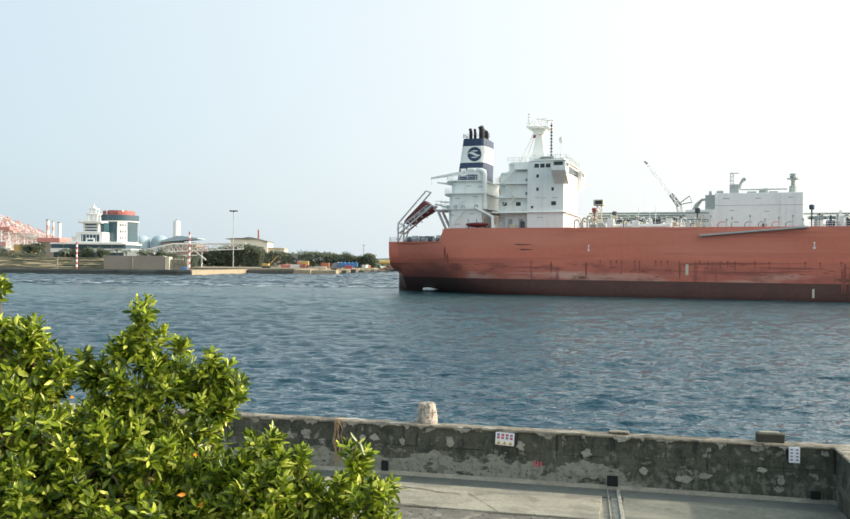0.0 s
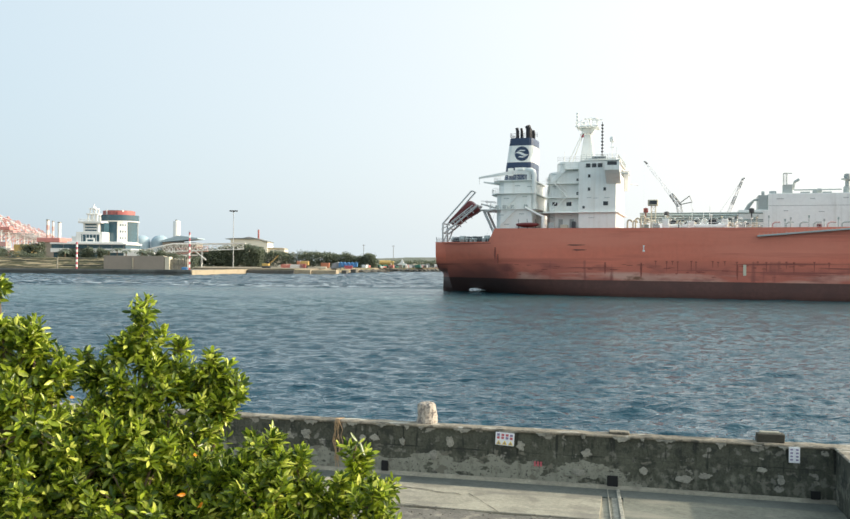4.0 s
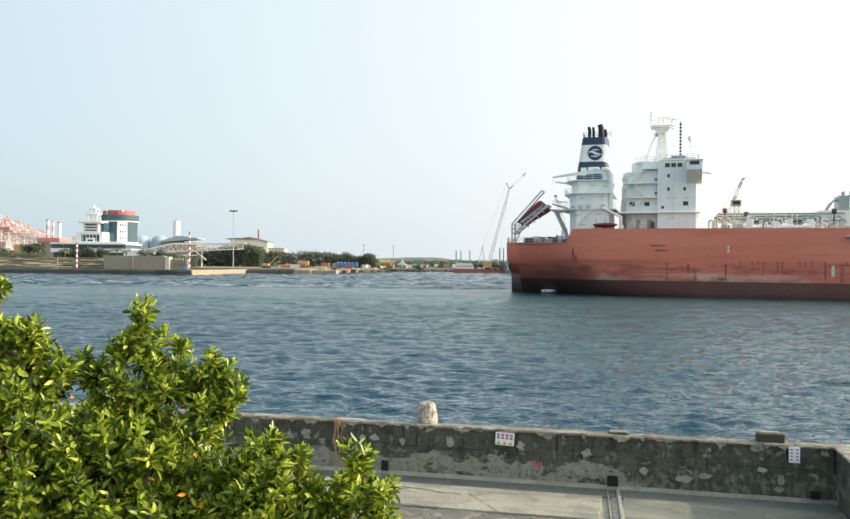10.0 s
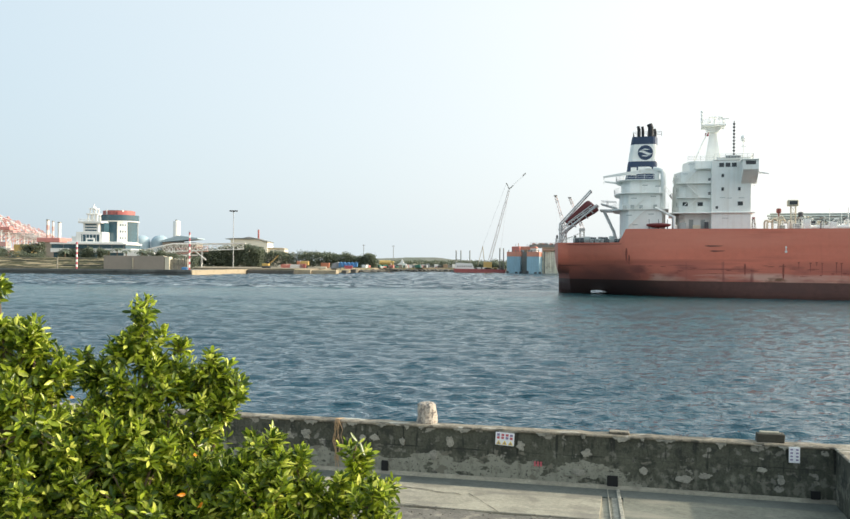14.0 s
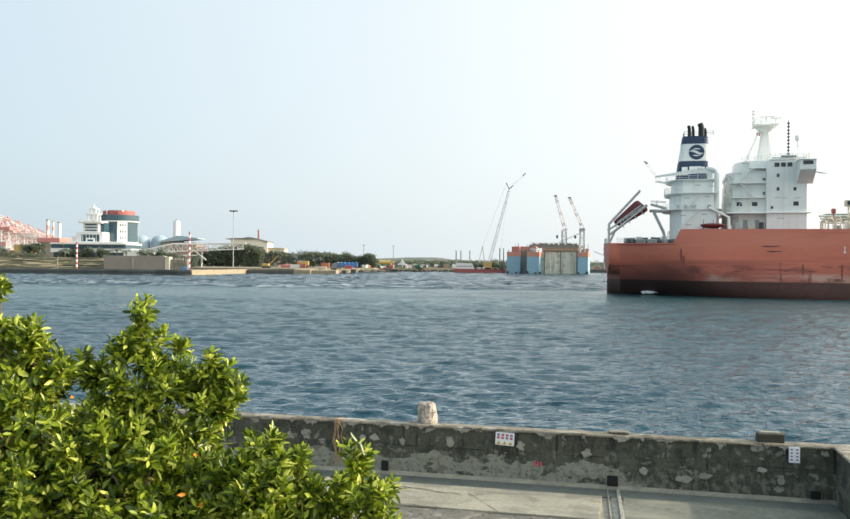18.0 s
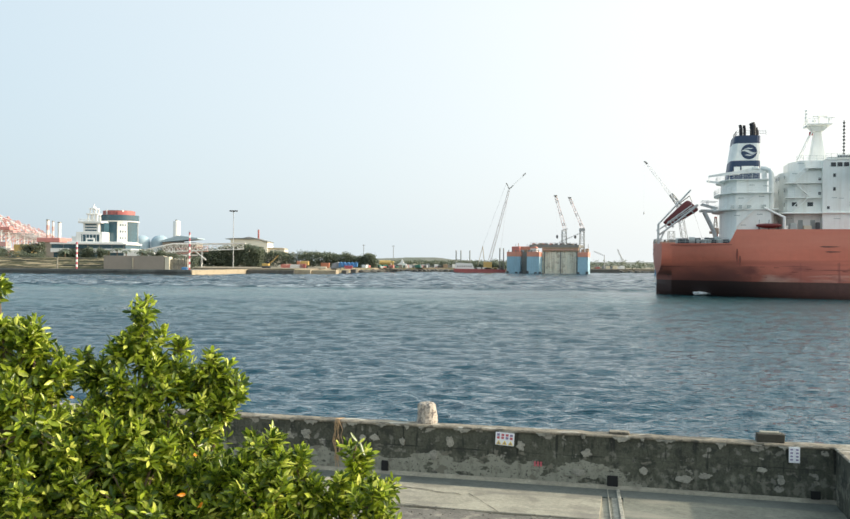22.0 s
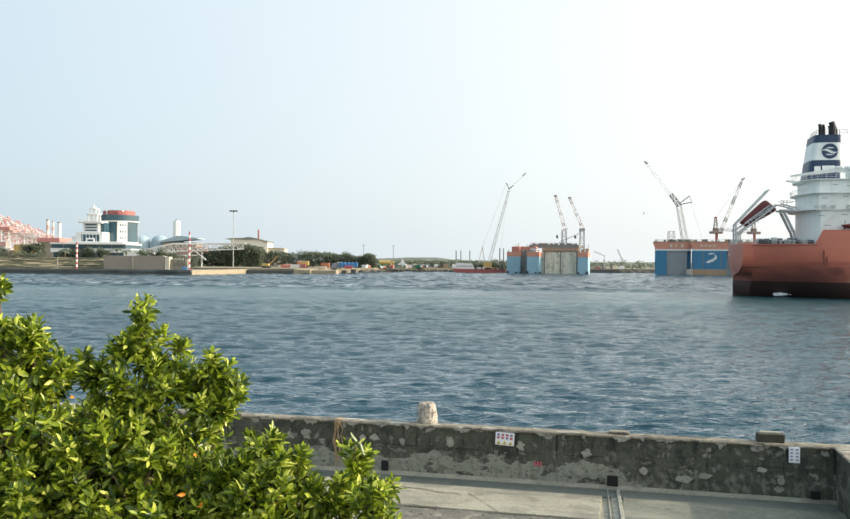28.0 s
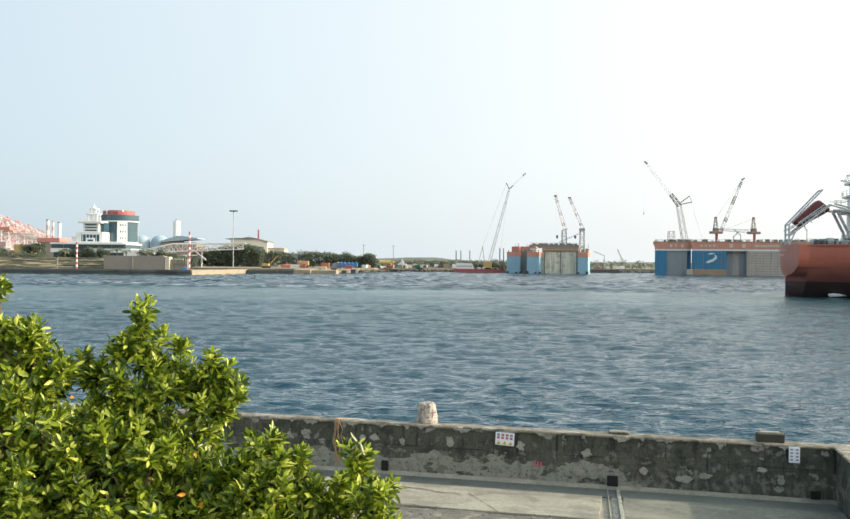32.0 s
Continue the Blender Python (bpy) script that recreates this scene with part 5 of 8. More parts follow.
    for z in (13.9,):
        for u in (25.5, 27.6):
            bm = bm_new()
            box(bm, u - 0.4, u + 0.4, -7.36, -7.29, 12.4, 14.4)
            part("door", bm, "ship_grey", house)
    for u, z in ((28.7, 19.3), (28.7, 21.9), (30.0, 16.6)):
        bm = bm_new()
        box(bm, u - 0.22, u + 0.22, -7.7 if u < 29.0 else -8.68, -7.55 if u < 29.0 else -8.58, z - 0.25, z + 0.25, 0.03)
        part("locker", bm, "dark_steel", house)
    for u, z, w in ((31.0, 18.4, 0.9), (32.2, 18.3, 0.9), (34.3, 18.35, 1.0), (24.4, 23.0, 1.0), (24.4, 20.7, 0.9), (31.5, 14.6, 1.1), (25.5, 24.9, 1.2), (30.5, 24.2, 0.8), (23.6, 14.7, 0.9)):
        bm = bm_new()
        v = -8.63 if u > 29.0 else (-7.63 if z < 23.4 else -7.23)
        box(bm, u - w / 2, u + w / 2, v, v + 0.06, z - 0.05, z + 0.05)
        part("name_plate", bm, "ship_grey", house)
    # clutter under the boat deck
    for u, w, h, mt in ((24.0, 1.1, 1.4, "ship_grey"), (26.4, 1.4, 1.0, "cream"), (28.2, 0.7, 1.6, "dark_steel"), (22.6, 0.8, 1.0, "ship_white")):
        bm = bm_new()
        box(bm, u - w / 2, u + w / 2, -9.2, -8.3, 12.3, 12.3 + h, 0.08)
        part("deck_locker", bm, mt, ship)

    # bridge with wings
    bridge = part("bridge", box(bm_new(), 30.0, 36.0, -8.4, 8.4, 25.3, 25.9, 0.04), "ship_white", ship, "white navigation bridge with overhanging wings")
    bm = bm_new()
    box(bm, 29.4, 36.4, -8.7, 8.7, 25.32, 25.5, 0.03)
    part("bridge_roof", bm, "ship_white", bridge)
    for sgn in (-1, 1):
        bm = bm_new()
        # solid bulwark box of the wing, its floor sloping up outboard
        slab(bm, [(sgn * 8.5, 20.9), (sgn * 8.5, 25.0), (sgn * 12.2, 24.9), (sgn * 12.2, 23.2), (sgn * 11.6, 22.7)], "x", 34.2, 36.9)
        part("bridge_wing", bm, "ship_white", bridge)
        bm = bm_new()
        box(bm, 34.0, 37.05, sgn * 10.5 - 1.9, sgn * 10.5 + 1.9, 24.92, 25.06, 0.03)
        part("wing_roof", bm, "ship_white", bridge)
        bm = bm_new()
        box(bm, 34.7, 36.4, sgn * 12.22 - 0.02, sgn * 12.22 + 0.02, 24.1, 24.75)
        part("wing_window", bm, "glass_dark", bridge)
        bm = bm_new()
        for k in range(4):
            yy = sgn * (9.2 + k * 0.72)
            box(bm, 36.89, 36.93, yy - 0.28, yy + 0.28, 24.0, 24.72)
        part("wing_front_window", bm, "glass_dark", bridge)
        bm = bm_new()
        rod(bm, (36.8, sgn * 11.6, 22.8), (38.6, sgn * 12.0, 22.4), 0.10)
        rod(bm, (36.8, sgn * 11.2, 22.6), (38.6, sgn * 12.0, 22.4), 0.06)
        part("wing_davit", bm, "ship_white", bridge)
    for u in (30.8, 31.9, 33.0):
        bm = bm_new()
        box(bm, u - 0.42, u + 0.42, -8.66, -8.6, 24.1, 24.85)
        part("bridge_window", bm, "glass_dark", bridge)
    for v in [i * 1.3 - 7.8 for i in range(13)]:
        bm = bm_new()
        box(bm, 35.99, 36.06, v - 0.5, v + 0.5, 23.6, 24.9)
        part("bridge_window", bm, "glass_dark", bridge)
    bm = bm_new()
    rail(bm, [(29.5, -8.6, 25.5), (36.3, -8.6, 25.5), (36.3, 8.6, 25.5)], 1.0, 1.0, 0.035)
    rail(bm, [(24.8, -7.1, 25.45), (29.4, -7.1, 25.45)], 0.9, 1.2, 0.03)
    part("bridge_rail", bm, "ship_grey", bridge)
    bm = bm_new()
    box(bm, 31.4, 34.2, -8.75, -8.68, 25.55, 26.25)
    part("name_board", bm, "ship_white", bridge)
    for i in range(10):
        bm = bm_new()
        box(bm, 31.55 + i * 0.26, 31.7 + i * 0.26, -8.78, -8.755, 25.72, 26.08)
        part("name_bar", bm, "dark_steel", bridge)

    # radar mast
    mast = part("radar_mast", bm_new_mast(), "ship_white", ship, "white tapered radar mast with platform and aerials")
    mast.location.x = -0.4
    bm = bm_new()
    box(bm, 27.9, 32.3, -2.6, 2.6, 32.75, 33.0, 0.05)
    slab(bm, [(28.4, 32.75), (31.8, 32.75), (31.0, 31.7), (29.2, 31.7)], "y", -1.2, 1.2)
    part("mast_platform", bm, "ship_white", mast)
    bm = bm_new()
    rail(bm, [(32.2, -2.5, 33.0), (28.0, -2.5, 33.0), (28.0, 2.5, 33.0), (32.2, 2.5, 33.0)], 0.9, 1.1, 0.035)
    part("mast_rail", bm, "ship_white", mast)
    bm = bm_new()
    rod(bm, (27.9, -0.3, 33.0), (27.9, -0.3, 36.0), 0.11, seg=6)
    rod(bm, (27.9, -0.3, 34.0), (28.8, -0.3, 34.4), 0.05)
    for z in (33.6, 34.3, 35.0, 35.6):
        box(bm, 27.75, 28.2, -0.5, -0.1, z, z + 0.35, 0.04)
    part("light_post", bm, "ship_white", mast)
    bm = bm_new()
    rod(bm, (30.4, 0.3, 33.0), (30.4, 0.3, 34.6), 0.22, seg=8)
    box(bm, 29.2, 31.9, -0.1, 0.4, 34.6, 34.85, 0.06)
    part("radar_scanner", bm, "ship_white", mast, "radar scanner on its pedestal")
    bm = bm_new()
    rod(bm, (31.9, -1.2, 33.0), (31.9, -1.2, 34.1), 0.16, seg=8)
    box(bm, 30.9, 33.0, -1.45, -0.95, 34.1, 34.3, 0.05)
    rod(bm, (29.3, -1.0, 33.0), (29.3, -1.0, 34.3), 0.08)
    box(bm, 29.0, 29.7, -1.3, -0.7, 33.4, 33.9, 0.08)
    part("radar_scanner", bm, "ship_white", mast)
    bm = bm_new()
    rod(bm, (29.2, -0.7, 32.2), (26.4, -2.2, 25.5), 0.13)
    rod(bm, (29.2, 0.7, 32.2), (26.4, 2.2, 25.5), 0.13)
    part("mast_stay", bm, "ship_white", mast)
    bm = bm_new()
    rod(bm, (33.1, -6.0, 25.4), (33.1, -6.0, 33.0), 0.07, seg=5)
    for i in range(10):
        z = 26.5 + i * 0.63
        lathe(bm, [(0.05, z), (0.23, z + 0.1), (0.23, z + 0.36), (0.05, z + 0.46)], 8, 33.1, -6.0)
    part("signal_light_mast", bm, "dark_steel", ship, "slim post with a column of dark signal lamps")
    bm = bm_new()
    rod(bm, (34.85, -4.9, 25.4), (34.85, -4.9, 29.2), 0.09)
    lathe(bm, [(0.1, 29.1), (0.42, 29.3), (0.48, 29.8), (0.38, 30.2), (0.1, 30.4)], 12, 34.85, -4.9)
    box(bm, 34.45, 35.25, -5.0, -4.8, 28.2, 28.32)
    part("radome_post", bm, "ship_white", ship, "white satellite dome on a post")
    for u, v, z in ((36.0, -8.3, 28.0), (36.0, 8, 28.6), (26.0, -6.5, 27.4), (31.0, 6, 29)):
        part("whip_aerial", rod(bm_new(), (u, v, 25.4), (u, v, z), 0.035, seg=4), "ship_white", ship)
    bm = bm_new()
    box(bm, 28.15, 28.85, -0.05, 0.0, 31.05, 31.7, m=pose(0, 0, 0))
    part("flag", bm, "sign_red", ship, "small red flag at the mast")

    # ---- free-fall lifeboat at the stern ----
    davit = part("lifeboat_ramp", bm_new_ramp(), "ramp_grey", ship, "pale grey steel launching ramp on legs")
    bm = bm_new()
    r = bmesh.ops.create_icosphere(bm, subdivisions=3, radius=1.0)
    rot = Matrix.Translation((4.35, 0, 15.85)) @ Matrix.Rotation(-radians(37), 4, "Y")
    for v in bm.verts:
        p = v.co
        x, y, z = (math.copysign(abs(c) ** 0.3, c) for c in p)
        v.co = rot @ Vector((x * 3.3 - 0.3 * z, y * 1.3 * (1 + 0.15 * x), z * (1.2 + 0.42 * x)))
    boat = smooth(part("free_fall_lifeboat", bm, "boat_red", ship, "enclosed maroon free-fall lifeboat on its ramp"), 60)
    bm = bm_new()
    for v in (-1.75, 1.75):
        for k in range(4):
            x = -2.4 + k * 1.5
            rod(bm, rot @ Vector((x, v, -1.35)), rot @ Vector((x, v, 0.1)), 0.10, seg=5)
        rod(bm, rot @ Vector((-2.9, v, 0.1)), rot @ Vector((2.9, v, 0.1)), 0.11, seg=5)
    part("cradle_frame", bm, "ramp_grey", davit)
    # mooring gear on the aft deck
    rr = random.Random(11)
    for i in range(24):
        u, v = 3.4 + i * 0.39, rr.uniform(-8.5, -5) * (0.8 + 0.03 * i)
        bm = bm_new()
        h = rr.uniform(0.8, 1.5)
        if i % 3 == 0:
            rod(bm, (u, v, 9.7 + h * 0.6), (u + 1.0, v, 9.7 + h * 0.6), h * 0.5, seg=10)
            box(bm, u + 0.1, u + 0.9, v - 0.5, v + 0.5, 9.7, 9.7 + h * 0.4, 0.05)
            part("mooring_winch", bm, "dark_steel" if i % 2 else "ship_grey", ship)
        elif i % 3 == 1:
            lathe(bm, [(0.3, 9.7), (0.26, 10.3), (0.36, 10.45), (0.36, 10.6), (0.1, 10.65)], 10, u, v)
            lathe(bm, [(0.3, 9.7), (0.26, 10.3), (0.36, 10.45), (0.36, 10.6), (0.1, 10.65)], 10, u + 0.8, v)
            part("bitts", bm, "ship_grey", ship)
        else:
            box(bm, u - 0.4, u + 0.5, v - 0.4, v + 0.4, 9.7, 9.7 + h, 0.1)
            part("mooring_gear", bm, "ship_grey" if i % 4 == 0 else "dark_steel", ship)
    bm = bm_new()
    pts = [(u, -lerp_table(DECK_HB, u) + 0.15, 9.95) for u in (2.2, 4, 6, 8, 10, 12.3)]
    rail(bm, pts, 1.0, 1.3, 0.03)
    rail(bm, [(p[0], -p[1], p[2]) for p in pts], 1.0, 1.3, 0.03)
    rail(bm, [(transom_u(v, 9.9) + 0.15, v, 9.95) for v in (-7.9, -5.5, -3, 0, 3, 5.5, 7.9)], 1.0, 1.2, 0.03)
    part("stern_rail", bm, "ship_grey", ship)

    # ---- cargo deck ----
    bm = bm_new()
    for v, z, r in ((-3.2, 15.6, 0.16), (-2.3, 15.2, 0.18), (-1.4, 15.7, 0.14), (-0.5, 14.8, 0.2), (0.6, 15.45, 0.16), (1.6, 15.05, 0.18), (-4.2, 14.3, 0.15), (-5.0, 13.9, 0.16), (3.0, 15.6, 0.18)):
        rod(bm, (40, v, z), (62 if v < 2 else 140, v, z), r, seg=8)
    part("cargo_pipe", bm, "pipe_green", ship, "grey-green cargo pipes along the deck")
    bm = bm_new()
    for v, z, r in ((-3.2, 14.6, 0.3), (-1.8, 14.6, 0.3), (-0.5, 14.7, 0.3)):
        rod(bm, (79, v, z), (140, v, z), r, seg=8)
    part("cargo_pipe", bm, "pipe_green", ship)
    for u in range(41, 140, 4):
        if 62 < u < 79:
            continue
        bm = bm_new()
        for v in (-5.4, 2.0):
            rod(bm, (u, v, 12.3), (u, v, 15.0), 0.11, seg=5)
        box(bm, u - 0.12, u + 0.12, -5.6, 2.2, 14.85, 15.05)
        part("pipe_support", bm, "ship_grey", ship)
    for k in range(3):
        bm = bm_new()
        rail(bm, [(38 + k * 8, -12.9, 12.35), (46 + k * 8, -12.9, 12.35)] if k < 2 else [(54, -12.9, 12.35), (92, -12.9, 12.35)], 1.05, 1.7, 0.03)
        part("deck_rail", bm, "ship_white", ship)
    # cream curved vents and valves near the house
    for i, (u, v) in enumerate(((38.2, -9.5), (39.6, -8.6), (40.6, -9.6), (39.0, -6.5), (41.2, -7.0))):
        bm = bm_new()
        zt = 13.7 + 0.35 * (i % 3)
        rod(bm, (u, v, 12.3), (u, v, zt), 0.17, seg=8)
        tube(bm, [(u + 0.4 - 0.4 * math.cos(a), v, zt + 0.4 * math.sin(a)) for a in [math.pi * j / 6 for j in range(7)]], 0.17, 8)
        part("cowl_vent", bm, "cream", ship, "cream gooseneck deck vent")
    bm = bm_new()
    truss(bm, (42.9, -10.6, 12.3), (42.9, -10.6, 16.6), 0.8, 0.8, 4, 0.06)
    box(bm, 41.9, 43.7, -11.3, -9.9, 16.6, 17.7, 0.1)
    part("vent_tower", bm, "cream", ship, "pale lattice tower with a dark louvred head")
    bm = bm_new()
    box(bm, 42.2, 43.5, -11.34, -11.3, 16.85, 17.5)
    part("louvre_head", bm, "glass_dark", ship)
    for u, z, mt in ((45.0, 15.9, "dark_steel"), (41.2, 16.6, "boat_red"), (60.0, 16.4, "dark_steel"), (79.3, 16.8, "navy"), (86.0, 16.4, "ship_grey")):
        bm = bm_new()
        rod(bm, (u, -4.6, 12.3), (u, -4.6, z - 0.8), 0.14)
        lathe(bm, [(0.3, z - 0.9), (0.45, z - 0.75), (0.45, z - 0.1), (0.2, z)], 10, u, -4.6)
        part("tank_vent", bm, mt, ship)
    for u in range(47, 100, 3):
        if 58 < u < 79:
            continue
        bm = bm_new()
        rod(bm, (u, -8.6, 12.3), (u, -8.6, 13.4), 0.16)
        lathe(bm, [(0.25, 13.3), (0.42, 13.4), (0.42, 13.6), (0.1, 13.75)], 8, u, -8.6)
        rod(bm, (u, -8.6, 13.0), (u + 1.2, -8.6, 13.0), 0.12)
        part("valve_stand", bm, "ship_grey" if u % 2 else "cream", ship)
    for u, h in ((49.5, 4.2), (51.5, 3.4), (52.6, 4.4)):
        bm = bm_new()
        rod(bm, (u, -6.5, 12.3), (u + 0.15, -6.5, 12.3 + h), 0.06, seg=5)
        part("deck_pole", bm, "ship_white", ship)
    bm = bm_new()
    rod(bm, (44.5, -10.8, 12.8), (55.5, -10.8, 12.8), 0.45, seg=10)
    part("hose_trough", bm, "ship_white", ship)

    rr = random.Random(29)
    for i in range(120):
        u, v = rr.uniform(41, 61), rr.uniform(-11.6, -6.0)
        if i > 84:
            u = rr.uniform(79, 98)
        h = rr.uniform(0.5, 1.9)
        mt = rr.choice(["ship_grey", "cream", "ship_white", "pipe_green", "ship_white", "dark_steel"])
        bm = bm_new()
        if i % 3 == 0:
            w = rr.uniform(0.25, 0.7)
            box(bm, u - w, u + w, v - 0.4, v + 0.4, 12.3, 12.3 + h, 0.06)
            part("deck_box", bm, mt, ship)
        elif i % 3 == 1:
            tube(bm, [(u, v, 12.3), (u, v, 12.3 + h), (u + 0.25, v, 12.6 + h), (u + 0.7, v, 12.6 + h), (u + 0.9, v, 12.3 + h)], 0.11, 6)
            part("deck_pipe", bm, mt, ship)
        else:
            rod(bm, (u, v, 12.3), (u, v, 12.9 + h), 0.05, seg=5)
            lathe(bm, [(0.05, 12.8 + h), (0.2, 12.9 + h), (0.2, 13.05 + h), (0.05, 13.1 + h)], 8, u, v)
            part("deck_lamp", bm, mt, ship)
    for i, u in enumerate((58.2, 60.1, 62.4, 65.0, 65.9, 68.8, 71.2, 73.4, 75.6, 77.2, 79.5, 82.5)):
        bm = bm_new()
        rod(bm, (u, -12.6, 12.3), (u, -12.6, 14.0 + 0.3 * (i % 3)), 0.07, seg=5)
        box(bm, u - 0.14, u + 0.14, -12.75, -12.45, 13.6 + 0.3 * (i % 3), 14.0 + 0.3 * (i % 3), 0.03)
        part("edge_post", bm, "pipe_green" if i % 2 else "ship_grey", ship)
    for i in range(6):
        u = 63.6 + i * 2.3
        bm = bm_new()
        tube(bm, [(u, -4.5, 12.3), (u, -4.5, 13.5), (u + 0.4, -4.5, 13.8), (u + 1.3, -4.5, 13.8)], 0.12, 8)
        part("manifold_pipe", bm, "pipe_green" if i % 4 else "far_red", ship)

    # compressor house amidships
    comp = part("compressor_house", box(box(bm_new(), 63.0, 78.1, -2.5, 8.0, 12.3, 19.2, 0.05), 57.8, 63.01, -2.5, 8.0, 12.3, 16.2, 0.05), "comp_white", ship, "large white compressor house on the cargo deck")
    bm = bm_new()
    box(bm, 61.3, 63.0, -1.5, 4.0, 16.2, 19.0, 0.05)
    part("side_tier", bm, "ship_grey", comp)
    bm = bm_new()
    for k in range(3):
        tube(bm, [(59.0 + k * 0.25, -1.0 + k, 16.2), (59.6 + k * 0.25, -1.0 + k, 17.3), (60.7, -1.0 + k, 18.2), (61.6, -1.0 + k, 18.25)], 0.16, 6)
    part("bent_pipe", bm, "ship_grey", comp)
    bm = bm_new()
    box(bm, 63.0, 78.12, -2.54, -2.50, 16.9, 16.98)
    part("seam_strip", bm, "ship_grey", comp)
    for u, mt in ((71.6, "boat_red"), (60.6, "dark_steel")):
        bm = bm_new()
        box(bm, u - 0.4, u + 0.4, -2.75, -2.5, 12.6, 13.6, 0.05)
        part("fire_box", bm, mt, comp)
    for u, z, w in ((65, 18.2, 1.2), (70.5, 18.2, 0.9), (76, 18.3, 0.9), (66, 16, 0.8), (72, 15.8, 1.0)):
        bm = bm_new()
        box(bm, u - w / 2, u + w / 2, -2.55, -2.5, z - 0.06, z + 0.06)
        part("name_plate", bm, "ship_grey", comp)
    # roof gear
    bm = bm_new()
    box(bm, 65.6, 67.2, -1.5, 0.5, 19.2, 20.9, 0.05)
    truss(bm, (66.0, -0.5, 20.9), (66.0, -0.5, 23.1), 0.6, 0.6, 3, 0.06)
    box(bm, 65.8, 67.2, -0.6, -0.4, 22.95, 23.1)
    rod(bm, (67.3, -0.5, 20.0), (67.6, -0.5, 21.4), 0.3, 0.2)
    rod(bm, (67.6, -0.5, 21.4), (68.4, -0.5, 21.9), 0.28)
    part("roof_derrick", bm, "ship_grey", comp)
    bm = bm_new()
    rod(bm, (76.6, 0, 19.2), (76.6, 0, 21.9), 0.42, seg=10)
    lathe(bm, [(0.7, 19.2), (0.7, 20.4), (0.4, 20.6)], 10, 76.6, 0)
    lathe(bm, [(0.4, 21.6), (1.1, 21.75), (1.1, 21.95), (0.4, 22.0)], 12, 76.6, 0)
    lathe(bm, [(0.5, 22.0), (0.62, 22.2), (0.62, 22.75), (0.3, 22.85)], 10, 76.6, 0)
    part("vent_mast", bm, "ship_grey", comp, "tall vent mast with a flanged head")
    for u, w, h in ((62.2, 0.5, 0.9), (63.9, 1.2, 0.7), (69.5, 1.6, 0.5), (71.4, 1.3, 0.8), (73.2, 1.6, 0.45), (71.9, 0.7, 1.1)):
        bm = bm_new()
        z = 19.2 if u > 63 else 19.0
        rod(bm, (u - w / 2, 0, z + h * 0.5), (u + w / 2, 0, z + h * 0.5), h * 0.45, seg=8)
        box(bm, u - w * 0.4, u + w * 0.4, -0.3, 0.3, z, z + h * 0.4)
        part("roof_unit", bm, "ship_grey", comp)
    bm = bm_new()
    rod(bm, (67.5, -1, 19.9), (75.5, -1, 19.9), 0.14)
    part("roof_pipe", bm, "ship_grey", comp)
    # items forward of the compressor house
    for u, v, h, mt in ((80.5, -3, 2.2, "ship_grey"), (82.2, -6, 1.6, "navy"), (84.0, -4, 2.6, "ship_white"), (86, -7, 1.8, "ship_grey"), (88.5, -5, 2.8, "cream")):
        bm = bm_new()
        box(bm, u - 0.7, u + 0.7, v - 0.7, v + 0.7, 12.3, 12.3 + h, 0.1)
        rod(bm, (u, v, 12.3 + h), (u, v, 13.2 + h), 0.2)
        part("deck_machinery", bm, mt, ship)
    bm = bm_new()
    rod(bm, (92, 0, 12.3), (92, 0, 21), 0.8, seg=12)
    rod(bm, (92, 0, 20.5), (108, 0, 17.5), 0.45, 0.25, seg=8)
    part("hose_crane", bm, "ship_white", ship, "white hose-handling crane")
    return ship


def bm_new_mast():
    bm = bm_new()
    lo = [(28.5, -1.5), (31.6, -1.1), (31.6, 1.1), (28.5, 1.5)]
    hi = [(29.5, -0.5), (30.6, -0.45), (30.6, 0.45), (29.5, 0.5)]
    a = [bm.verts.new((x, y, 25.4)) for x, y in lo]
    b = [bm.verts.new((x, y, 32.3)) for x, y in hi]
    bm.faces.new(a[::-1])
    bm.faces.new(b)
    for i in range(4):
        j = (i + 1) % 4
        bm.faces.new((a[i], a[j], b[j], b[i]))
    bmesh.ops.bevel(bm, geom=bm.edges[:], offset=0.12, segments=2, affect="EDGES")
    return bm


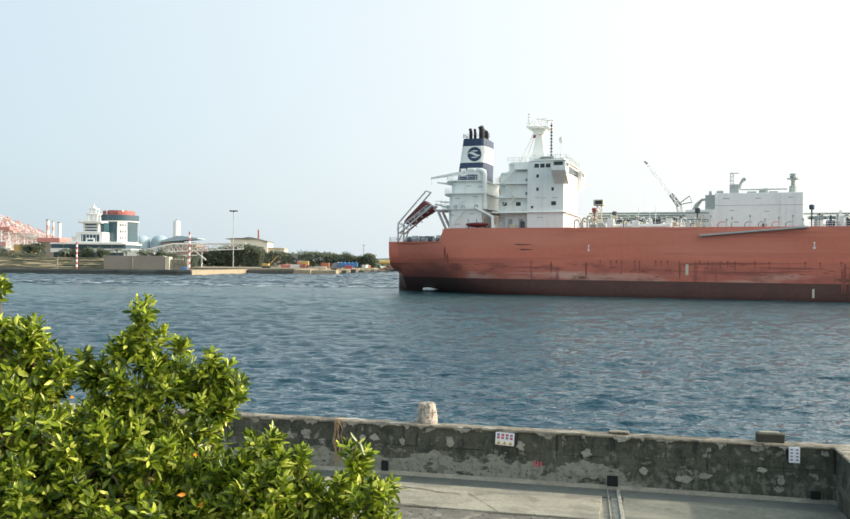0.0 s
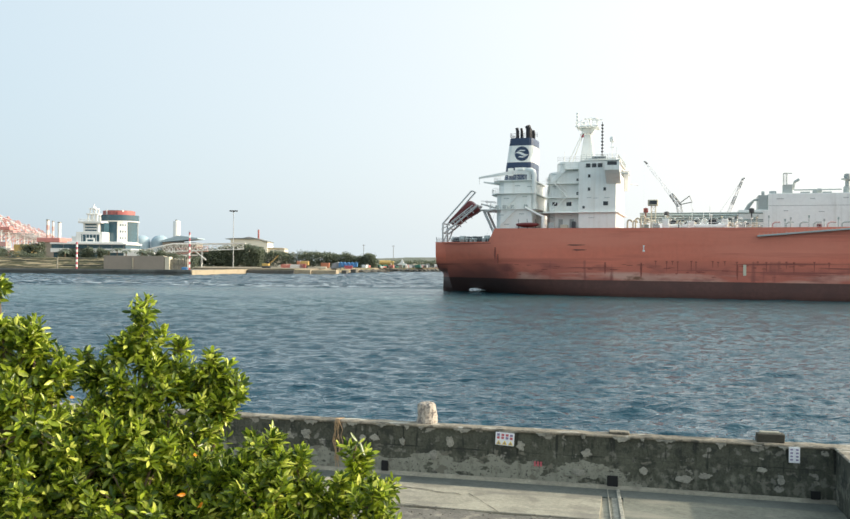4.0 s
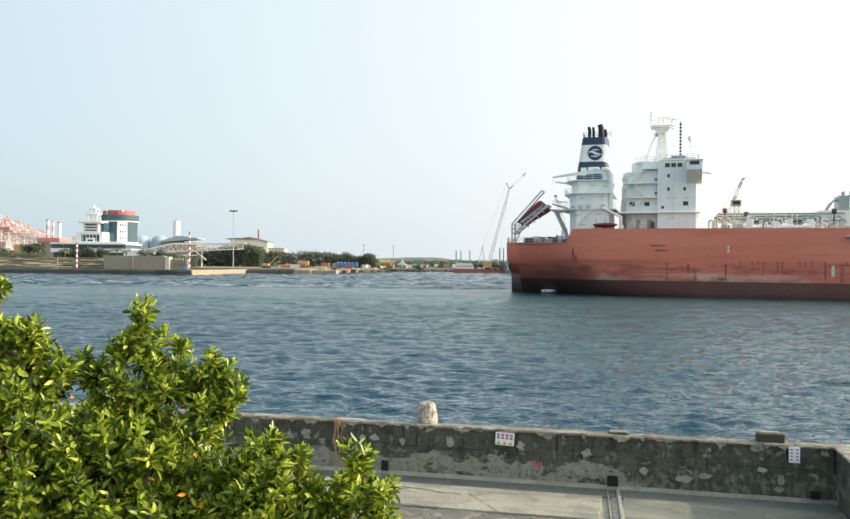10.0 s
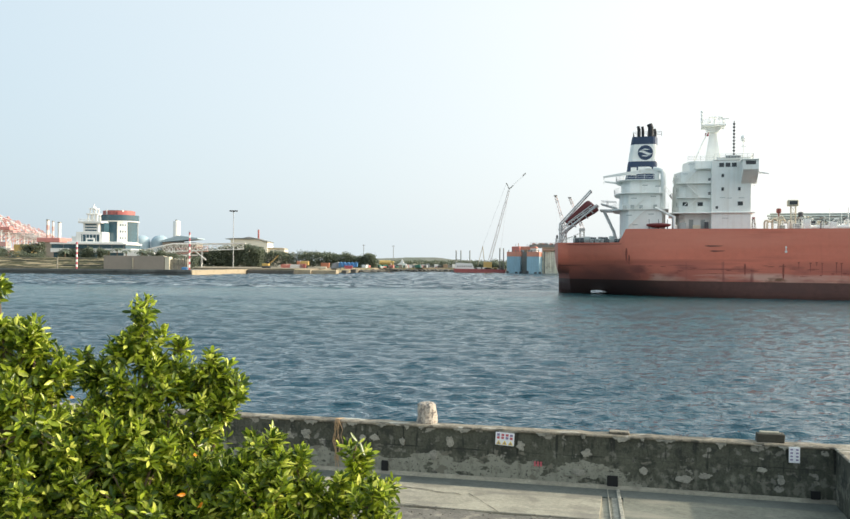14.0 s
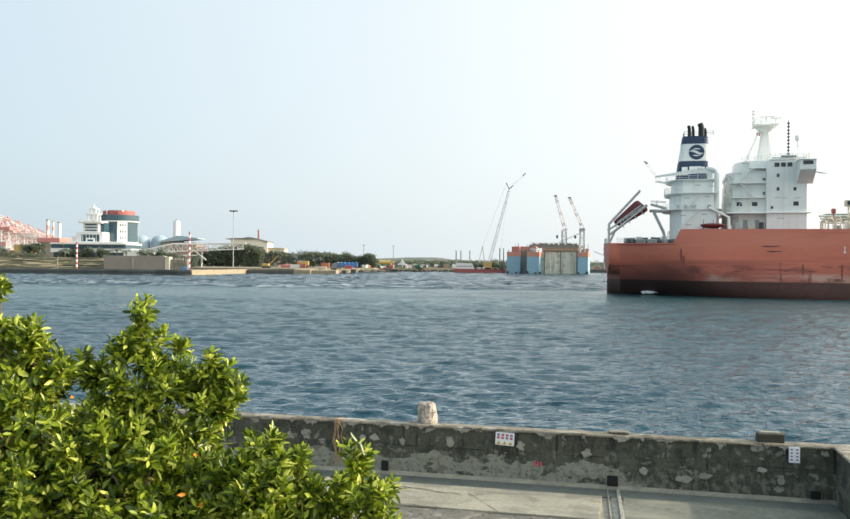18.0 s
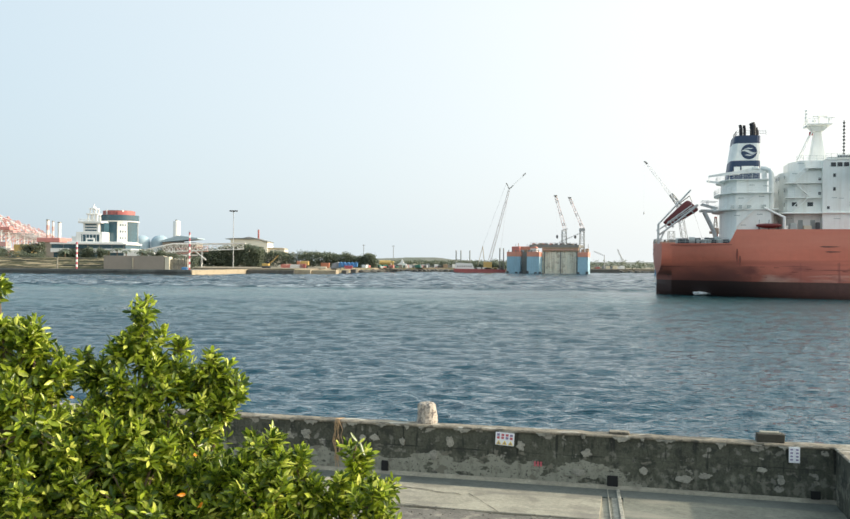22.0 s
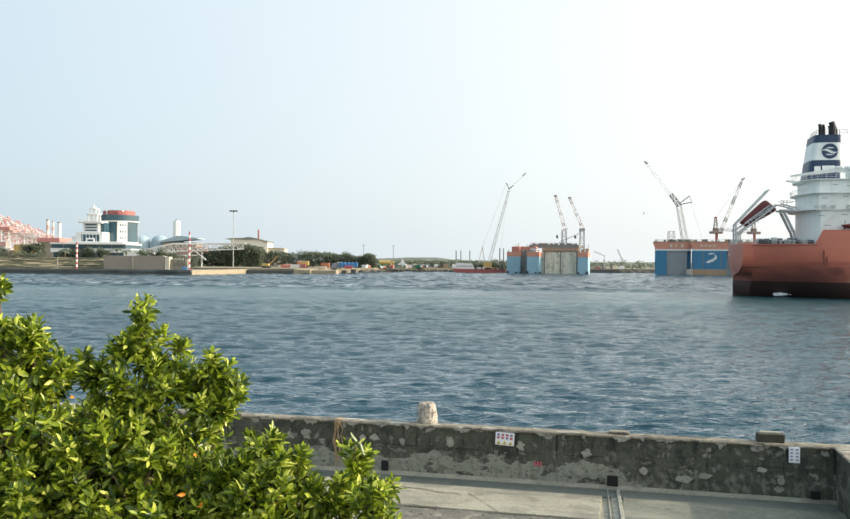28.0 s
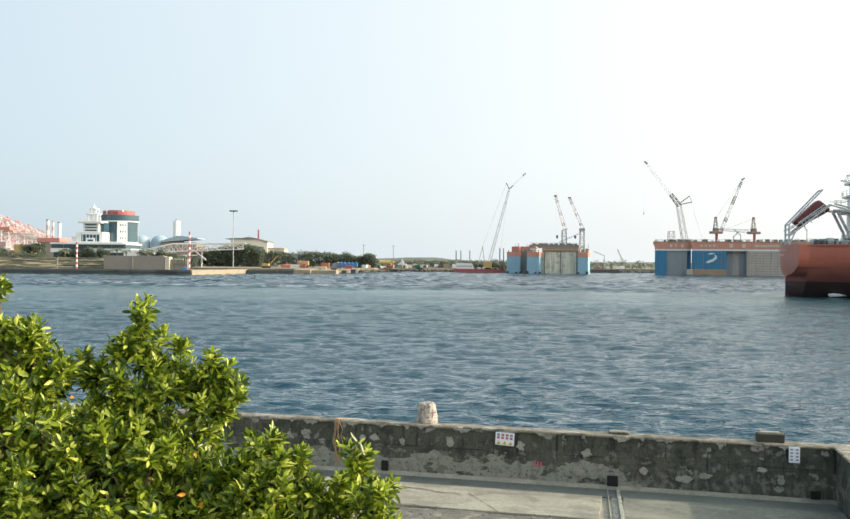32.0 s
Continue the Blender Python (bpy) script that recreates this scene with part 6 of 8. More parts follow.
def bm_new_ramp():
    """Ramp with side rails, cross bars and legs for the free-fall boat."""
    bm = bm_new()
    a, b = Vector((0.6, 0, 11.9)), Vector((7.7, 0, 17.6))
    for v in (-1.7, 1.7):
        o = Vector((0, v, 0))
        rod(bm, a + o, b + o, 0.2, seg=6)
        up = Vector((-0.55, 0, 0.9))
        rod(bm, a + o + up * 0.9, b + o + up * 0.2, 0.1, seg=5)
        rod(bm, (0.25, v, 13.9), (6.3, v, 20.6), 0.17, seg=6)
        for i in range(6):
            t = i / 5
            p = a.lerp(b, t) + o
            rod(bm, p, p + up * (1.1 - 0.9 * t), 0.07, seg=4)
        rod(bm, (0.3, v, 9.7), (0.3, v, 14.0), 0.19, seg=6)
        rod(bm, (0.3, v, 9.9), (1.6, v, 12.8), 0.14, seg=5)
        rod(bm, (10.8, v, 12.6), (9.0, v, 16.4), 0.28, seg=6)
        rod(bm, (8.4, v, 17.9), (11.5, v, 17.0), 0.16, seg=5)
        rod(bm, (8.2, v, 16.6), (12.8, v, 16.5), 0.22, seg=5)
        rod(bm, (11.6, v, 9.7), (10.8, v, 12.8), 0.28, seg=6)
        rod(bm, (9.6, v, 17.4), (9.6, v, 18.6), 0.06, seg=4)
        rod(bm, (8.4, v, 18.5), (11.4, v, 18.3), 0.06, seg=4)
    for i in range(7):
        p = a.lerp(b, i / 6)
        rod(bm, p + Vector((0, -1.7, 0)), p + Vector((0, 1.7, 0)), 0.12, seg=5)
    rod(bm, (6.3, -1.7, 20.6), (6.3, 1.7, 20.6), 0.15, seg=5)
    rod(bm, (0.3, -1.7, 13.9), (0.3, 1.7, 13.9), 0.15, seg=5)
    box(bm, 9.3, 13.2, -2.4, 2.4, 16.35, 16.5)
    return bm


tanker = build_ship()


# ---- far shore, west side: harbour office, bank, conveyor ----
def windows_row(parent, name, u0, u1, n, y, z0, z1, gap=0.3, mat="bld_glass"):
    w = (u1 - u0) / n
    for i in range(n):
        bm = bm_new()
        box(bm, u0 + w * (i + gap / 2), u0 + w * (i + 1 - gap / 2), y - 0.06, y + 0.1, z0, z1)
        part(name, bm, mat, parent)


def build_bank():
    b = thing("terraced_bank", "grassy terraced bank with dry earth steps behind the quay", "bank")
    b["kind"] = "structure"
    for k in range(5):
        bm = bm_new()
        n = 90
        prev = None
        z0, z1 = 1.75 + k * 0.9, 1.75 + (k + 1) * 0.9
        for i in range(n + 1):
            x = -330 + 204.5 * i / n
            o = 0.35 * noise.noise(Vector((x * 0.12, k, 0)))
            ring = [bm.verts.new(p) for p in ((x, 339 + k * 2.6 + o, z0), (x, 340 + k * 2.6 + o, z1 - 0.15 + 0.3 * o), (x, 341.7 + k * 2.6 + o, z1), (x, 356, z1), (x, 356, z0))]
            if prev:
                for a in range(4):
                    bm.faces.new((prev[a], ring[a], ring[a + 1], prev[a + 1]))
            prev = ring
        bmesh.ops.recalc_face_normals(bm, faces=bm.faces)
        part("terrace", bm, "bank", b)
    bm = bm_new()
    slab(bm, [(-330, 6.25), (-330, 1.7), (-108, 1.7), (-116, 5.2), (-122, 6.25)], "y", 356, 384)
    part("plateau", bm, "land", b)


build_bank()


def build_store_wall():
    w = thing("block_shed", "long low beige block building with a pale end", "building")
    bm = bm_new()
    box(bm, -125.2, -101.6, 338, 342, 1.75, 7.15, 0.06)
    part("wall", bm, "beige", w)
    bm = bm_new()
    box(bm, -101.4, -99.6, 338, 342, 1.75, 6.9, 0.06)
    part("end_wall", bm, "cream", w)
    bm = bm_new()
    box(bm, -114.2, -113.7, 337.6, 338.1, 1.75, 6.4, 0.04)
    part("downpipe", bm, "concrete", w)
    r = thing("rubble_wall", "low mottled stone wall by the quay corner", "wall")
    rr = random.Random(4)
    for i in range(26):
        x = -99.3 + (i % 13) * 0.5
        z = 1.75 + (i // 13) * 2.2
        bm = bm_new()
        box(bm, x, x + 0.48, 339 + rr.uniform(-0.2, 0.2), 341, z, z + 2.15 + rr.uniform(-0.4, 0.2) * (i // 13), 0.1)
        part("stone", bm, "concrete" if rr.random() < 0.6 else "beige", r)
    t = thing("blue_tarpaulin", "crumpled blue tarpaulin on the quay", "tarpaulin")
    part("sheet", box(bm_new(), -92.8, -90.6, 330.5, 332, 1.75, 3.0, 0.3), "blue", t)


build_store_wall()


def build_marker_post(x, y, z0, z1, r, bands):
    p = thing("marker_pole", "tall red and white banded navigation pole on the quay", "pole", "banded quay poles")
    for i in range(bands):
        a, b = z0 + (z1 - z0) * i / bands, z0 + (z1 - z0) * (i + 1) / bands
        bm = bm_new()
        rod(bm, (x, y, a), (x, y, b), r, seg=8)
        part("band", bm, "sign_red" if i % 2 == 0 else "white", p)
    if z1 > 14:
        bm = bm_new()
        rod(bm, (x, y, z1), (x, y, z1 + 0.8), 0.06)
        box(bm, x - 0.35, x + 0.35, y - 0.35, y + 0.35, z1 - 0.3, z1 + 0.15, 0.04)
        part("lamp_head", bm, "steel", p)


build_marker_post(-132.9, 331, 1.75, 12.2, 0.36, 11)
build_marker_post(-89.9, 331, 1.75, 16.4, 0.32, 13)
p = thing("quay_post", "short pale concrete post on the quay", "post")
part("post", rod(bm_new(), (-141.1, 333, 1.75), (-141.1, 333, 6.3), 0.28, seg=8), "concrete", p)


def build_office():
    """White harbour office shaped like a ship, on a long podium."""
    o = thing("harbour_office", "white stepped harbour office with dark glazing on a long podium", "building")
    y = 430
    bm = bm_new()
    box(bm, -186, -148.2, y, y + 24, 12.9, 13.7, 0.1)
    box(bm, -178, -150, y + 1, y + 24, 13.7, 14.4, 0.1)
    part("podium_roof", bm, "white", o)
    bm = bm_new()
    box(bm, -186, -149, y + 1.5, y + 24, 10.9, 12.9)
    part("glazed_storey", bm, "bld_glass", o)
    for i in range(7):
        bm = bm_new()
        box(bm, -186 + i * 6.0, -185.8 + i * 6.0, y + 1.3, y + 1.5, 10.9, 12.9)
        part("mullion", bm, "roof_grey", o)
    bm = bm_new()
    box(bm, -186, -177, y + 0.5, y + 24, 8.9, 10.9, 0.1)
    box(bm, -169, -146, y + 1, y + 24, 8.9, 10.9, 0.1)
    part("parapet_storey", bm, "white", o)
    bm = bm_new()
    box(bm, -185, -148, y + 2, y + 24, 1.4, 8.9)
    part("base_storey", bm, "bld_glass", o)
    # stepped tower
    bm = bm_new()
    box(bm, -174.4, -161.2, y + 3, y + 15, 13.9, 19.2, 0.1)
    part("tower_block", bm, "white", o)
    for x0, x1, z0, z1 in ((-171.6, -162.4, 14.4, 17.9),):
        bm = bm_new()
        box(bm, x0, x1, y + 2.9, y + 3.05, z0, z1)
        g = part("tower_glazing", bm, "bld_glass", o)
        for i in range(6):
            bm = bm_new()
            box(bm, x0 + 0.5 + i * 1.7, x0 + 0.75 + i * 1.7, y + 2.8, y + 2.95, z0, z1)
            part("mullion", bm, "white", g)
        bm = bm_new()
        box(bm, -169.2, -164.8, y + 2.5, y + 3.0, 14.0, 16.2, 0.1)
        part("entrance_block", bm, "white", g)
        bm = bm_new()
        box(bm, -168.4, -165.6, y + 2.4, y + 2.52, 14.5, 15.4)
        part("entrance_glass", bm, "bld_glass", g)
    bm = bm_new()
    box(bm, -171.2, -163.4, y + 4, y + 14, 19.2, 23.6, 0.1)
    part("tower_block", bm, "white", o)
    for z in (19.8, 21.2, 22.6):
        bm = bm_new()
        box(bm, -170.2, -164.4, y + 3.9, y + 4.05, z - 0.1, z + 0.6)
        part("window_strip", bm, "bld_glass", o)
    bm = bm_new()
    box(bm, -173.2, -161.6, y + 2.5, y + 15, 23.6, 24.7, 0.15)
    part("crown_slab", bm, "white", o)
    bm = bm_new()
    for x in (-169.6, -167.3, -165.2):
        for yy in (6.0, 10.0):
            box(bm, x - 0.35, x + 0.35, y + yy, y + yy + 0.7, 24.7, 28.0, 0.05)
            if x != -167.3:
                box(bm, x * 0.6 - 66.9 - 0.25, x * 0.6 - 66.9 + 0.25, y + yy + 0.3, y + yy + 0.8, 28.6, 30.8, 0.05)
    box(bm, -170.4, -164.4, y + 5.5, y + 11, 28.0, 28.6, 0.1)
    box(bm, -169.2, -165.6, y + 6.0, y + 11, 30.8, 31.3, 0.1)
    part("lantern_stage", bm, "white", o)
    bm = bm_new()
    lathe(bm, [(1.2, 31.3), (0.9, 32.0), (0.3, 32.4), (0.12, 33.6)], 12, -167.4, y + 8)
    part("lantern_cap", bm, "white", o)
    bm = bm_new()
    rail(bm, [(-173, y + 2.8, 24.7), (-161.8, y + 2.8, 24.7)], 1.0, 1.4, 0.08)
    part("roof_rail", bm, "white", o)
    bm = bm_new()
    box(bm, -163.2, -161.3, y + 6, y + 14, 13.9, 24.0, 0.1)
    part("dark_stair_core", bm, "bld_glass", o)
    # lower wing beside
    bm = bm_new()
    box(bm, -177, -174, y + 4, y + 12, 13.9, 17.0, 0.1)
    part("side_wing", bm, "white", o)

    t = thing("round_tower", "round office tower with white walls, blue-green glazing and coral crown", "building")
    cx, cy, R = -159.6, 452, 9.6

    def wedge(a0, a1, r0, r1, z0, z1):
        bm = bm_new()
        n = max(2, int((a1 - a0) / 6))
        pts = [(cx + r1 * math.cos(radians(a)), cy + r1 * math.sin(radians(a))) for a in [a0 + (a1 - a0) * i / n for i in range(n + 1)]]
        pin = [(cx + r0 * math.cos(radians(a)), cy + r0 * math.sin(radians(a))) for a in [a1 + (a0 - a1) * i / n for i in range(n + 1)]]
        return prism(bm, pts + pin, z0, z1)

    part("core", wedge(0, 359.9, 0.5, R - 0.25, 1.4, 26.5), "bld_glass", t, "blue-green curtain glazing")
    for a0, a1 in ((214, 243), (284, 314), (20, 60), (110, 150)):
        part("wall_panel", wedge(a0, a1, R - 0.3, R, 12, 25.8), "white", t)
    for z in (16, 19.3, 22.6):
        for a in (222, 229, 236, 292, 299, 306):
            part("window", wedge(a, a + 3.4, R - 0.1, R + 0.05, z, z + 1.1), "bld_glass", t)
    part("ring_band", wedge(0, 359.9, 0.5, R + 0.5, 24.9, 25.4), "white", t)
    part("glass_crown", wedge(0, 359.9, 0.5, R + 0.35, 25.42, 28.4), "bld_glass", t)
    part("coral_crown", wedge(0, 359.9, 0.5, R - 1.7, 28.45, 30.6), "tower_red", t, "coral red top storey")
    part("coral_fin", wedge(285, 345, R - 3.0, R - 0.1, 28.45, 30.0), "tower_red", t)
    for a in (238, 300):
        part("crown_pier", wedge(a, a + 5, R - 1.75, R - 1.5, 28.45, 31.0), "white", t)
    part("crown_cap", wedge(0, 359.9, 0.5, R - 2.6, 30.62, 30.9), "roof_grey", t)
    for a in (205, 225, 262, 275, 318, 335):
        part("crown_mullion", wedge(a, a + 2, R - 1.72, R - 1.55, 28.45, 30.55), "crane_red", t)
    # low white annex in front
    a = thing("annex_hall", "low white annex with a curved roof among trees", "building")
    bm = bm_new()
    slab(bm, [(-139, 1.0), (-139, 9.2), (-134, 10.2), (-128, 9.2), (-122, 6.8), (-122, 1.0)], "y", 400, 410)
    part("hall", bm, "white", a)


build_office()


def build_west_far():
    # container cranes and stacks far behind
    # container cranes in a row that runs away from the water, booms raised
    for i in range(16):
        y = 820 + i * 40
        u = -0.494 + i * 0.0051
        top = 6 + y * (0.0600 - i * 0.0022 - 0.004 * (i % 2))
        x, H, k = u * y, 1.4 + (top - 1.4) * 0.56, (top - 1.4) / 46
        c = thing("container_crane", "haze-paled red and white container crane far off", "crane", "container cranes")
        for j in range(5):
            t0, t1 = j / 5, (j + 1) / 5
            p0, p1 = Vector((x - 2, y, H)), Vector((x - 17 * k, y, top))
            part("boom", truss(bm_new(), p0.lerp(p1, t0), p0.lerp(p1, t1), 2.2 * k, 2.0 * k, 2, 0.30, (0, 1, 0)), "crane_faded" if j % 2 == 0 else "crane_white", c)
        part("girder", truss(bm_new(), (x - 12, y, H), (x + 30 * k, y, H - 2.0), 2.4, 2.4, 9, 0.26, (0, 1, 0)), "crane_white", c)
        bm = bm_new()
        for dx in (-8, 9):
            for dy in (-7, 7):
                rod(bm, (x + dx, y + dy, 1.4), (x + dx * 0.85, y + dy, H), 0.36, seg=4)
            rod(bm, (x + dx, y - 7, H * 0.45), (x + dx, y + 7, H * 0.45), 0.7, seg=4)
        rod(bm, (x - 8, y - 7, H * 0.45), (x + 9, y - 7, H), 0.5, seg=4)
        rod(bm, (x - 8, y - 7, H * 0.45), (x + 9, y - 7, H * 0.45), 0.7, seg=4)
        part("portal_frame", bm, "crane_white" if i % 2 == 0 else "far_red", c)
        bm = bm_new()
        rod(bm, (x - 4, y, H), (x + 2, y, H + 13 * k), 0.6, seg=4)
        rod(bm, (x + 9, y, H), (x + 2, y, H + 13 * k), 0.5, seg=4)
        rod(bm, (x + 2, y, H + 13 * k), (x - 13 * k, y, H + (top - H) * 0.75), 0.25, seg=3)
        rod(bm, (x + 2, y, H + 13 * k), (x + 28 * k, y, H - 1), 0.25, seg=3)
        part("apex_frame", bm, "far_red" if i % 3 else "crane_white", c)
        part("machinery_house", box(bm_new(), x + 2, x + 14, y - 4, y + 4, H + 0.5, H + 3.6, 0.3), "crane_faded", c)
        part("cab", box(bm_new(), x - 8, x - 4, y - 2, y + 2, H - 5.0, H - 2.8, 0.2), "far_red", c)
    for x, z1, r, y in ((-343.9, 40.1, 1.3, 790), (-340.8, 39.0, 0.9, 794), (-331.6, 37.8, 1.45, 786)):
        s = thing("factory_stack", "slim banded factory chimney", "chimney", "chimneys")
        for k in range(6):
            za, zb = 14 + (z1 - 14) * k / 6, 14 + (z1 - 14) * (k + 1) / 6
            part("shaft_band", rod(bm_new(), (x, y, 1.4 if k == 0 else za), (x, y, zb), r, seg=12), "white" if x > -335 else ("far_red" if k % 2 == 0 else "crane_white"), s)
        part("rim", rod(bm_new(), (x, y, z1), (x, y, z1 + 0.9), r * 1.12, seg=12), "roof_grey", s)
    rr = random.Random(12)
    mats = ["far_red", "crane_faded", "crane_faded", "far_red", "tower_red", "crane_white", "orange", "dock_grey"]
    row = thing("container_stack", "stacked shipping containers in faded reds and whites", "containers")
    for i in range(110):
        x = -290 + (i % 11) * 6.3
        z = 1.6 + (i // 11 % 5) * 2.6
        yy = 470 + (i // 55) * 3
        if i % 11 == 10 or (i // 11) % 5 > 2.2 + rr.random() * 3:
            continue
        bm = bm_new()
        box(bm, x, x + 6.1, yy, yy + 2.5, z, z + 2.55, 0.05)
        part("container", bm, rr.choice(mats), row)
    w = thing("red_warehouse", "long warehouse with a faded red roof", "building")
    part("roof", box(bm_new(), -233, -219, 520, 545, 15.4, 18.2, 0.3), "crane_faded", w)
    part("wall", box(bm_new(), -232.5, -219.5, 521, 544, 1.4, 15.4), "beige", w)
    w = thing("tan_shed", "tan shed near the container yard", "building")
    part("wall", box(bm_new(), -223, -214.5, 470, 480, 1.4, 13.2, 0.1), "yellow", w)
    # domes, white silo, conveyor, hall with chimney
    for x, r in ((-207, 6.0), (-196, 5.8), (-183.5, 6.0), (-172, 5.4)):
        d = thing("storage_dome", "faded teal storage dome", "silo", "domes")
        bm = bm_new()
        lathe(bm, [(r, 1.4), (r, 17.5)] + [(r * math.cos(a), 17.5 + r * 0.82 * math.sin(a)) for a in [math.pi / 2 * k / 6 for k in range(1, 6)]] + [(0.3, 17.5 + r * 0.82)], 20, x, 600)
        smooth(part("shell", bm, "teal", d), 30)
    s = thing("white_silo", "tall white round silo", "silo")
    smooth(part("shell", lathe(bm_new(), [(2.6, 1.4), (2.6, 34.0), (2.3, 34.6), (0.6, 34.9)], 20, -186.3, 650), "white", s), 40)
    part("top_hut", box(bm_new(), -187.2, -185.8, 649, 651, 34.6, 35.6, 0.1), "roof_grey", s)
    h = thing("blue_roof_shed", "shed with a low blue-grey roof", "building")
    part("roof", slab(bm_new(), [(-180, 17.5), (-155, 19.8), (-155, 20.6), (-168, 22.2), (-180, 18.5)], "y", 590, 610), "teal", h)
    part("wall", box(bm_new(), -179, -156, 591, 609, 1.4, 17.5), "beige", h)

    c = thing("conveyor_bridge", "white steel lattice conveyor gallery climbing over the yard", "conveyor")
    y = 420
    bm = bm_new()
    truss(bm, (-140, y, 7.9), (-122, y, 11.6), 2.4, 3.4, 9, 0.20)
    part("ramp_truss", bm, "white", c)
    bm = bm_new()
    truss(bm, (-122, y, 11.5), (-88, y, 12.4), 3.6, 2.4, 14, 0.20)
    part("gallery_truss", bm, "white", c)
    bm = bm_new()
    slab(bm, [(-141, 9.4), (-122, 13.7), (-87, 14.2), (-87, 13.8), (-122, 13.3), (-141, 9.0)], "y", y - 1.6, y + 1.6)
    part("roof_sheet", bm, "crane_white", c)
    bm = bm_new()
    for x0, x1, z0, z1 in ((-124, -118, 10.2, 5.5), (-118, -112, 5.5, 10.4), (-112, -106, 10.4, 5.8), (-128, -116, 5.4, 5.6), (-120, -110, 7.8, 8.0)):
        rod(bm, (x0, y, z0), (x1, y, z1), 0.35, seg=4)
    part("trestle", bm, "white", c)
    bm = bm_new()
    truss(bm, (-121, y + 3, 9.8), (-106, y + 3, 11.2), 2.6, 2.2, 6, 0.16)
    part("transfer_frame", bm, "far_red", c)
    for x in (-130, -121, -108):
        bm = bm_new()
        rod(bm, (x, y - 1, 1.4), (x, y - 1, 10), 0.16, seg=5)
        rod(bm, (x, y + 1, 1.4), (x, y + 1, 10), 0.16, seg=5)
        part("leg", bm, "white", c)
    m = thing("light_mast", "tall slim floodlight mast with a ring of lamps", "lamp")
    part("pole", rod(bm_new(), (-95.1, 430, 1.4), (-95.1, 430, 30.2), 0.22, 0.16, seg=8), "steel", m)
    bm = bm_new()
    lathe(bm, [(0.3, 29.9), (1.2, 30.0), (1.25, 30.3), (0.3, 30.5)], 12, -95.1, 430)
    part("ring", bm, "dark_steel", m)
    for i in range(8):
        bm = bm_new()
        a = i * math.tau / 8
        x, yy = -95.1 + 1.7 * math.cos(a), 430 + 1.7 * math.sin(a)
        box(bm, x - 0.35, x + 0.35, yy - 0.3, yy + 0.3, 29.9, 30.45, 0.05)
        part("lamp", bm, "dark_steel", m)
    h = thing("cream_hall", "cream-walled hall with a grey hipped roof", "building", at=pose(-3.4, 0, -0.6))
    part("wall", box(bm_new(), -129, -104, 590, 612, 1.4, 18.9), "hall_cream", h)
    part("gable", slab(bm_new(), [(-129, 18.9), (-104, 18.9), (-110.5, 20.6), (-129, 20.6)], "y", 590, 612), "hall_cream", h)
    bm = bm_new()
    slab(bm, [(-132.5, 20.62), (-110.3, 20.62), (-103.2, 18.8), (-103.2, 19.1), (-110.2, 20.95), (-132.5, 20.95)], "y", 589, 613)
    part("eaves", bm, "roof_grey", h)
    bm = bm_new()
    slab(bm, [(-132, 20.96), (-127, 21.5), (-121, 21.6), (-117, 22.3), (-112, 21.4), (-110.2, 20.96)], "y", 591, 611)
    part("roof", bm, "roof_grey", h)
    for i in range(3):
        part("window", box(bm_new(), -125 + i * 5.5, -122.5 + i * 5.5, 589.8, 590.2, 15.2, 16.4), "roof_grey", h)
    part("low_wing", box(bm_new(), -104, -92.5, 592, 606, 1.4, 14.2, 0.1), "hall_cream", h)
    part("low_wing_roof", slab(bm_new(), [(-104, 14.2), (-92, 14.2), (-94, 15.0), (-104, 15.2)], "y", 591.5, 606.5), "crane_tan", h)
    s = thing("brick_chimney", "slim red-brown chimney behind the hall", "chimney")
    part("shaft", rod(bm_new(), (-118.2, 615, 1.4), (-118.2, 615, 27.6), 0.8, 0.6, seg=10), "crane_dark_red", s)


build_west_far()


def digger(x, y, z):
    d = thing("excavator", "yellow tracked excavator with its arm raised", "excavator", at=pose(x, y, z))
    part("track", box(bm_new(), -2.0, 2.0, -1.4, -0.7, 0, 0.9, 0.25), "dark_steel", d)
    part("track", box(bm_new(), -2.0, 2.0, 0.7, 1.4, 0, 0.9, 0.25), "dark_steel", d)
    part("body", box(bm_new(), -1.9, 1.3, -1.3, 1.3, 0.95, 2.1, 0.15), "yellow", d)
    part("cab", box(bm_new(), 0.0, 1.3, -1.2, -0.1, 2.1, 3.2, 0.1), "glass_dark", d)
    bm = bm_new()
    rod(bm, (1.0, 0.4, 1.8), (3.6, 0.4, 3.9), 0.2, 0.16, seg=5)
    rod(bm, (3.6, 0.4, 3.9), (5.4, 0.4, 5.9), 0.15, 0.12, seg=5)
    part("arm", bm, "yellow", d)


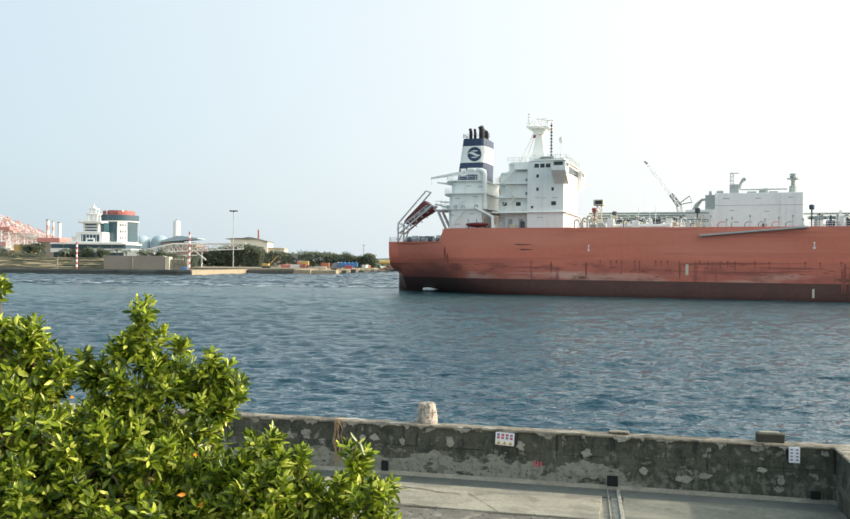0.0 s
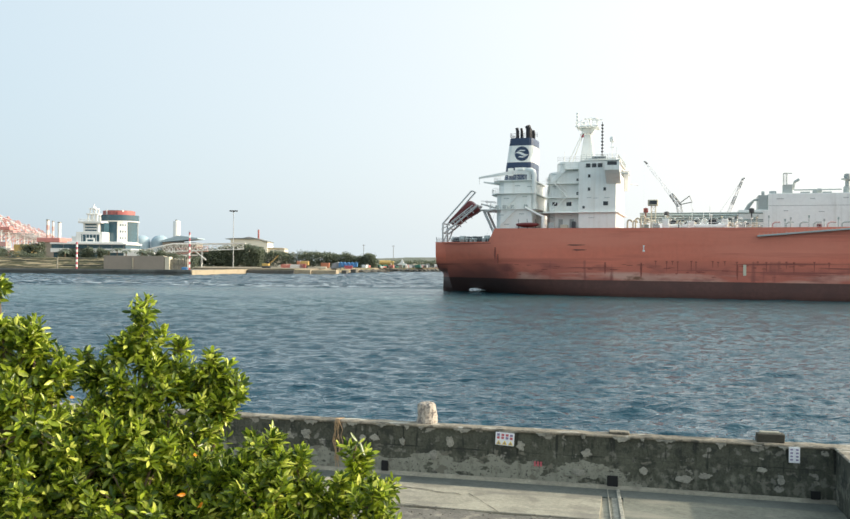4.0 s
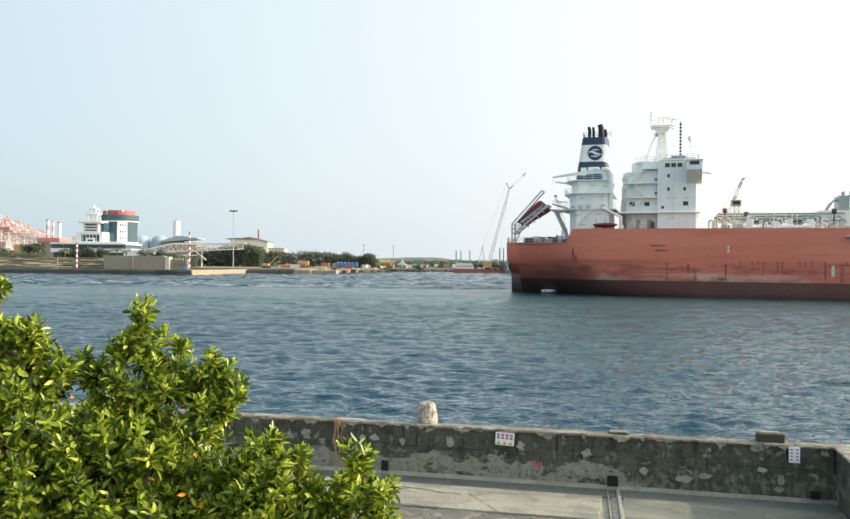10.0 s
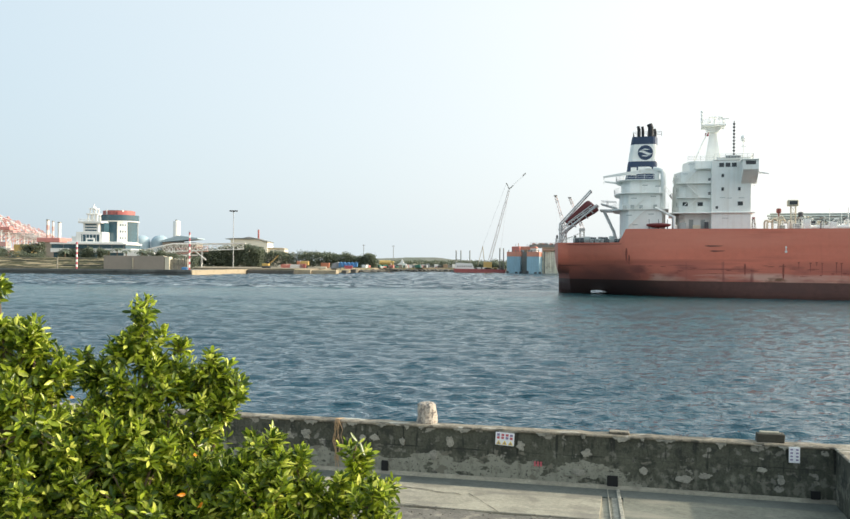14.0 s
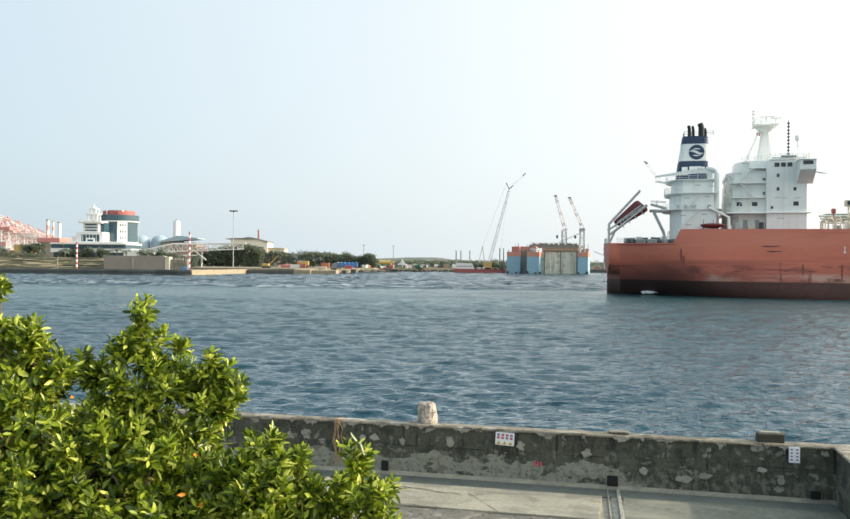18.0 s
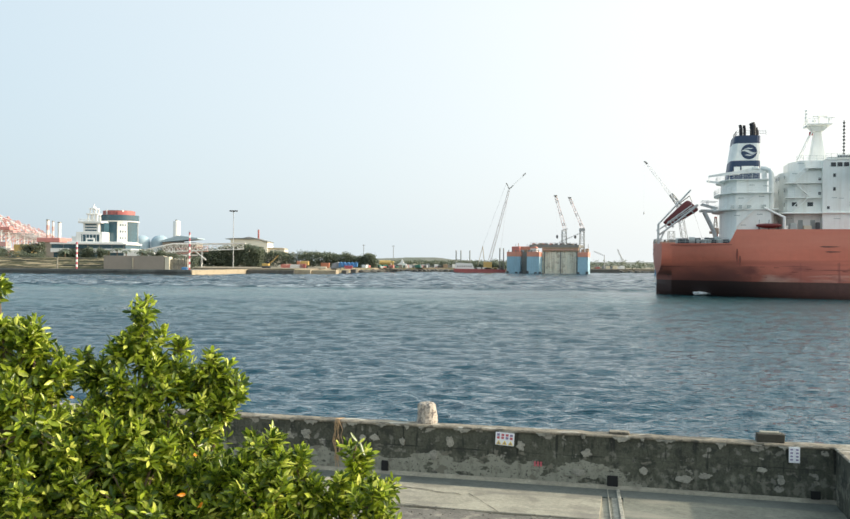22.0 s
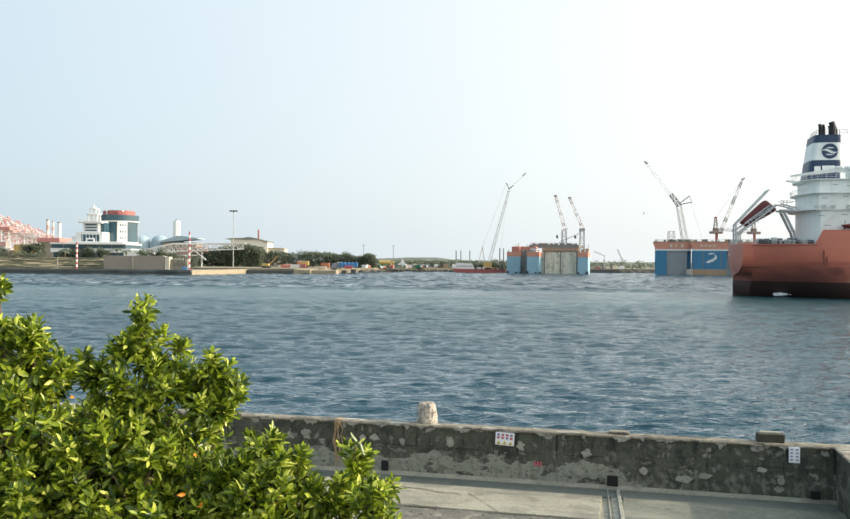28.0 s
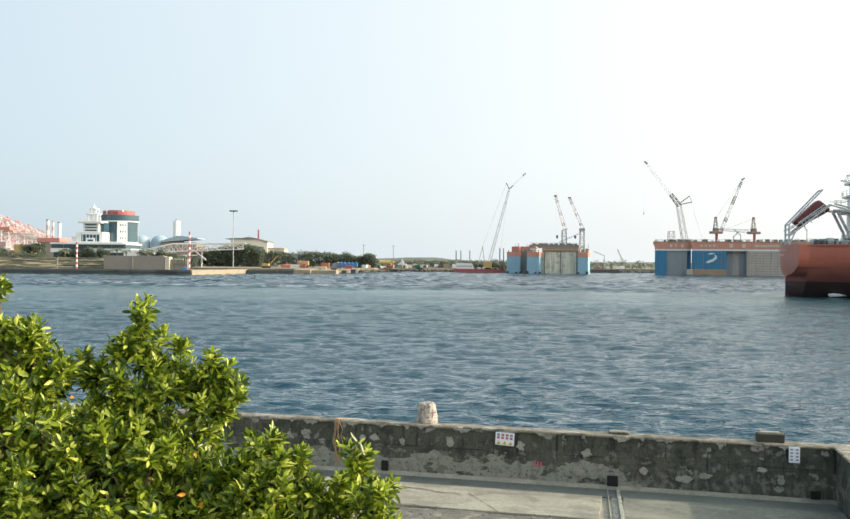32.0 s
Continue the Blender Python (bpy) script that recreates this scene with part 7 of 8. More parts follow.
def build_yard():
    digger(-74.0, 405, 2.3)
    rr = random.Random(30)
    for x, w, h, mt, lab in ((-70.5, 4.5, 1.3, "crane_red", "low stack of rusty red plates"), (-66, 6.0, 1.2, "crane_white", "pale sheet piles lying in the yard"), (-61.5, 3.0, 1.5, "tower_red", "stack of red steel sections")):
        o = thing("material_stack", lab, "materials", "yard stacks")
        for k in range(4):
            part("plate", box(bm_new(), x + rr.uniform(-0.3, 0.3), x + w, 425, 427, 2.3 + k * h * 0.35, 2.3 + (k + 1) * h * 0.35 - 0.03, 0.04), mt, o)
    t = thing("tipper_truck", "orange-brown tipper truck parked in the yard", "truck", at=pose(-60.2, 430, 2.3))
    part("tub", box(bm_new(), -1.4, 2.6, -1.2, 1.2, 1.3, 3.4, 0.15), "yellow", t)
    part("cab", box(bm_new(), -3.2, -1.5, -1.2, 1.2, 0.9, 3.3, 0.2), "orange", t)
    for x in (-2.4, 0.5, 1.8):
        part("wheel", rod(bm_new(), (x, -1.3, 0.5), (x, -0.9, 0.5), 0.5, seg=12), "dark_steel", t)
    c = thing("orange_container", "orange shipping container on the quay edge", "container")
    part("body", box(bm_new(), -50.0, -46.0, 416, 419, 2.6, 4.9, 0.08), "orange", c)
    for i in range(10):
        part("rib", box(bm_new(), -49.8 + i * 0.39, -49.65 + i * 0.39, 415.9, 416.0, 2.7, 4.8), "orange", c)
    part("loose_crate", box(bm_new(), -50.2, -46, 404, 406, 2.3, 3.2, 0.1), "cream", c)
    t = thing("pale_tent", "grey-white tent-like cover in the yard", "tent")
    part("cover", slab(bm_new(), [(-45.6, 2.3), (-44.4, 4.8), (-41.8, 5.4), (-40.4, 2.3)], "y", 418, 422), "dock_grey", t)
    t = thing("blue_shelter", "row of blue tarpaulin shelters", "shelter")
    for i in range(5):
        x = -41.4 + i * 1.75
        part("sheet", slab(bm_new(), [(x, 3.0), (x, 4.9 + 0.3 * (i % 2)), (x + 0.9, 5.5), (x + 1.6, 4.9), (x + 1.6, 3.2)], "y", 417 + i, 420 + i), "blue", t)
        part("post", rod(bm_new(), (x + 0.8, 416.8 + i, 1.4), (x + 0.8, 416.8 + i, 4.6), 0.08), "dark_steel", t)
    t = thing("red_skip", "small red skip by the water", "skip")
    part("tub", slab(bm_new(), [(-37.2, 2.3), (-37.8, 3.8), (-33.8, 3.8), (-34.4, 2.3)], "y", 405, 407), "sign_red", t)
    # mixed machinery and debris towards the point
    j = thing("scrap_heap", "jumbled grey and green scrap in the yard", "scrap")
    for i in range(46):
        x = rr.uniform(-33, 2)
        y = 470 + (x + 33) * 1.6 + rr.uniform(0, 8)
        s = rr.uniform(0.6, 1.8)
        part("scrap_piece", box(bm_new(), -s, s, -1, 1, 0, s * 1.1, 0.15, m=pose(x, y, 2.3, 0, 0, rr.uniform(-40, 40))), rr.choice(["green", "roof_grey", "dock_grey", "rubble", "white", "crane_red"]), j)
    t = thing("tank_lorry", "yellow tank lorry parked by the shore", "truck", at=pose(-22.8, 512, 2.3))
    smooth(part("tank", rod(bm_new(), (-4.2, 0, 2.8), (2.6, 0, 2.8), 1.45, seg=14), "yellow", t), 50)
    part("chassis", box(bm_new(), -4.4, 4.2, -1.1, 1.1, 0.9, 1.5, 0.05), "dark_steel", t)
    part("cab", box(bm_new(), 2.8, 4.5, -1.2, 1.2, 0.9, 3.9, 0.2), "yellow", t)
    for x in (-3.4, -2.2, 3.4):
        part("wheel", rod(bm_new(), (x, -1.3, 0.55), (x, -0.9, 0.55), 0.55, seg=12), "dark_steel", t)
    t = thing("white_tent", "white pointed tent by the shore", "tent")
    part("canopy", slab(bm_new(), [(-17.2, 3.6), (-14.6, 5.2), (-13.4, 7.2), (-12.2, 5.2), (-9.8, 3.6)], "y", 505, 512), "white", t)
    for x in (-16.8, -10.2):
        part("post", rod(bm_new(), (x, 505.5, 1.4), (x, 505.5, 3.7), 0.12), "white", t)
    for x, z in ((-19, 15.6), (-36.8, 16.0)):
        p = thing("utility_pole", "thin grey utility pole", "pole", "utility poles")
        part("pole", rod(bm_new(), (x, 520, 1.4), (x, 520, z), 0.16), "roof_grey", p)
        part("crossarm", box(bm_new(), x - 0.9, x + 0.9, 519.9, 520.1, z - 0.6, z - 0.4), "roof_grey", p)


build_yard()


# ---- far shore, east side: barge, crawler crane, two docks ----
def build_barge():
    b = thing("work_barge", "red work barge with a white deckhouse", "barge")
    part("hull", slab(bm_new(), [(16.5, 2.2), (17.2, -0.6), (45.4, -0.6), (46.2, 1.9)], "y", 494, 506), "barge_red", b)
    part("deckhouse", slab(bm_new(), [(17.4, 2.0), (28.4, 2.0), (26.9, 5.3), (18.0, 5.6)], "y", 496, 503), "white", b)
    windows_row(b, "window", 18.2, 27.0, 7, 496, 3.2, 4.0, 0.5, "roof_grey")
    for x in (18.1, 20.9, 26.1):
        part("spud_pole", rod(bm_new(), (x, 505, -0.5), (x, 505, 12.8), 0.3, seg=8), "roof_grey", b)
    rr = random.Random(2)
    for i in range(16):
        x = rr.uniform(28, 45)
        s = rr.uniform(0.4, 1.2)
        part("deck_gear", box(bm_new(), x - s, x + s, 497, 500, 1.8, 1.9 + s, 0.1), rr.choice(["roof_grey", "dark_steel", "yellow", "white", "crane_tan"]), b)
    for x in (43.8, 46.0):
        part("spud_pole", rod(bm_new(), (x, 508, -0.5), (x, 508, 14.4), 0.32, seg=8), "roof_grey", b)
    c = thing("crawler_crane", "tan lattice-boom crane standing on the barge", "crane")
    part("house", box(bm_new(), 33.8, 38.5, 498, 503, 2.8, 6.2, 0.2), "yellow", c)
    part("undercarriage", box(bm_new(), 33.5, 39.0, 497.5, 503.5, 1.9, 2.8, 0.2), "dark_steel", c)
    part("boom", truss(bm_new(), (37.0, 500, 6.0), (48.2, 500, 48.4), 1.6, 0.9, 30, 0.055, (0, 1, 0)), "crane_brown", c)
    bm = bm_new()
    rod(bm, (48.2, 500, 48.4), (46.5, 500, 51.8), 0.28, seg=5)
    rod(bm, (48.2, 500, 48.4), (50.4, 500, 50.4), 0.28, seg=5)
    part("boom_head", bm, "roof_grey", c)
    bm = bm_new()
    truss(bm, (50.4, 500, 50.4), (57.5, 500, 57.6), 0.6, 0.4, 8, 0.025, (0, 1, 0))
    part("fly_jib", bm, "crane_white", c)
    part("jib_tip", truss(bm_new(), (55.9, 500, 56.0), (57.6, 500, 57.7), 0.6, 0.5, 3, 0.09, (0, 1, 0)), "roof_grey", c)
    bm = bm_new()
    rod(bm, (34.2, 500, 6), (33.2, 500, 15.2), 0.22, seg=5)
    rod(bm, (30.4, 500, 4), (33.2, 500, 15.2), 0.16, seg=5)
    part("gantry", bm, "crane_tan", c)
    bm = bm_new()
    rod(bm, (33.2, 500, 15.2), (46.5, 500, 51.6), 0.045, seg=3)
    rod(bm, (47.8, 500, 47.5), (43.0, 500, 9), 0.045, seg=3)
    part("pendant", bm, "lattice", c)


build_barge()


def slew_crane(parent, base, top, jib_tip, back, mats=("crane_tan", "crane_red"), jw=1.6, cab=True, bays=14):
    """A dock jib crane: lattice or solid tower, luffing lattice jib, A-frame, ties."""
    base, top, tip = Vector(base), Vector(top), Vector(jib_tip)
    c = thing("dock_crane", "luffing lattice jib crane on the dock wall", "crane", "dock cranes")
    part("tower", truss(bm_new(), base, top, 2.6, 2.2, 5, 0.16, (0, 1, 0)), mats[0], c)
    part("jib", truss(bm_new(), top + Vector((0.6, 0, 0)), tip, jw, 0.9, bays, 0.04, (0, 1, 0)), mats[1], c)
    for t0, t1 in ((0.12, 0.2), (0.42, 0.52), (0.8, 0.97)):
        a0 = top + Vector((0.6, 0, 0))
        part("jib_panel", truss(bm_new(), a0.lerp(tip, t0), a0.lerp(tip, t1), jw * 0.8, jw * 0.7, 3, 0.06, (0, 1, 0)), "lattice", c)
    part("jib_head", box(bm_new(), tip.x - 0.9, tip.x + 0.9, tip.y - 0.5, tip.y + 0.5, tip.z - 0.3, tip.z + 0.5, 0.1), "roof_grey", c)
    bm = bm_new()
    a = top + Vector(back)
    rod(bm, top, a, 0.2, seg=5)
    rod(bm, top + Vector((-1.2, 0, 0)), a, 0.15, seg=5)
    rod(bm, a, tip, 0.05, seg=3)
    part("a_frame", bm, mats[0], c)
    if cab:
        part("machinery_house", box(bm_new(), top.x - 1.5, top.x + 1.5, top.y - 1.2, top.y + 1.2, top.z - 0.9, top.z + 0.7, 0.15), mats[0], c)
    return c


def build_dock_one():
    d = thing("light_blue_dock", "light blue floating dock with orange bands and pale gates", "dock", at=pose(74.0, 478, 0, 0, 0, -18))

    def pylon(x0, x1, y0, y1):
        part("pylon", box(bm_new(), x0, x1, y0, y1, -2, 9.4, 0.05), "dock_blue", d)
        part("orange_band", box(bm_new(), x0 - 0.02, x1 + 0.02, y0 - 0.02, y1 + 0.02, 9.4, 12.0, 0.05), "dock_orange", d)
        for k in range(4):
            part("bollard", lathe(bm_new(), [(0.2, 12.0), (0.2, 12.7), (0.35, 12.9), (0.1, 13.1)], 8, x0 + (x1 - x0) * (k + 0.5) / 4, y0 + 0.6), "roof_grey", d)

    pylon(-16.9, -10.0, -6, 4)
    pylon(10.2, 15.8, -1, 8)
    pylon(-29.5, -21.8, 0, 12)
    part("gate", box(bm_new(), -10.0, 10.2, 3, 4, -2, 12.4), "gate_cream", d)
    for i in range(7):
        part("gate_post", box(bm_new(), -9.0 + i * 3.0, -8.4 + i * 3.0, 2.5, 3.0, -2, 12.3), "gate_cream" if i % 3 else "roof_grey", d)
    for z in (3, 6, 9):
        part("gate_beam", box(bm_new(), -9.9, 10.1, 2.7, 3.0, z, z + 0.35), "gate_cream", d)
    part("gate_lintel", box(bm_new(), -10.0, 10.2, 2.2, 4, 12.4, 14.6, 0.05), "dock_rust", d)
    part("dock_roof", box(bm_new(), -17.5, 10.2, 4, 26, 14.6, 16.2, 0.1), "roof_grey", d)
    part("back_wall", box(bm_new(), -28, -17.0, 8, 26, -2, 13.2, 0.05), "dock_blue", d)
    part("back_band", box(bm_new(), -28.1, -16.9, 7.9, 26.1, 13.2, 15.2, 0.05), "dock_orange", d)
    part("dark_recess", box(bm_new(), -21.8, -16.9, 3.0, 4.0, -2, 12.0), "roof_grey", d)
    rr = random.Random(17)
    for i in range(30):
        x = rr.uniform(-16, 9)
        s = rr.uniform(0.3, 1.0)
        part("deck_gear", box(bm_new(), x - s, x + s, 6, 8, 15.4, 16.2 + s * 0.9, 0.08), rr.choice(["roof_grey", "dock_rust", "dark_steel", "dock_orange"]), d)
    bm = bm_new()
    rail(bm, [(-17, 4.2, 16.2), (10, 4.2, 16.2)], 1.1, 1.6, 0.05)
    rail(bm, [(-16.8, -5.9, 12.0), (-10.1, -5.9, 12.0)], 1.1, 1.6, 0.05)
    part("railing", bm, "roof_grey", d)
    for x, y0 in ((-29, -0.6), (-24, -0.6), (-21.5, -0.4), (-16.5, -6.6), (-12, -6.6), (-9.6, -6.2), (10.6, -1.6), (15.4, -1.6)):
        part("fender", box(bm_new(), x - 0.7, x + 0.7, y0, y0 + 0.9, -0.5, 0.9 + 0.4 * (x % 2), 0.15), "dark_steel", d)
    for x in (-26, -19.5, -14, 12.5, 14.8):
        yb = 3.5 if x < -18 else (-3 if x < 0 else 2)
        part("deck_cabin", box(bm_new(), x - 0.9, x + 0.9, yb, yb + 2, 12.0, 13.4 + 0.5 * (x % 1.5), 0.08), "dock_rust", d)
        part("deck_mast", rod(bm_new(), (x + 0.6, yb + 1, 13.0), (x + 0.6, yb + 1, 16.5), 0.12), "roof_grey", d)
    part("red_cabin", box(bm_new(), -27.0, -22.6, 1, 5, 12.0, 15.0, 0.1), "crane_red", d)
    part("winch_house", box(bm_new(), -15.4, -11.8, -4, -1, 12.0, 14.0, 0.1), "white", d)
    part("winch_cover", slab(bm_new(), [(-15.8, 14.0), (-11.4, 14.0), (-12.4, 14.9), (-15.0, 14.7)], "y", -4.2, -0.8), "dock_orange", d)
    for k in range(14):
        xx = rr.uniform(-29, 15)
        y0 = 1.0 if xx < -21.8 else (-5.0 if xx < -10 else 0.5)
        if not -10 < xx < 10.2 and not -21.8 < xx < -16.9:
            hh = rr.uniform(0.5, 1.6)
            part("deck_gear", box(bm_new(), xx, xx + rr.uniform(0.4, 1.1), y0, y0 + 1, 12.0, 12.0 + hh, 0.06), rr.choice(["dark_steel", "roof_grey", "dock_rust"]), d)
    part("lintel_stripe", box(bm_new(), -10.0, 10.2, 2.1, 2.2, 13.2, 13.5), "far_red", d)
    for x, h in ((-25, 4.0), (-19, 3.0)):
        part("mast", rod(bm_new(), (x, 10, 13), (x, 10, 13 + h), 0.2), "dock_rust", d)


build_dock_one()
slew_crane(None, (78.6, 490, 16), (78.4, 490, 24.6), (73.4, 490, 43.8), (2.0, 0, 0.8), ("lattice", "far_pale"), 1.7, False)
slew_crane(None, (88.6, 490, 12.0), (88.6, 490, 25.0), (81.4, 490, 42.8), (1.2, 0, 1.2), ("lattice", "far_pale"), 1.7, True)
for hx, hz, tz in ((74.4, 20.9, 43.6), (84.6, 20.9, 42.4)):
    hk = thing("crane_hook", "dark crane hook block hanging on its cable", "hook", "hook blocks")
    part("block", lathe(bm_new(), [(0.2, hz - 1.1), (0.6, hz - 0.7), (0.6, hz + 0.4), (0.2, hz + 0.9)], 8, hx, 489.2), "dark_steel", hk)
    part("cable", rod(bm_new(), (hx, 489.2, hz + 0.9), (hx - 1.0, 489.6, tz), 0.01, seg=3), "lattice", hk)
g = thing("gangway_boom", "thin gangway boom between the dock cranes", "boom")
part("boom", truss(bm_new(), (75.0, 488, 17.4), (86.5, 488, 22.6), 0.6, 0.5, 10, 0.05, (0, 1, 0)), "lattice", g)


def build_dock_two():
    d = thing("blue_dock", "blue and grey floating dock with orange rim and lettering bars", "dock", at=pose(146.2, 477, 0, 0, 0, -16))

    def wall(x0, x1, y, depth, segs, flare):
        for a, b, mt, back in segs:
            part("wall_panel", box(bm_new(), a, b, y + back, y + depth, -2, 13.49, 0.04), mt, d)
        part("white_strip", box(bm_new(), x0 - 0.05, x1, y - 0.05, y + 1.2, 13.5, 14.35), "white", d)
        part("orange_rim", slab(bm_new(), [(x0, 14.36), (x1, 14.36), (x1, 18.2), (x0 - flare, 18.2), (x0 - flare, 17.3), (x0 - 0.2, 15.6)], "y", y - 0.1, y + depth), "dock_orange", d)
        part("rim_deck", box(bm_new(), x0 - flare, x1, y - 0.3, y + depth, 18.2, 18.6, 0.05), "dock_rust", d)
        part("railing", rail(bm_new(), [(x0, y, 18.6), (x1, y, 18.6)], 1.1, 2.0, 0.05), "roof_grey", d)

    wall(-19.2, 0.2, 2.5, 14, ((-19.2, -12.7, "dock_navy", 0.0), (-12.7, -2.0, "dock_grey", 0.5), (-2.0, 0.2, "dock_navy", 2.5)), 1.0)
    wall(0.8, 84.0, 0, 20, ((0.8, 18.5, "dock_navy", 0.0), (18.5, 21.9, "dock_grey", 3.0), (21.9, 25.5, "dock_beige", 3.5), (25.5, 29.1, "dock_grey", 3.0), (29.1, 84.0, "dock_beige", 0.0)), 1.2)
    part("pontoon", box(bm_new(), 0.6, 18.6, -0.7, 0, -2, 3.3, 0.05), "dock_rust", d)
    part("dark_edge", box(bm_new(), 28.5, 29.1, -0.3, 3, -2, 13.6), "roof_grey", d)
    part("fender", box(bm_new(), -2.2, 1.0, -1.2, 1.0, -1, 3.2, 0.2), "dock_beige", d)
    for k in range(9):
        part("plate_seam", box(bm_new(), 29.3, 83.8, -0.07, 0, 1.0 + k * 1.4, 1.2 + k * 1.4), "dock_rust", d)
    for k in range(14):
        part("plate_rib", box(bm_new(), 30 + k * 3.6, 30.2 + k * 3.6, -0.06, 0, 0, 13.4), "dock_grey", d)
    for x, w in ((-11.2, 1.4), (-8.2, 0.6), (-5.2, 1.3)):
        part("letter_bar", box(bm_new(), x, x + w, 2.3, 2.4, 15.4, 17.0), "cream", d)
    for x in (5.0, 7.2, 9.4, 11.6):
        part("letter_bar", box(bm_new(), x, x + 1.2, -0.2, -0.1, 15.6, 16.8), "cream", d)
    for x in (20.0, 26.4):
        part("letter_bar", box(bm_new(), x, x + 1.9, -0.2, -0.1, 15.2, 17.3), "cream", d)
    for k in range(13):
        part("letter_bar", box(bm_new(), 33 + k * 1.05, 33.8 + k * 1.05, -0.2, -0.1, 15.6, 16.8), "cream", d)
    part("emblem", slab(bm_new(), [(7.6, 7.0), (9.4, 6.8), (11.6, 7.6), (13.4, 9.0), (13.7, 10.2), (13.0, 11.2), (12.2, 11.4), (12.6, 10.2), (11.2, 8.9), (9.2, 8.2)], "y", -0.15, -0.03), "white", d)
    part("emblem_wing", slab(bm_new(), [(8.6, 11.4), (10.6, 11.5), (12.8, 12.2), (10.0, 12.3)], "y", -0.15, -0.03), "white", d)
    for x in (6.4, 15.6):
        part("draught_strip", box(bm_new(), x, x + 0.35, -0.15, -0.03, 4, 13), "roof_grey", d)
    rr = random.Random(18)
    for i in range(54):
        x = rr.uniform(-19, 60)
        y = 4 if x < 0 else 2
        s = rr.uniform(0.4, 1.2)
        part("deck_gear", box(bm_new(), x - s, x + s, y, y + 2, 18.6, 19.0 + s * 0.8, 0.08), rr.choice(["roof_grey", "dock_rust", "dark_steel", "crane_white"]), d)


build_dock_two()


def build_dock_cranes():
    c = thing("dock_crane", "tall grey crane with a broken-back lattice jib", "crane", "dock cranes")
    part("tower", truss(bm_new(), (146.8, 490, 18.7), (143.0, 490, 39.8), 3.0, 2.2, 9, 0.13, (0, 1, 0)), "lattice", c)
    part("jib", truss(bm_new(), (142.6, 490, 39.8), (123.8, 490, 63.8), 1.7, 0.9, 18, 0.032, (0, 1, 0)), "crane_white", c)
    part("jib_foot", truss(bm_new(), (143.4, 490, 39.2), (138.6, 490, 45.4), 2.2, 1.8, 4, 0.2, (0, 1, 0)), "lattice", c)
    part("jib_head", rod(bm_new(), (125.2, 490, 62.6), (123.2, 490, 64.0), 0.5, 0.3), "dark_steel", c)
    bm = bm_new()
    rod(bm, (143.0, 490, 40.0), (149.1, 490, 44.6), 0.28, seg=5)
    rod(bm, (143.6, 490, 39.6), (150.6, 490, 41.2), 0.28, seg=5)
    rod(bm, (149.1, 490, 44.6), (150.6, 490, 41.2), 0.18, seg=5)
    part("back_mast", bm, "roof_grey", c)
    part("base_frame", truss(bm_new(), (139.0, 490, 18.7), (139.0, 490, 24.5), 3.4, 3.0, 2, 0.15), "lattice", c)
    part("tie", rod(bm_new(), (149.8, 490, 41), (157, 490, 19), 0.05, seg=3), "lattice", c)
    part("hook_block", lathe(bm_new(), [(0.1, 33.9), (0.3, 34.1), (0.3, 35.2), (0.1, 35.5)], 8, 123.4, 490), "lattice", c)
    part("hoist_cable", rod(bm_new(), (123.4, 490, 35.5), (123.4, 490, 63.6), 0.008, seg=3), "lattice", c)
    for bx, tx, tz, jib in ((164.6, 164.6, 25, (179.2, 490, 54.8)), (186.0, 186.0, 25, (165.5, 490, 25.8))):
        k = thing("dock_crane", "red-brown portal jib crane on the dock", "crane", "dock cranes")
        part("tower", rod(bm_new(), (bx, 490, 18.6), (tx, 490, tz - 1.5), 0.75, seg=10), "crane_dark_red", k)
        part("machinery_house", box(bm_new(), tx - 3.6, tx + 2.9, 488, 492, tz - 1.6, tz - 0.2, 0.15), "crane_brown", k)
        part("cab", box(bm_new(), tx - 1.6, tx + 0.8, 488.5, 491.5, tz - 0.2, tz + 1.6, 0.15), "crane_brown", k)
        part("a_frame", truss(bm_new(), (tx - 0.6, 490, tz), (tx - 0.6, 490, tz + 7.2), 2.4, 0.9, 4, 0.15), "crane_brown", k)
        part("a_frame_head", box(bm_new(), tx - 1.3, tx + 0.1, 489.5, 490.5, tz + 6.9, tz + 8.0, 0.1), "crane_dark_red", k)
        part("jib", truss(bm_new(), (tx + (2.5 if jib[2] > 30 else -3), 490, tz), jib, 1.7, 0.9, 14, 0.08, (0, 1, 0)), "crane_white" if jib[2] > 30 else "lattice", k)
        if jib[2] > 30:
            v0, v1 = Vector((tx + 2.5, 490, tz)), Vector(jib)
            for t0, t1 in ((0.0, 0.06), (0.17, 0.25), (0.5, 0.66), (0.82, 0.93)):
                part("jib_panel", truss(bm_new(), v0.lerp(v1, t0), v0.lerp(v1, t1), 1.6 - 0.7 * t0, 1.6 - 0.7 * t1, 3, 0.14, (0, 1, 0)), "lattice", k)
            part("jib_head", rod(bm_new(), v0.lerp(v1, 0.97), v1 + Vector((0.9, 0, 0.4)), 0.5, 0.35), "dark_steel", k)
        part("pendant", rod(bm_new(), (tx - 0.6, 490, tz + 7), v1 if jib[2] > 30 else (170, 490, 26.2), 0.06, seg=3), "roof_grey", k)
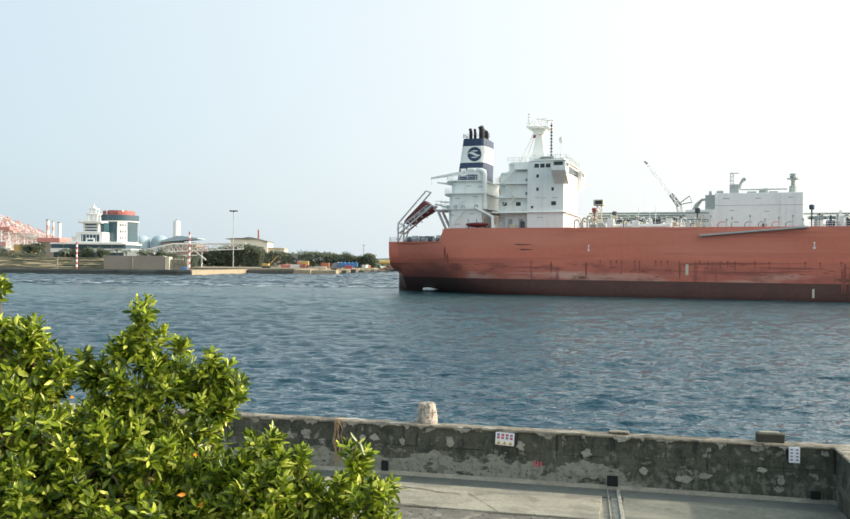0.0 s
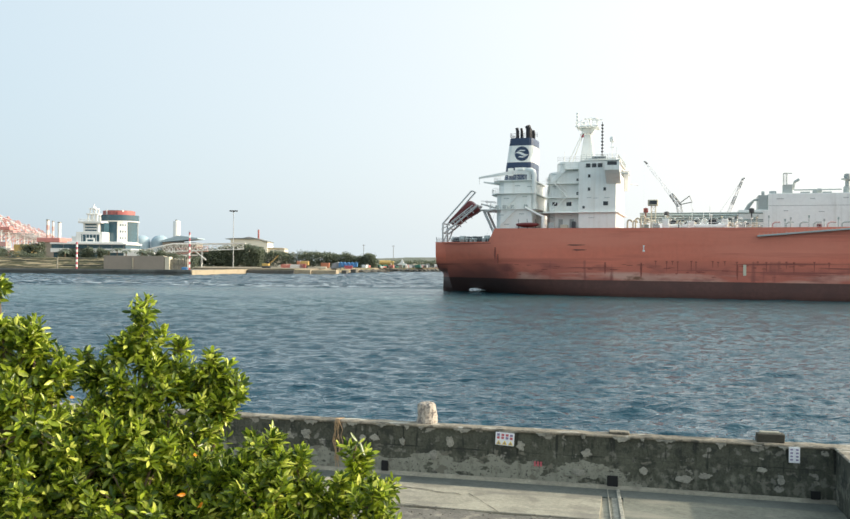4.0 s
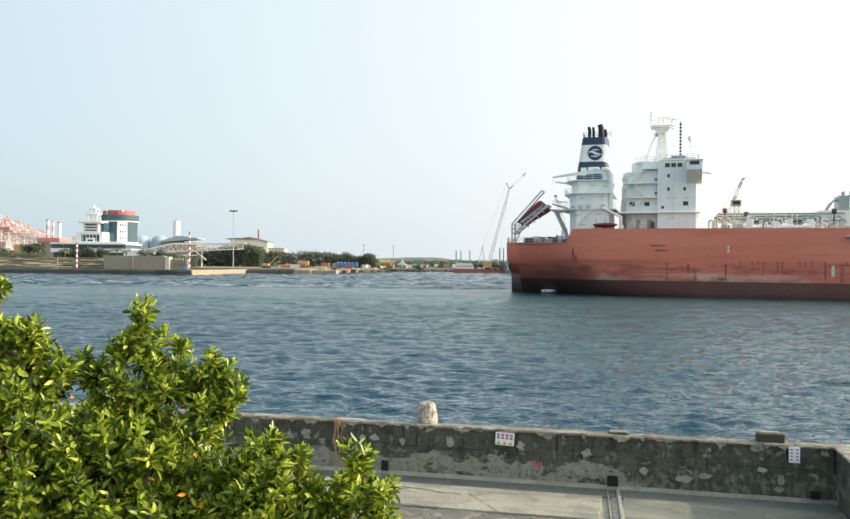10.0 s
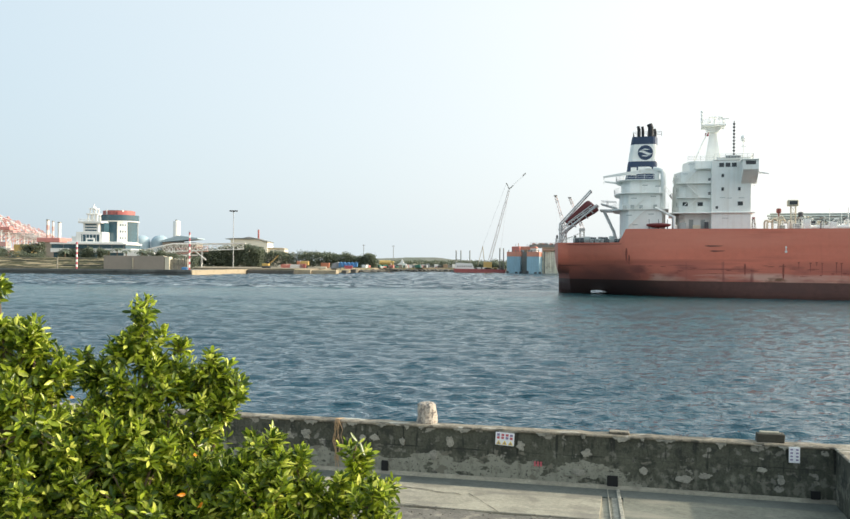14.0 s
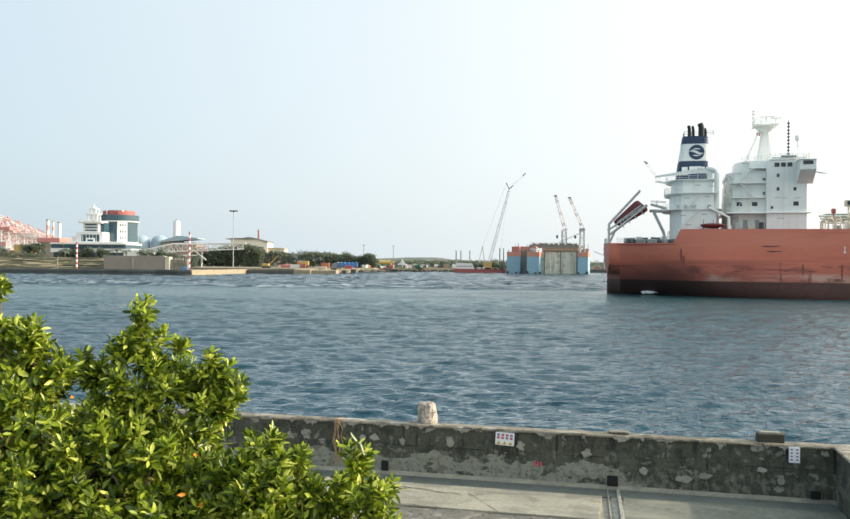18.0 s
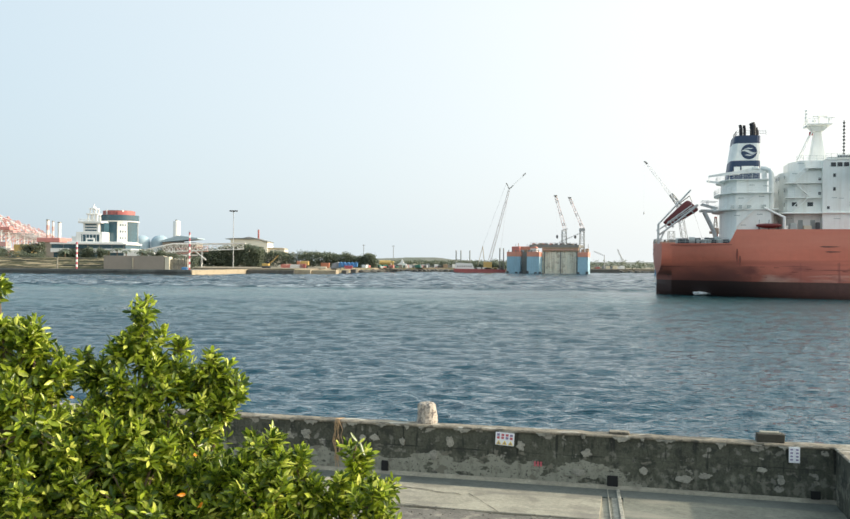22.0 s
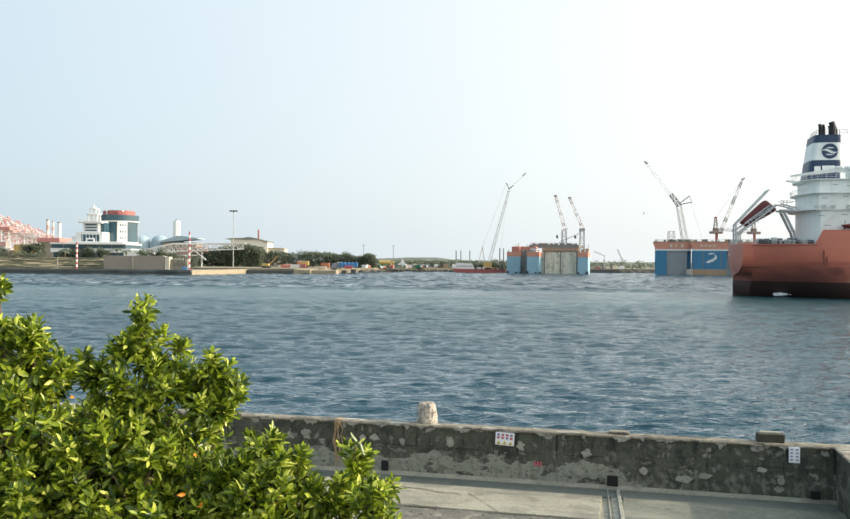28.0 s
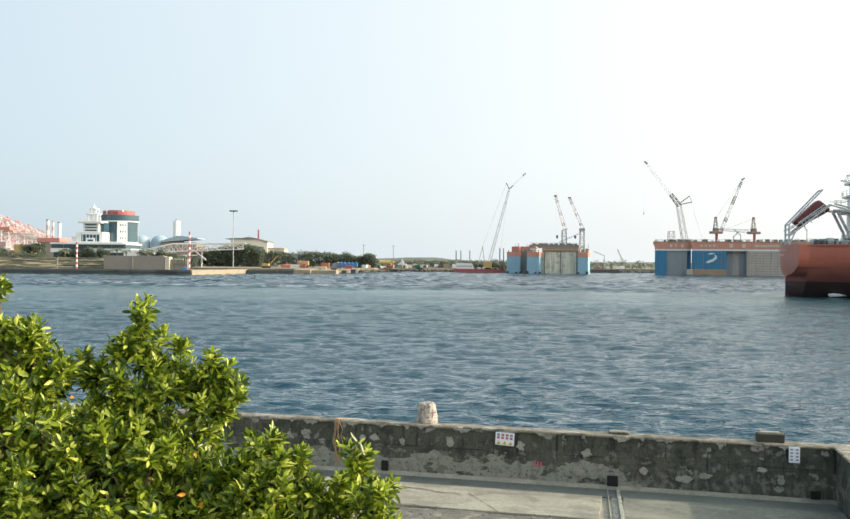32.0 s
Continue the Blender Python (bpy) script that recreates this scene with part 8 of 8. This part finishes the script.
    for x, z0, z1, dx in ((176.0, 19, 24, -3.5), (213, 19, 27, -2), (117, 2.1, 12.5, -7), (172.0, 19, 23, 3)):
        yy = 566 if x == 117 else 484
        k = thing("small_derrick", "small grey derrick with a thin jib", "crane", "derricks")
        part("post", rod(bm_new(), (x, yy, z0), (x, yy, z1 - 1), 0.25), "lattice", k)
        part("jib", truss(bm_new(), (x, yy, z1 - 1.5), (x + dx, yy, z1 + 1.5), 0.6, 0.4, 5, 0.06, (0, 1, 0)), "lattice", k)
    k = thing("small_derrick", "small lattice crane far on the shore", "crane", "derricks")
    part("jib", truss(bm_new(), (148.5, 640, 2.2), (142.0, 640, 16.5), 1.0, 0.6, 8, 0.08, (0, 1, 0)), "lattice", k)
    rr = random.Random(77)
    j = thing("shore_clutter", "pale sheds and machinery along the far shore", "buildings")
    for i in range(130):
        x = rr.uniform(100, 136) if i < 40 else (rr.uniform(46, 60) if i < 54 else rr.uniform(-46, 32))
        s = rr.uniform(0.4, 1.5)
        yy = 592 + i * 0.13 if x > 40 else 545 + rr.uniform(0, 20)
        part("shed", box(bm_new(), x - s, x + s, yy, yy + 4, 1.4, 2.6 + s * rr.uniform(0.5, 1.6), 0.08), rr.choice(["white", "cream", "roof_grey", "rubble", "dock_rust", "crane_dark_red", "roof_grey", "dock_grey"]), j)
    q = thing("dark_breakwater", "low dark breakwater beside the dock", "breakwater")
    part("wall", box(bm_new(), 94, 126, 560, 572, -2, 2.2, 0.2), "rubble", q)


build_dock_cranes()


# ---- the leafy trees before the window ----
def leaf_mesh(name, L=0.084, W=0.030):
    """One glossy pointed leaf, folded along its midrib."""
    pts = [(0, 0, 0), (W * 0.42, L * 0.35, 0.004), (W * 0.5, L * 0.60, 0.004), (W * 0.26, L * 0.86, 0.001), (0, L, -0.006), (-W * 0.26, L * 0.86, 0.001), (-W * 0.5, L * 0.60, 0.004), (-W * 0.42, L * 0.35, 0.004), (0, L * 0.35, -0.003), (0, L * 0.60, -0.003), (0, L * 0.86, -0.005)]
    fs = [(0, 1, 8), (1, 2, 9, 8), (2, 3, 10, 9), (3, 4, 10), (0, 8, 7), (7, 8, 9, 6), (6, 9, 10, 5), (5, 10, 4)]
    return pts, fs


def build_tree(label, trunk_xy, blobs, seed, density, loose):
    rr = random.Random(seed)
    tree = thing("tree", label, "tree", "trees at the window")
    x0, y0 = trunk_xy
    crown_z = min(b[2] for b in blobs)
    fork = Vector((x0, y0, max(QUAY + 0.9, crown_z - 0.6)))
    bm = bm_new()
    rod(bm, (x0 + 0.03, y0, QUAY - 0.05), (x0 - 0.02, y0 + 0.03, QUAY + 0.5), 0.075, 0.06, seg=9)
    rod(bm, (x0 - 0.02, y0 + 0.03, QUAY + 0.48), fork, 0.062, 0.05, seg=9)
    part("trunk", bm, "bark", tree)
    base_p, base_f = leaf_mesh("leaf")
    base_p = np.array(base_p)
    tips = []
    twigs = bm_new()
    for bx, by, bz, br in blobs:
        br *= 0.97
        c = Vector((bx, by, bz))
        bm = bm_new()
        mid = fork.lerp(c, 0.5) + Vector((rr.uniform(-0.08, 0.08), rr.uniform(-0.08, 0.08), -0.05))
        rod(bm, fork, mid, 0.022, 0.015, seg=6)
        rod(bm, mid, c, 0.015, 0.007, seg=6)
        part("limb", bm, "bark", tree)
        n = int(density * br * br / 0.01)
        # shoots gather in tufts round the limb's end, with gaps between them
        tufts = []
        for _ in range(max(5, int(34 * br))):
            d = Vector((rr.gauss(0, 1), rr.gauss(0, 1), rr.gauss(0, 1) + 0.2)).normalized()
            tufts.append((c + d * br * rr.uniform(0.55, 0.95), rr.uniform(0.16, 0.30) * br + 0.02, d))
        for _ in range(n):
            tc, tr, td = rr.choice(tufts)
            d = (td * 0.9 + Vector((rr.gauss(0, 1), rr.gauss(0, 1), rr.gauss(0, 1) + 0.2)).normalized()).normalized()
            tip = tc + d * tr * rr.uniform(0.35, 1.0)
            if rr.random() < 0.3:
                rod(twigs, c.lerp(tip, 0.2), tip, 0.005, 0.0025, seg=3)
            tips.append((tip, (d * 0.8 + Vector((0, 0, 0.9))).normalized()))
        for _ in range(int(n * 0.7)):
            d = Vector((rr.gauss(0, 1), rr.gauss(0, 1), rr.gauss(0, 1))).normalized()
            tips.append((c + d * br * rr.uniform(0.1, 0.72), d))
    tagged(part("twig", twigs, "bark", tree), kind="stuff")
    vs, fs, count = [], [], 0
    singles = []
    for tip, axis in tips:
        # a shoot: leaves spiral up a short stem and close towards its tip
        axis = (axis + Vector((rr.gauss(0, 0.25), rr.gauss(0, 0.25), rr.gauss(0, 0.2)))).normalized()
        side = axis.cross(Vector((rr.gauss(0, 1), rr.gauss(0, 1), rr.gauss(0, 1)))).normalized()
        other = axis.cross(side)
        k, stem = rr.randint(6, 10), rr.uniform(0.05, 0.13)
        for i in range(k):
            t = i / (k - 1)
            a = i * 2.4 + rr.uniform(-0.4, 0.4)
            out = side * math.cos(a) + other * math.sin(a)
            ydir = (out * rr.uniform(0.7, 1.1) + axis * (0.1 + 1.2 * t * t + rr.uniform(-0.3, 0.5)) + Vector((rr.gauss(0, 0.25), rr.gauss(0, 0.25), rr.gauss(0, 0.25)))).normalized()
            xdir = ydir.cross(axis + out * 0.3).normalized()
            zdir = xdir.cross(ydir)
            s = rr.uniform(0.75, 1.2) * (1.05 - 0.3 * t)
            p = tip - axis * stem * (1 - t) + out * 0.003
            m = Matrix((xdir, ydir, zdir)).transposed()
            if p.y < tip.y and len(singles) < loose and rr.random() < 0.08:
                singles.append(Matrix.Translation(p) @ m.to_4x4() @ Matrix.Diagonal((s, s, s, 1)))
                continue
            w = (base_p * s) @ np.array(m).T + np.array(p)
            off = len(vs)
            vs.extend(map(tuple, w))
            fs.extend(tuple(q + off for q in f) for f in base_f)
    me = bpy.data.meshes.new("crown")
    me.from_pydata(vs, [], fs)
    crown = smooth(mesh_part("crown", me, "leaf", tree, "dense crown of small glossy yellow-green leaves"), 60)
    crown["kind"] = "stuff"
    lm = bpy.data.meshes.new("leaf")
    lm.from_pydata([tuple(q) for q in base_p], [], base_f)
    lm.materials.append(M["leaf"])
    for m in singles:
        mesh_part("leaf", lm, "leaf", tree, at=m)
    return tree, lm


tree_a, leaf_a = build_tree("leafy small-leaved tree in full green close to the window", (-2.6, 5.7), [(-2.63, 5.6, 5.25, 0.35), (-2.72, 5.6, 5.53, 0.17), (-2.52, 5.6, 5.43, 0.15), (-2.43, 5.4, 4.91, 0.35), (-2.35, 5.3, 4.5, 0.38), (-2.89, 5.5, 5.02, 0.41), (-2.85, 5.8, 5.80, 0.075), (-2.4, 5.6, 5.22, 0.17), (-2.65, 5.3, 4.59, 0.33), (-2.5, 5.6, 4.05, 0.45), (-2.9, 5.7, 4.3, 0.4), (-2.95, 6.4, 4.5, 0.5), (-2.5, 6.4, 4.4, 0.5), (-2.7, 6.2, 3.8, 0.5)], 101, 12, 110)
tree_b, leaf_b = build_tree("pointed small-leaved tree with bright yellow-green shoots", (-1.85, 5.9), [(-1.93, 5.9, 5.645, 0.11), (-1.93, 5.9, 5.38, 0.20), (-1.7, 5.9, 5.22, 0.21), (-1.41, 5.9, 5.2, 0.19), (-2.2, 5.9, 5.21, 0.18), (-1.91, 5.8, 4.98, 0.4), (-1.5, 5.9, 4.95, 0.25), (-2.05, 5.6, 4.7, 0.39), (-1.61, 5.6, 4.66, 0.35), (-1.29, 5.85, 5.12, 0.12), (-1.79, 5.4, 4.41, 0.41), (-1.41, 5.5, 4.41, 0.31), (-1.9, 5.6, 4.0, 0.5), (-1.45, 5.6, 4.0, 0.4), (-2.05, 6.4, 4.55, 0.5), (-1.6, 6.3, 4.3, 0.45), (-1.9, 6.2, 3.8, 0.5)], 102, 12, 130)
tree_c, leaf_c = build_tree("low leafy shrub with fresh green tips beside the taller trees", (-0.75, 5.6), [(-1.09, 5.6, 4.7, 0.22), (-0.89, 5.5, 4.61, 0.26), (-1.15, 5.4, 4.48, 0.29), (-0.44, 5.7, 4.66, 0.12), (-0.44, 5.7, 4.79, 0.06), (-0.47, 5.6, 4.52, 0.2), (-0.26, 5.6, 4.52, 0.13), (-0.67, 5.5, 4.44, 0.21), (-0.82, 5.55, 4.72, 0.12), (-0.3, 5.4, 4.42, 0.19), (-0.92, 5.3, 4.41, 0.3), (-0.8, 5.5, 4.05, 0.42), (-0.4, 5.5, 4.15, 0.25), (-1.0, 6.1, 4.05, 0.4)], 103, 12, 110)

# a few turned leaves
for tr, lm, spots in ((tree_b, leaf_b, ((-1.375, 5.2, 4.82), (-1.35, 5.2, 4.51), (-1.46, 5.15, 4.60))), (tree_a, leaf_a, ((-2.12, 5.2, 5.16), (-2.5, 5.0, 4.55)))):
    om = lm.copy()
    om.materials.clear()
    om.materials.append(M["leaf_orange"])
    for k, q in enumerate(spots):
        mesh_part("turned_leaf", om, "leaf_orange", tr, "orange withered leaf", Matrix.Translation(q) @ pose(0, 0, 0, 70 * k, 40 + 30 * k, 50 * k) @ Matrix.Diagonal((0.8, 0.8, 0.8, 1)))


# ---- what moves: the tanker leaves along a nearly straight line, turning slowly; the waves drift ----
def motions():
    rows = []
    for i in range(17):
        t = 2.0 * i
        s = t / 32
        x = -5.404 + 74.086 * s + 1.756 * s * s
        y = 182.95 - 13.700 * s + 0.293 * s * s
        rows.append((t, pose(x, y, 0, 0, 0, -14.854 + 3.606 * (t - 16) / 16)))
    walk(tanker, rows)
    walk(water, [(t, pose(0.25 * t, -0.50 * t, 0)) for t in (0.0, 8.0, 16.0, 24.0, 32.0)])


motions()
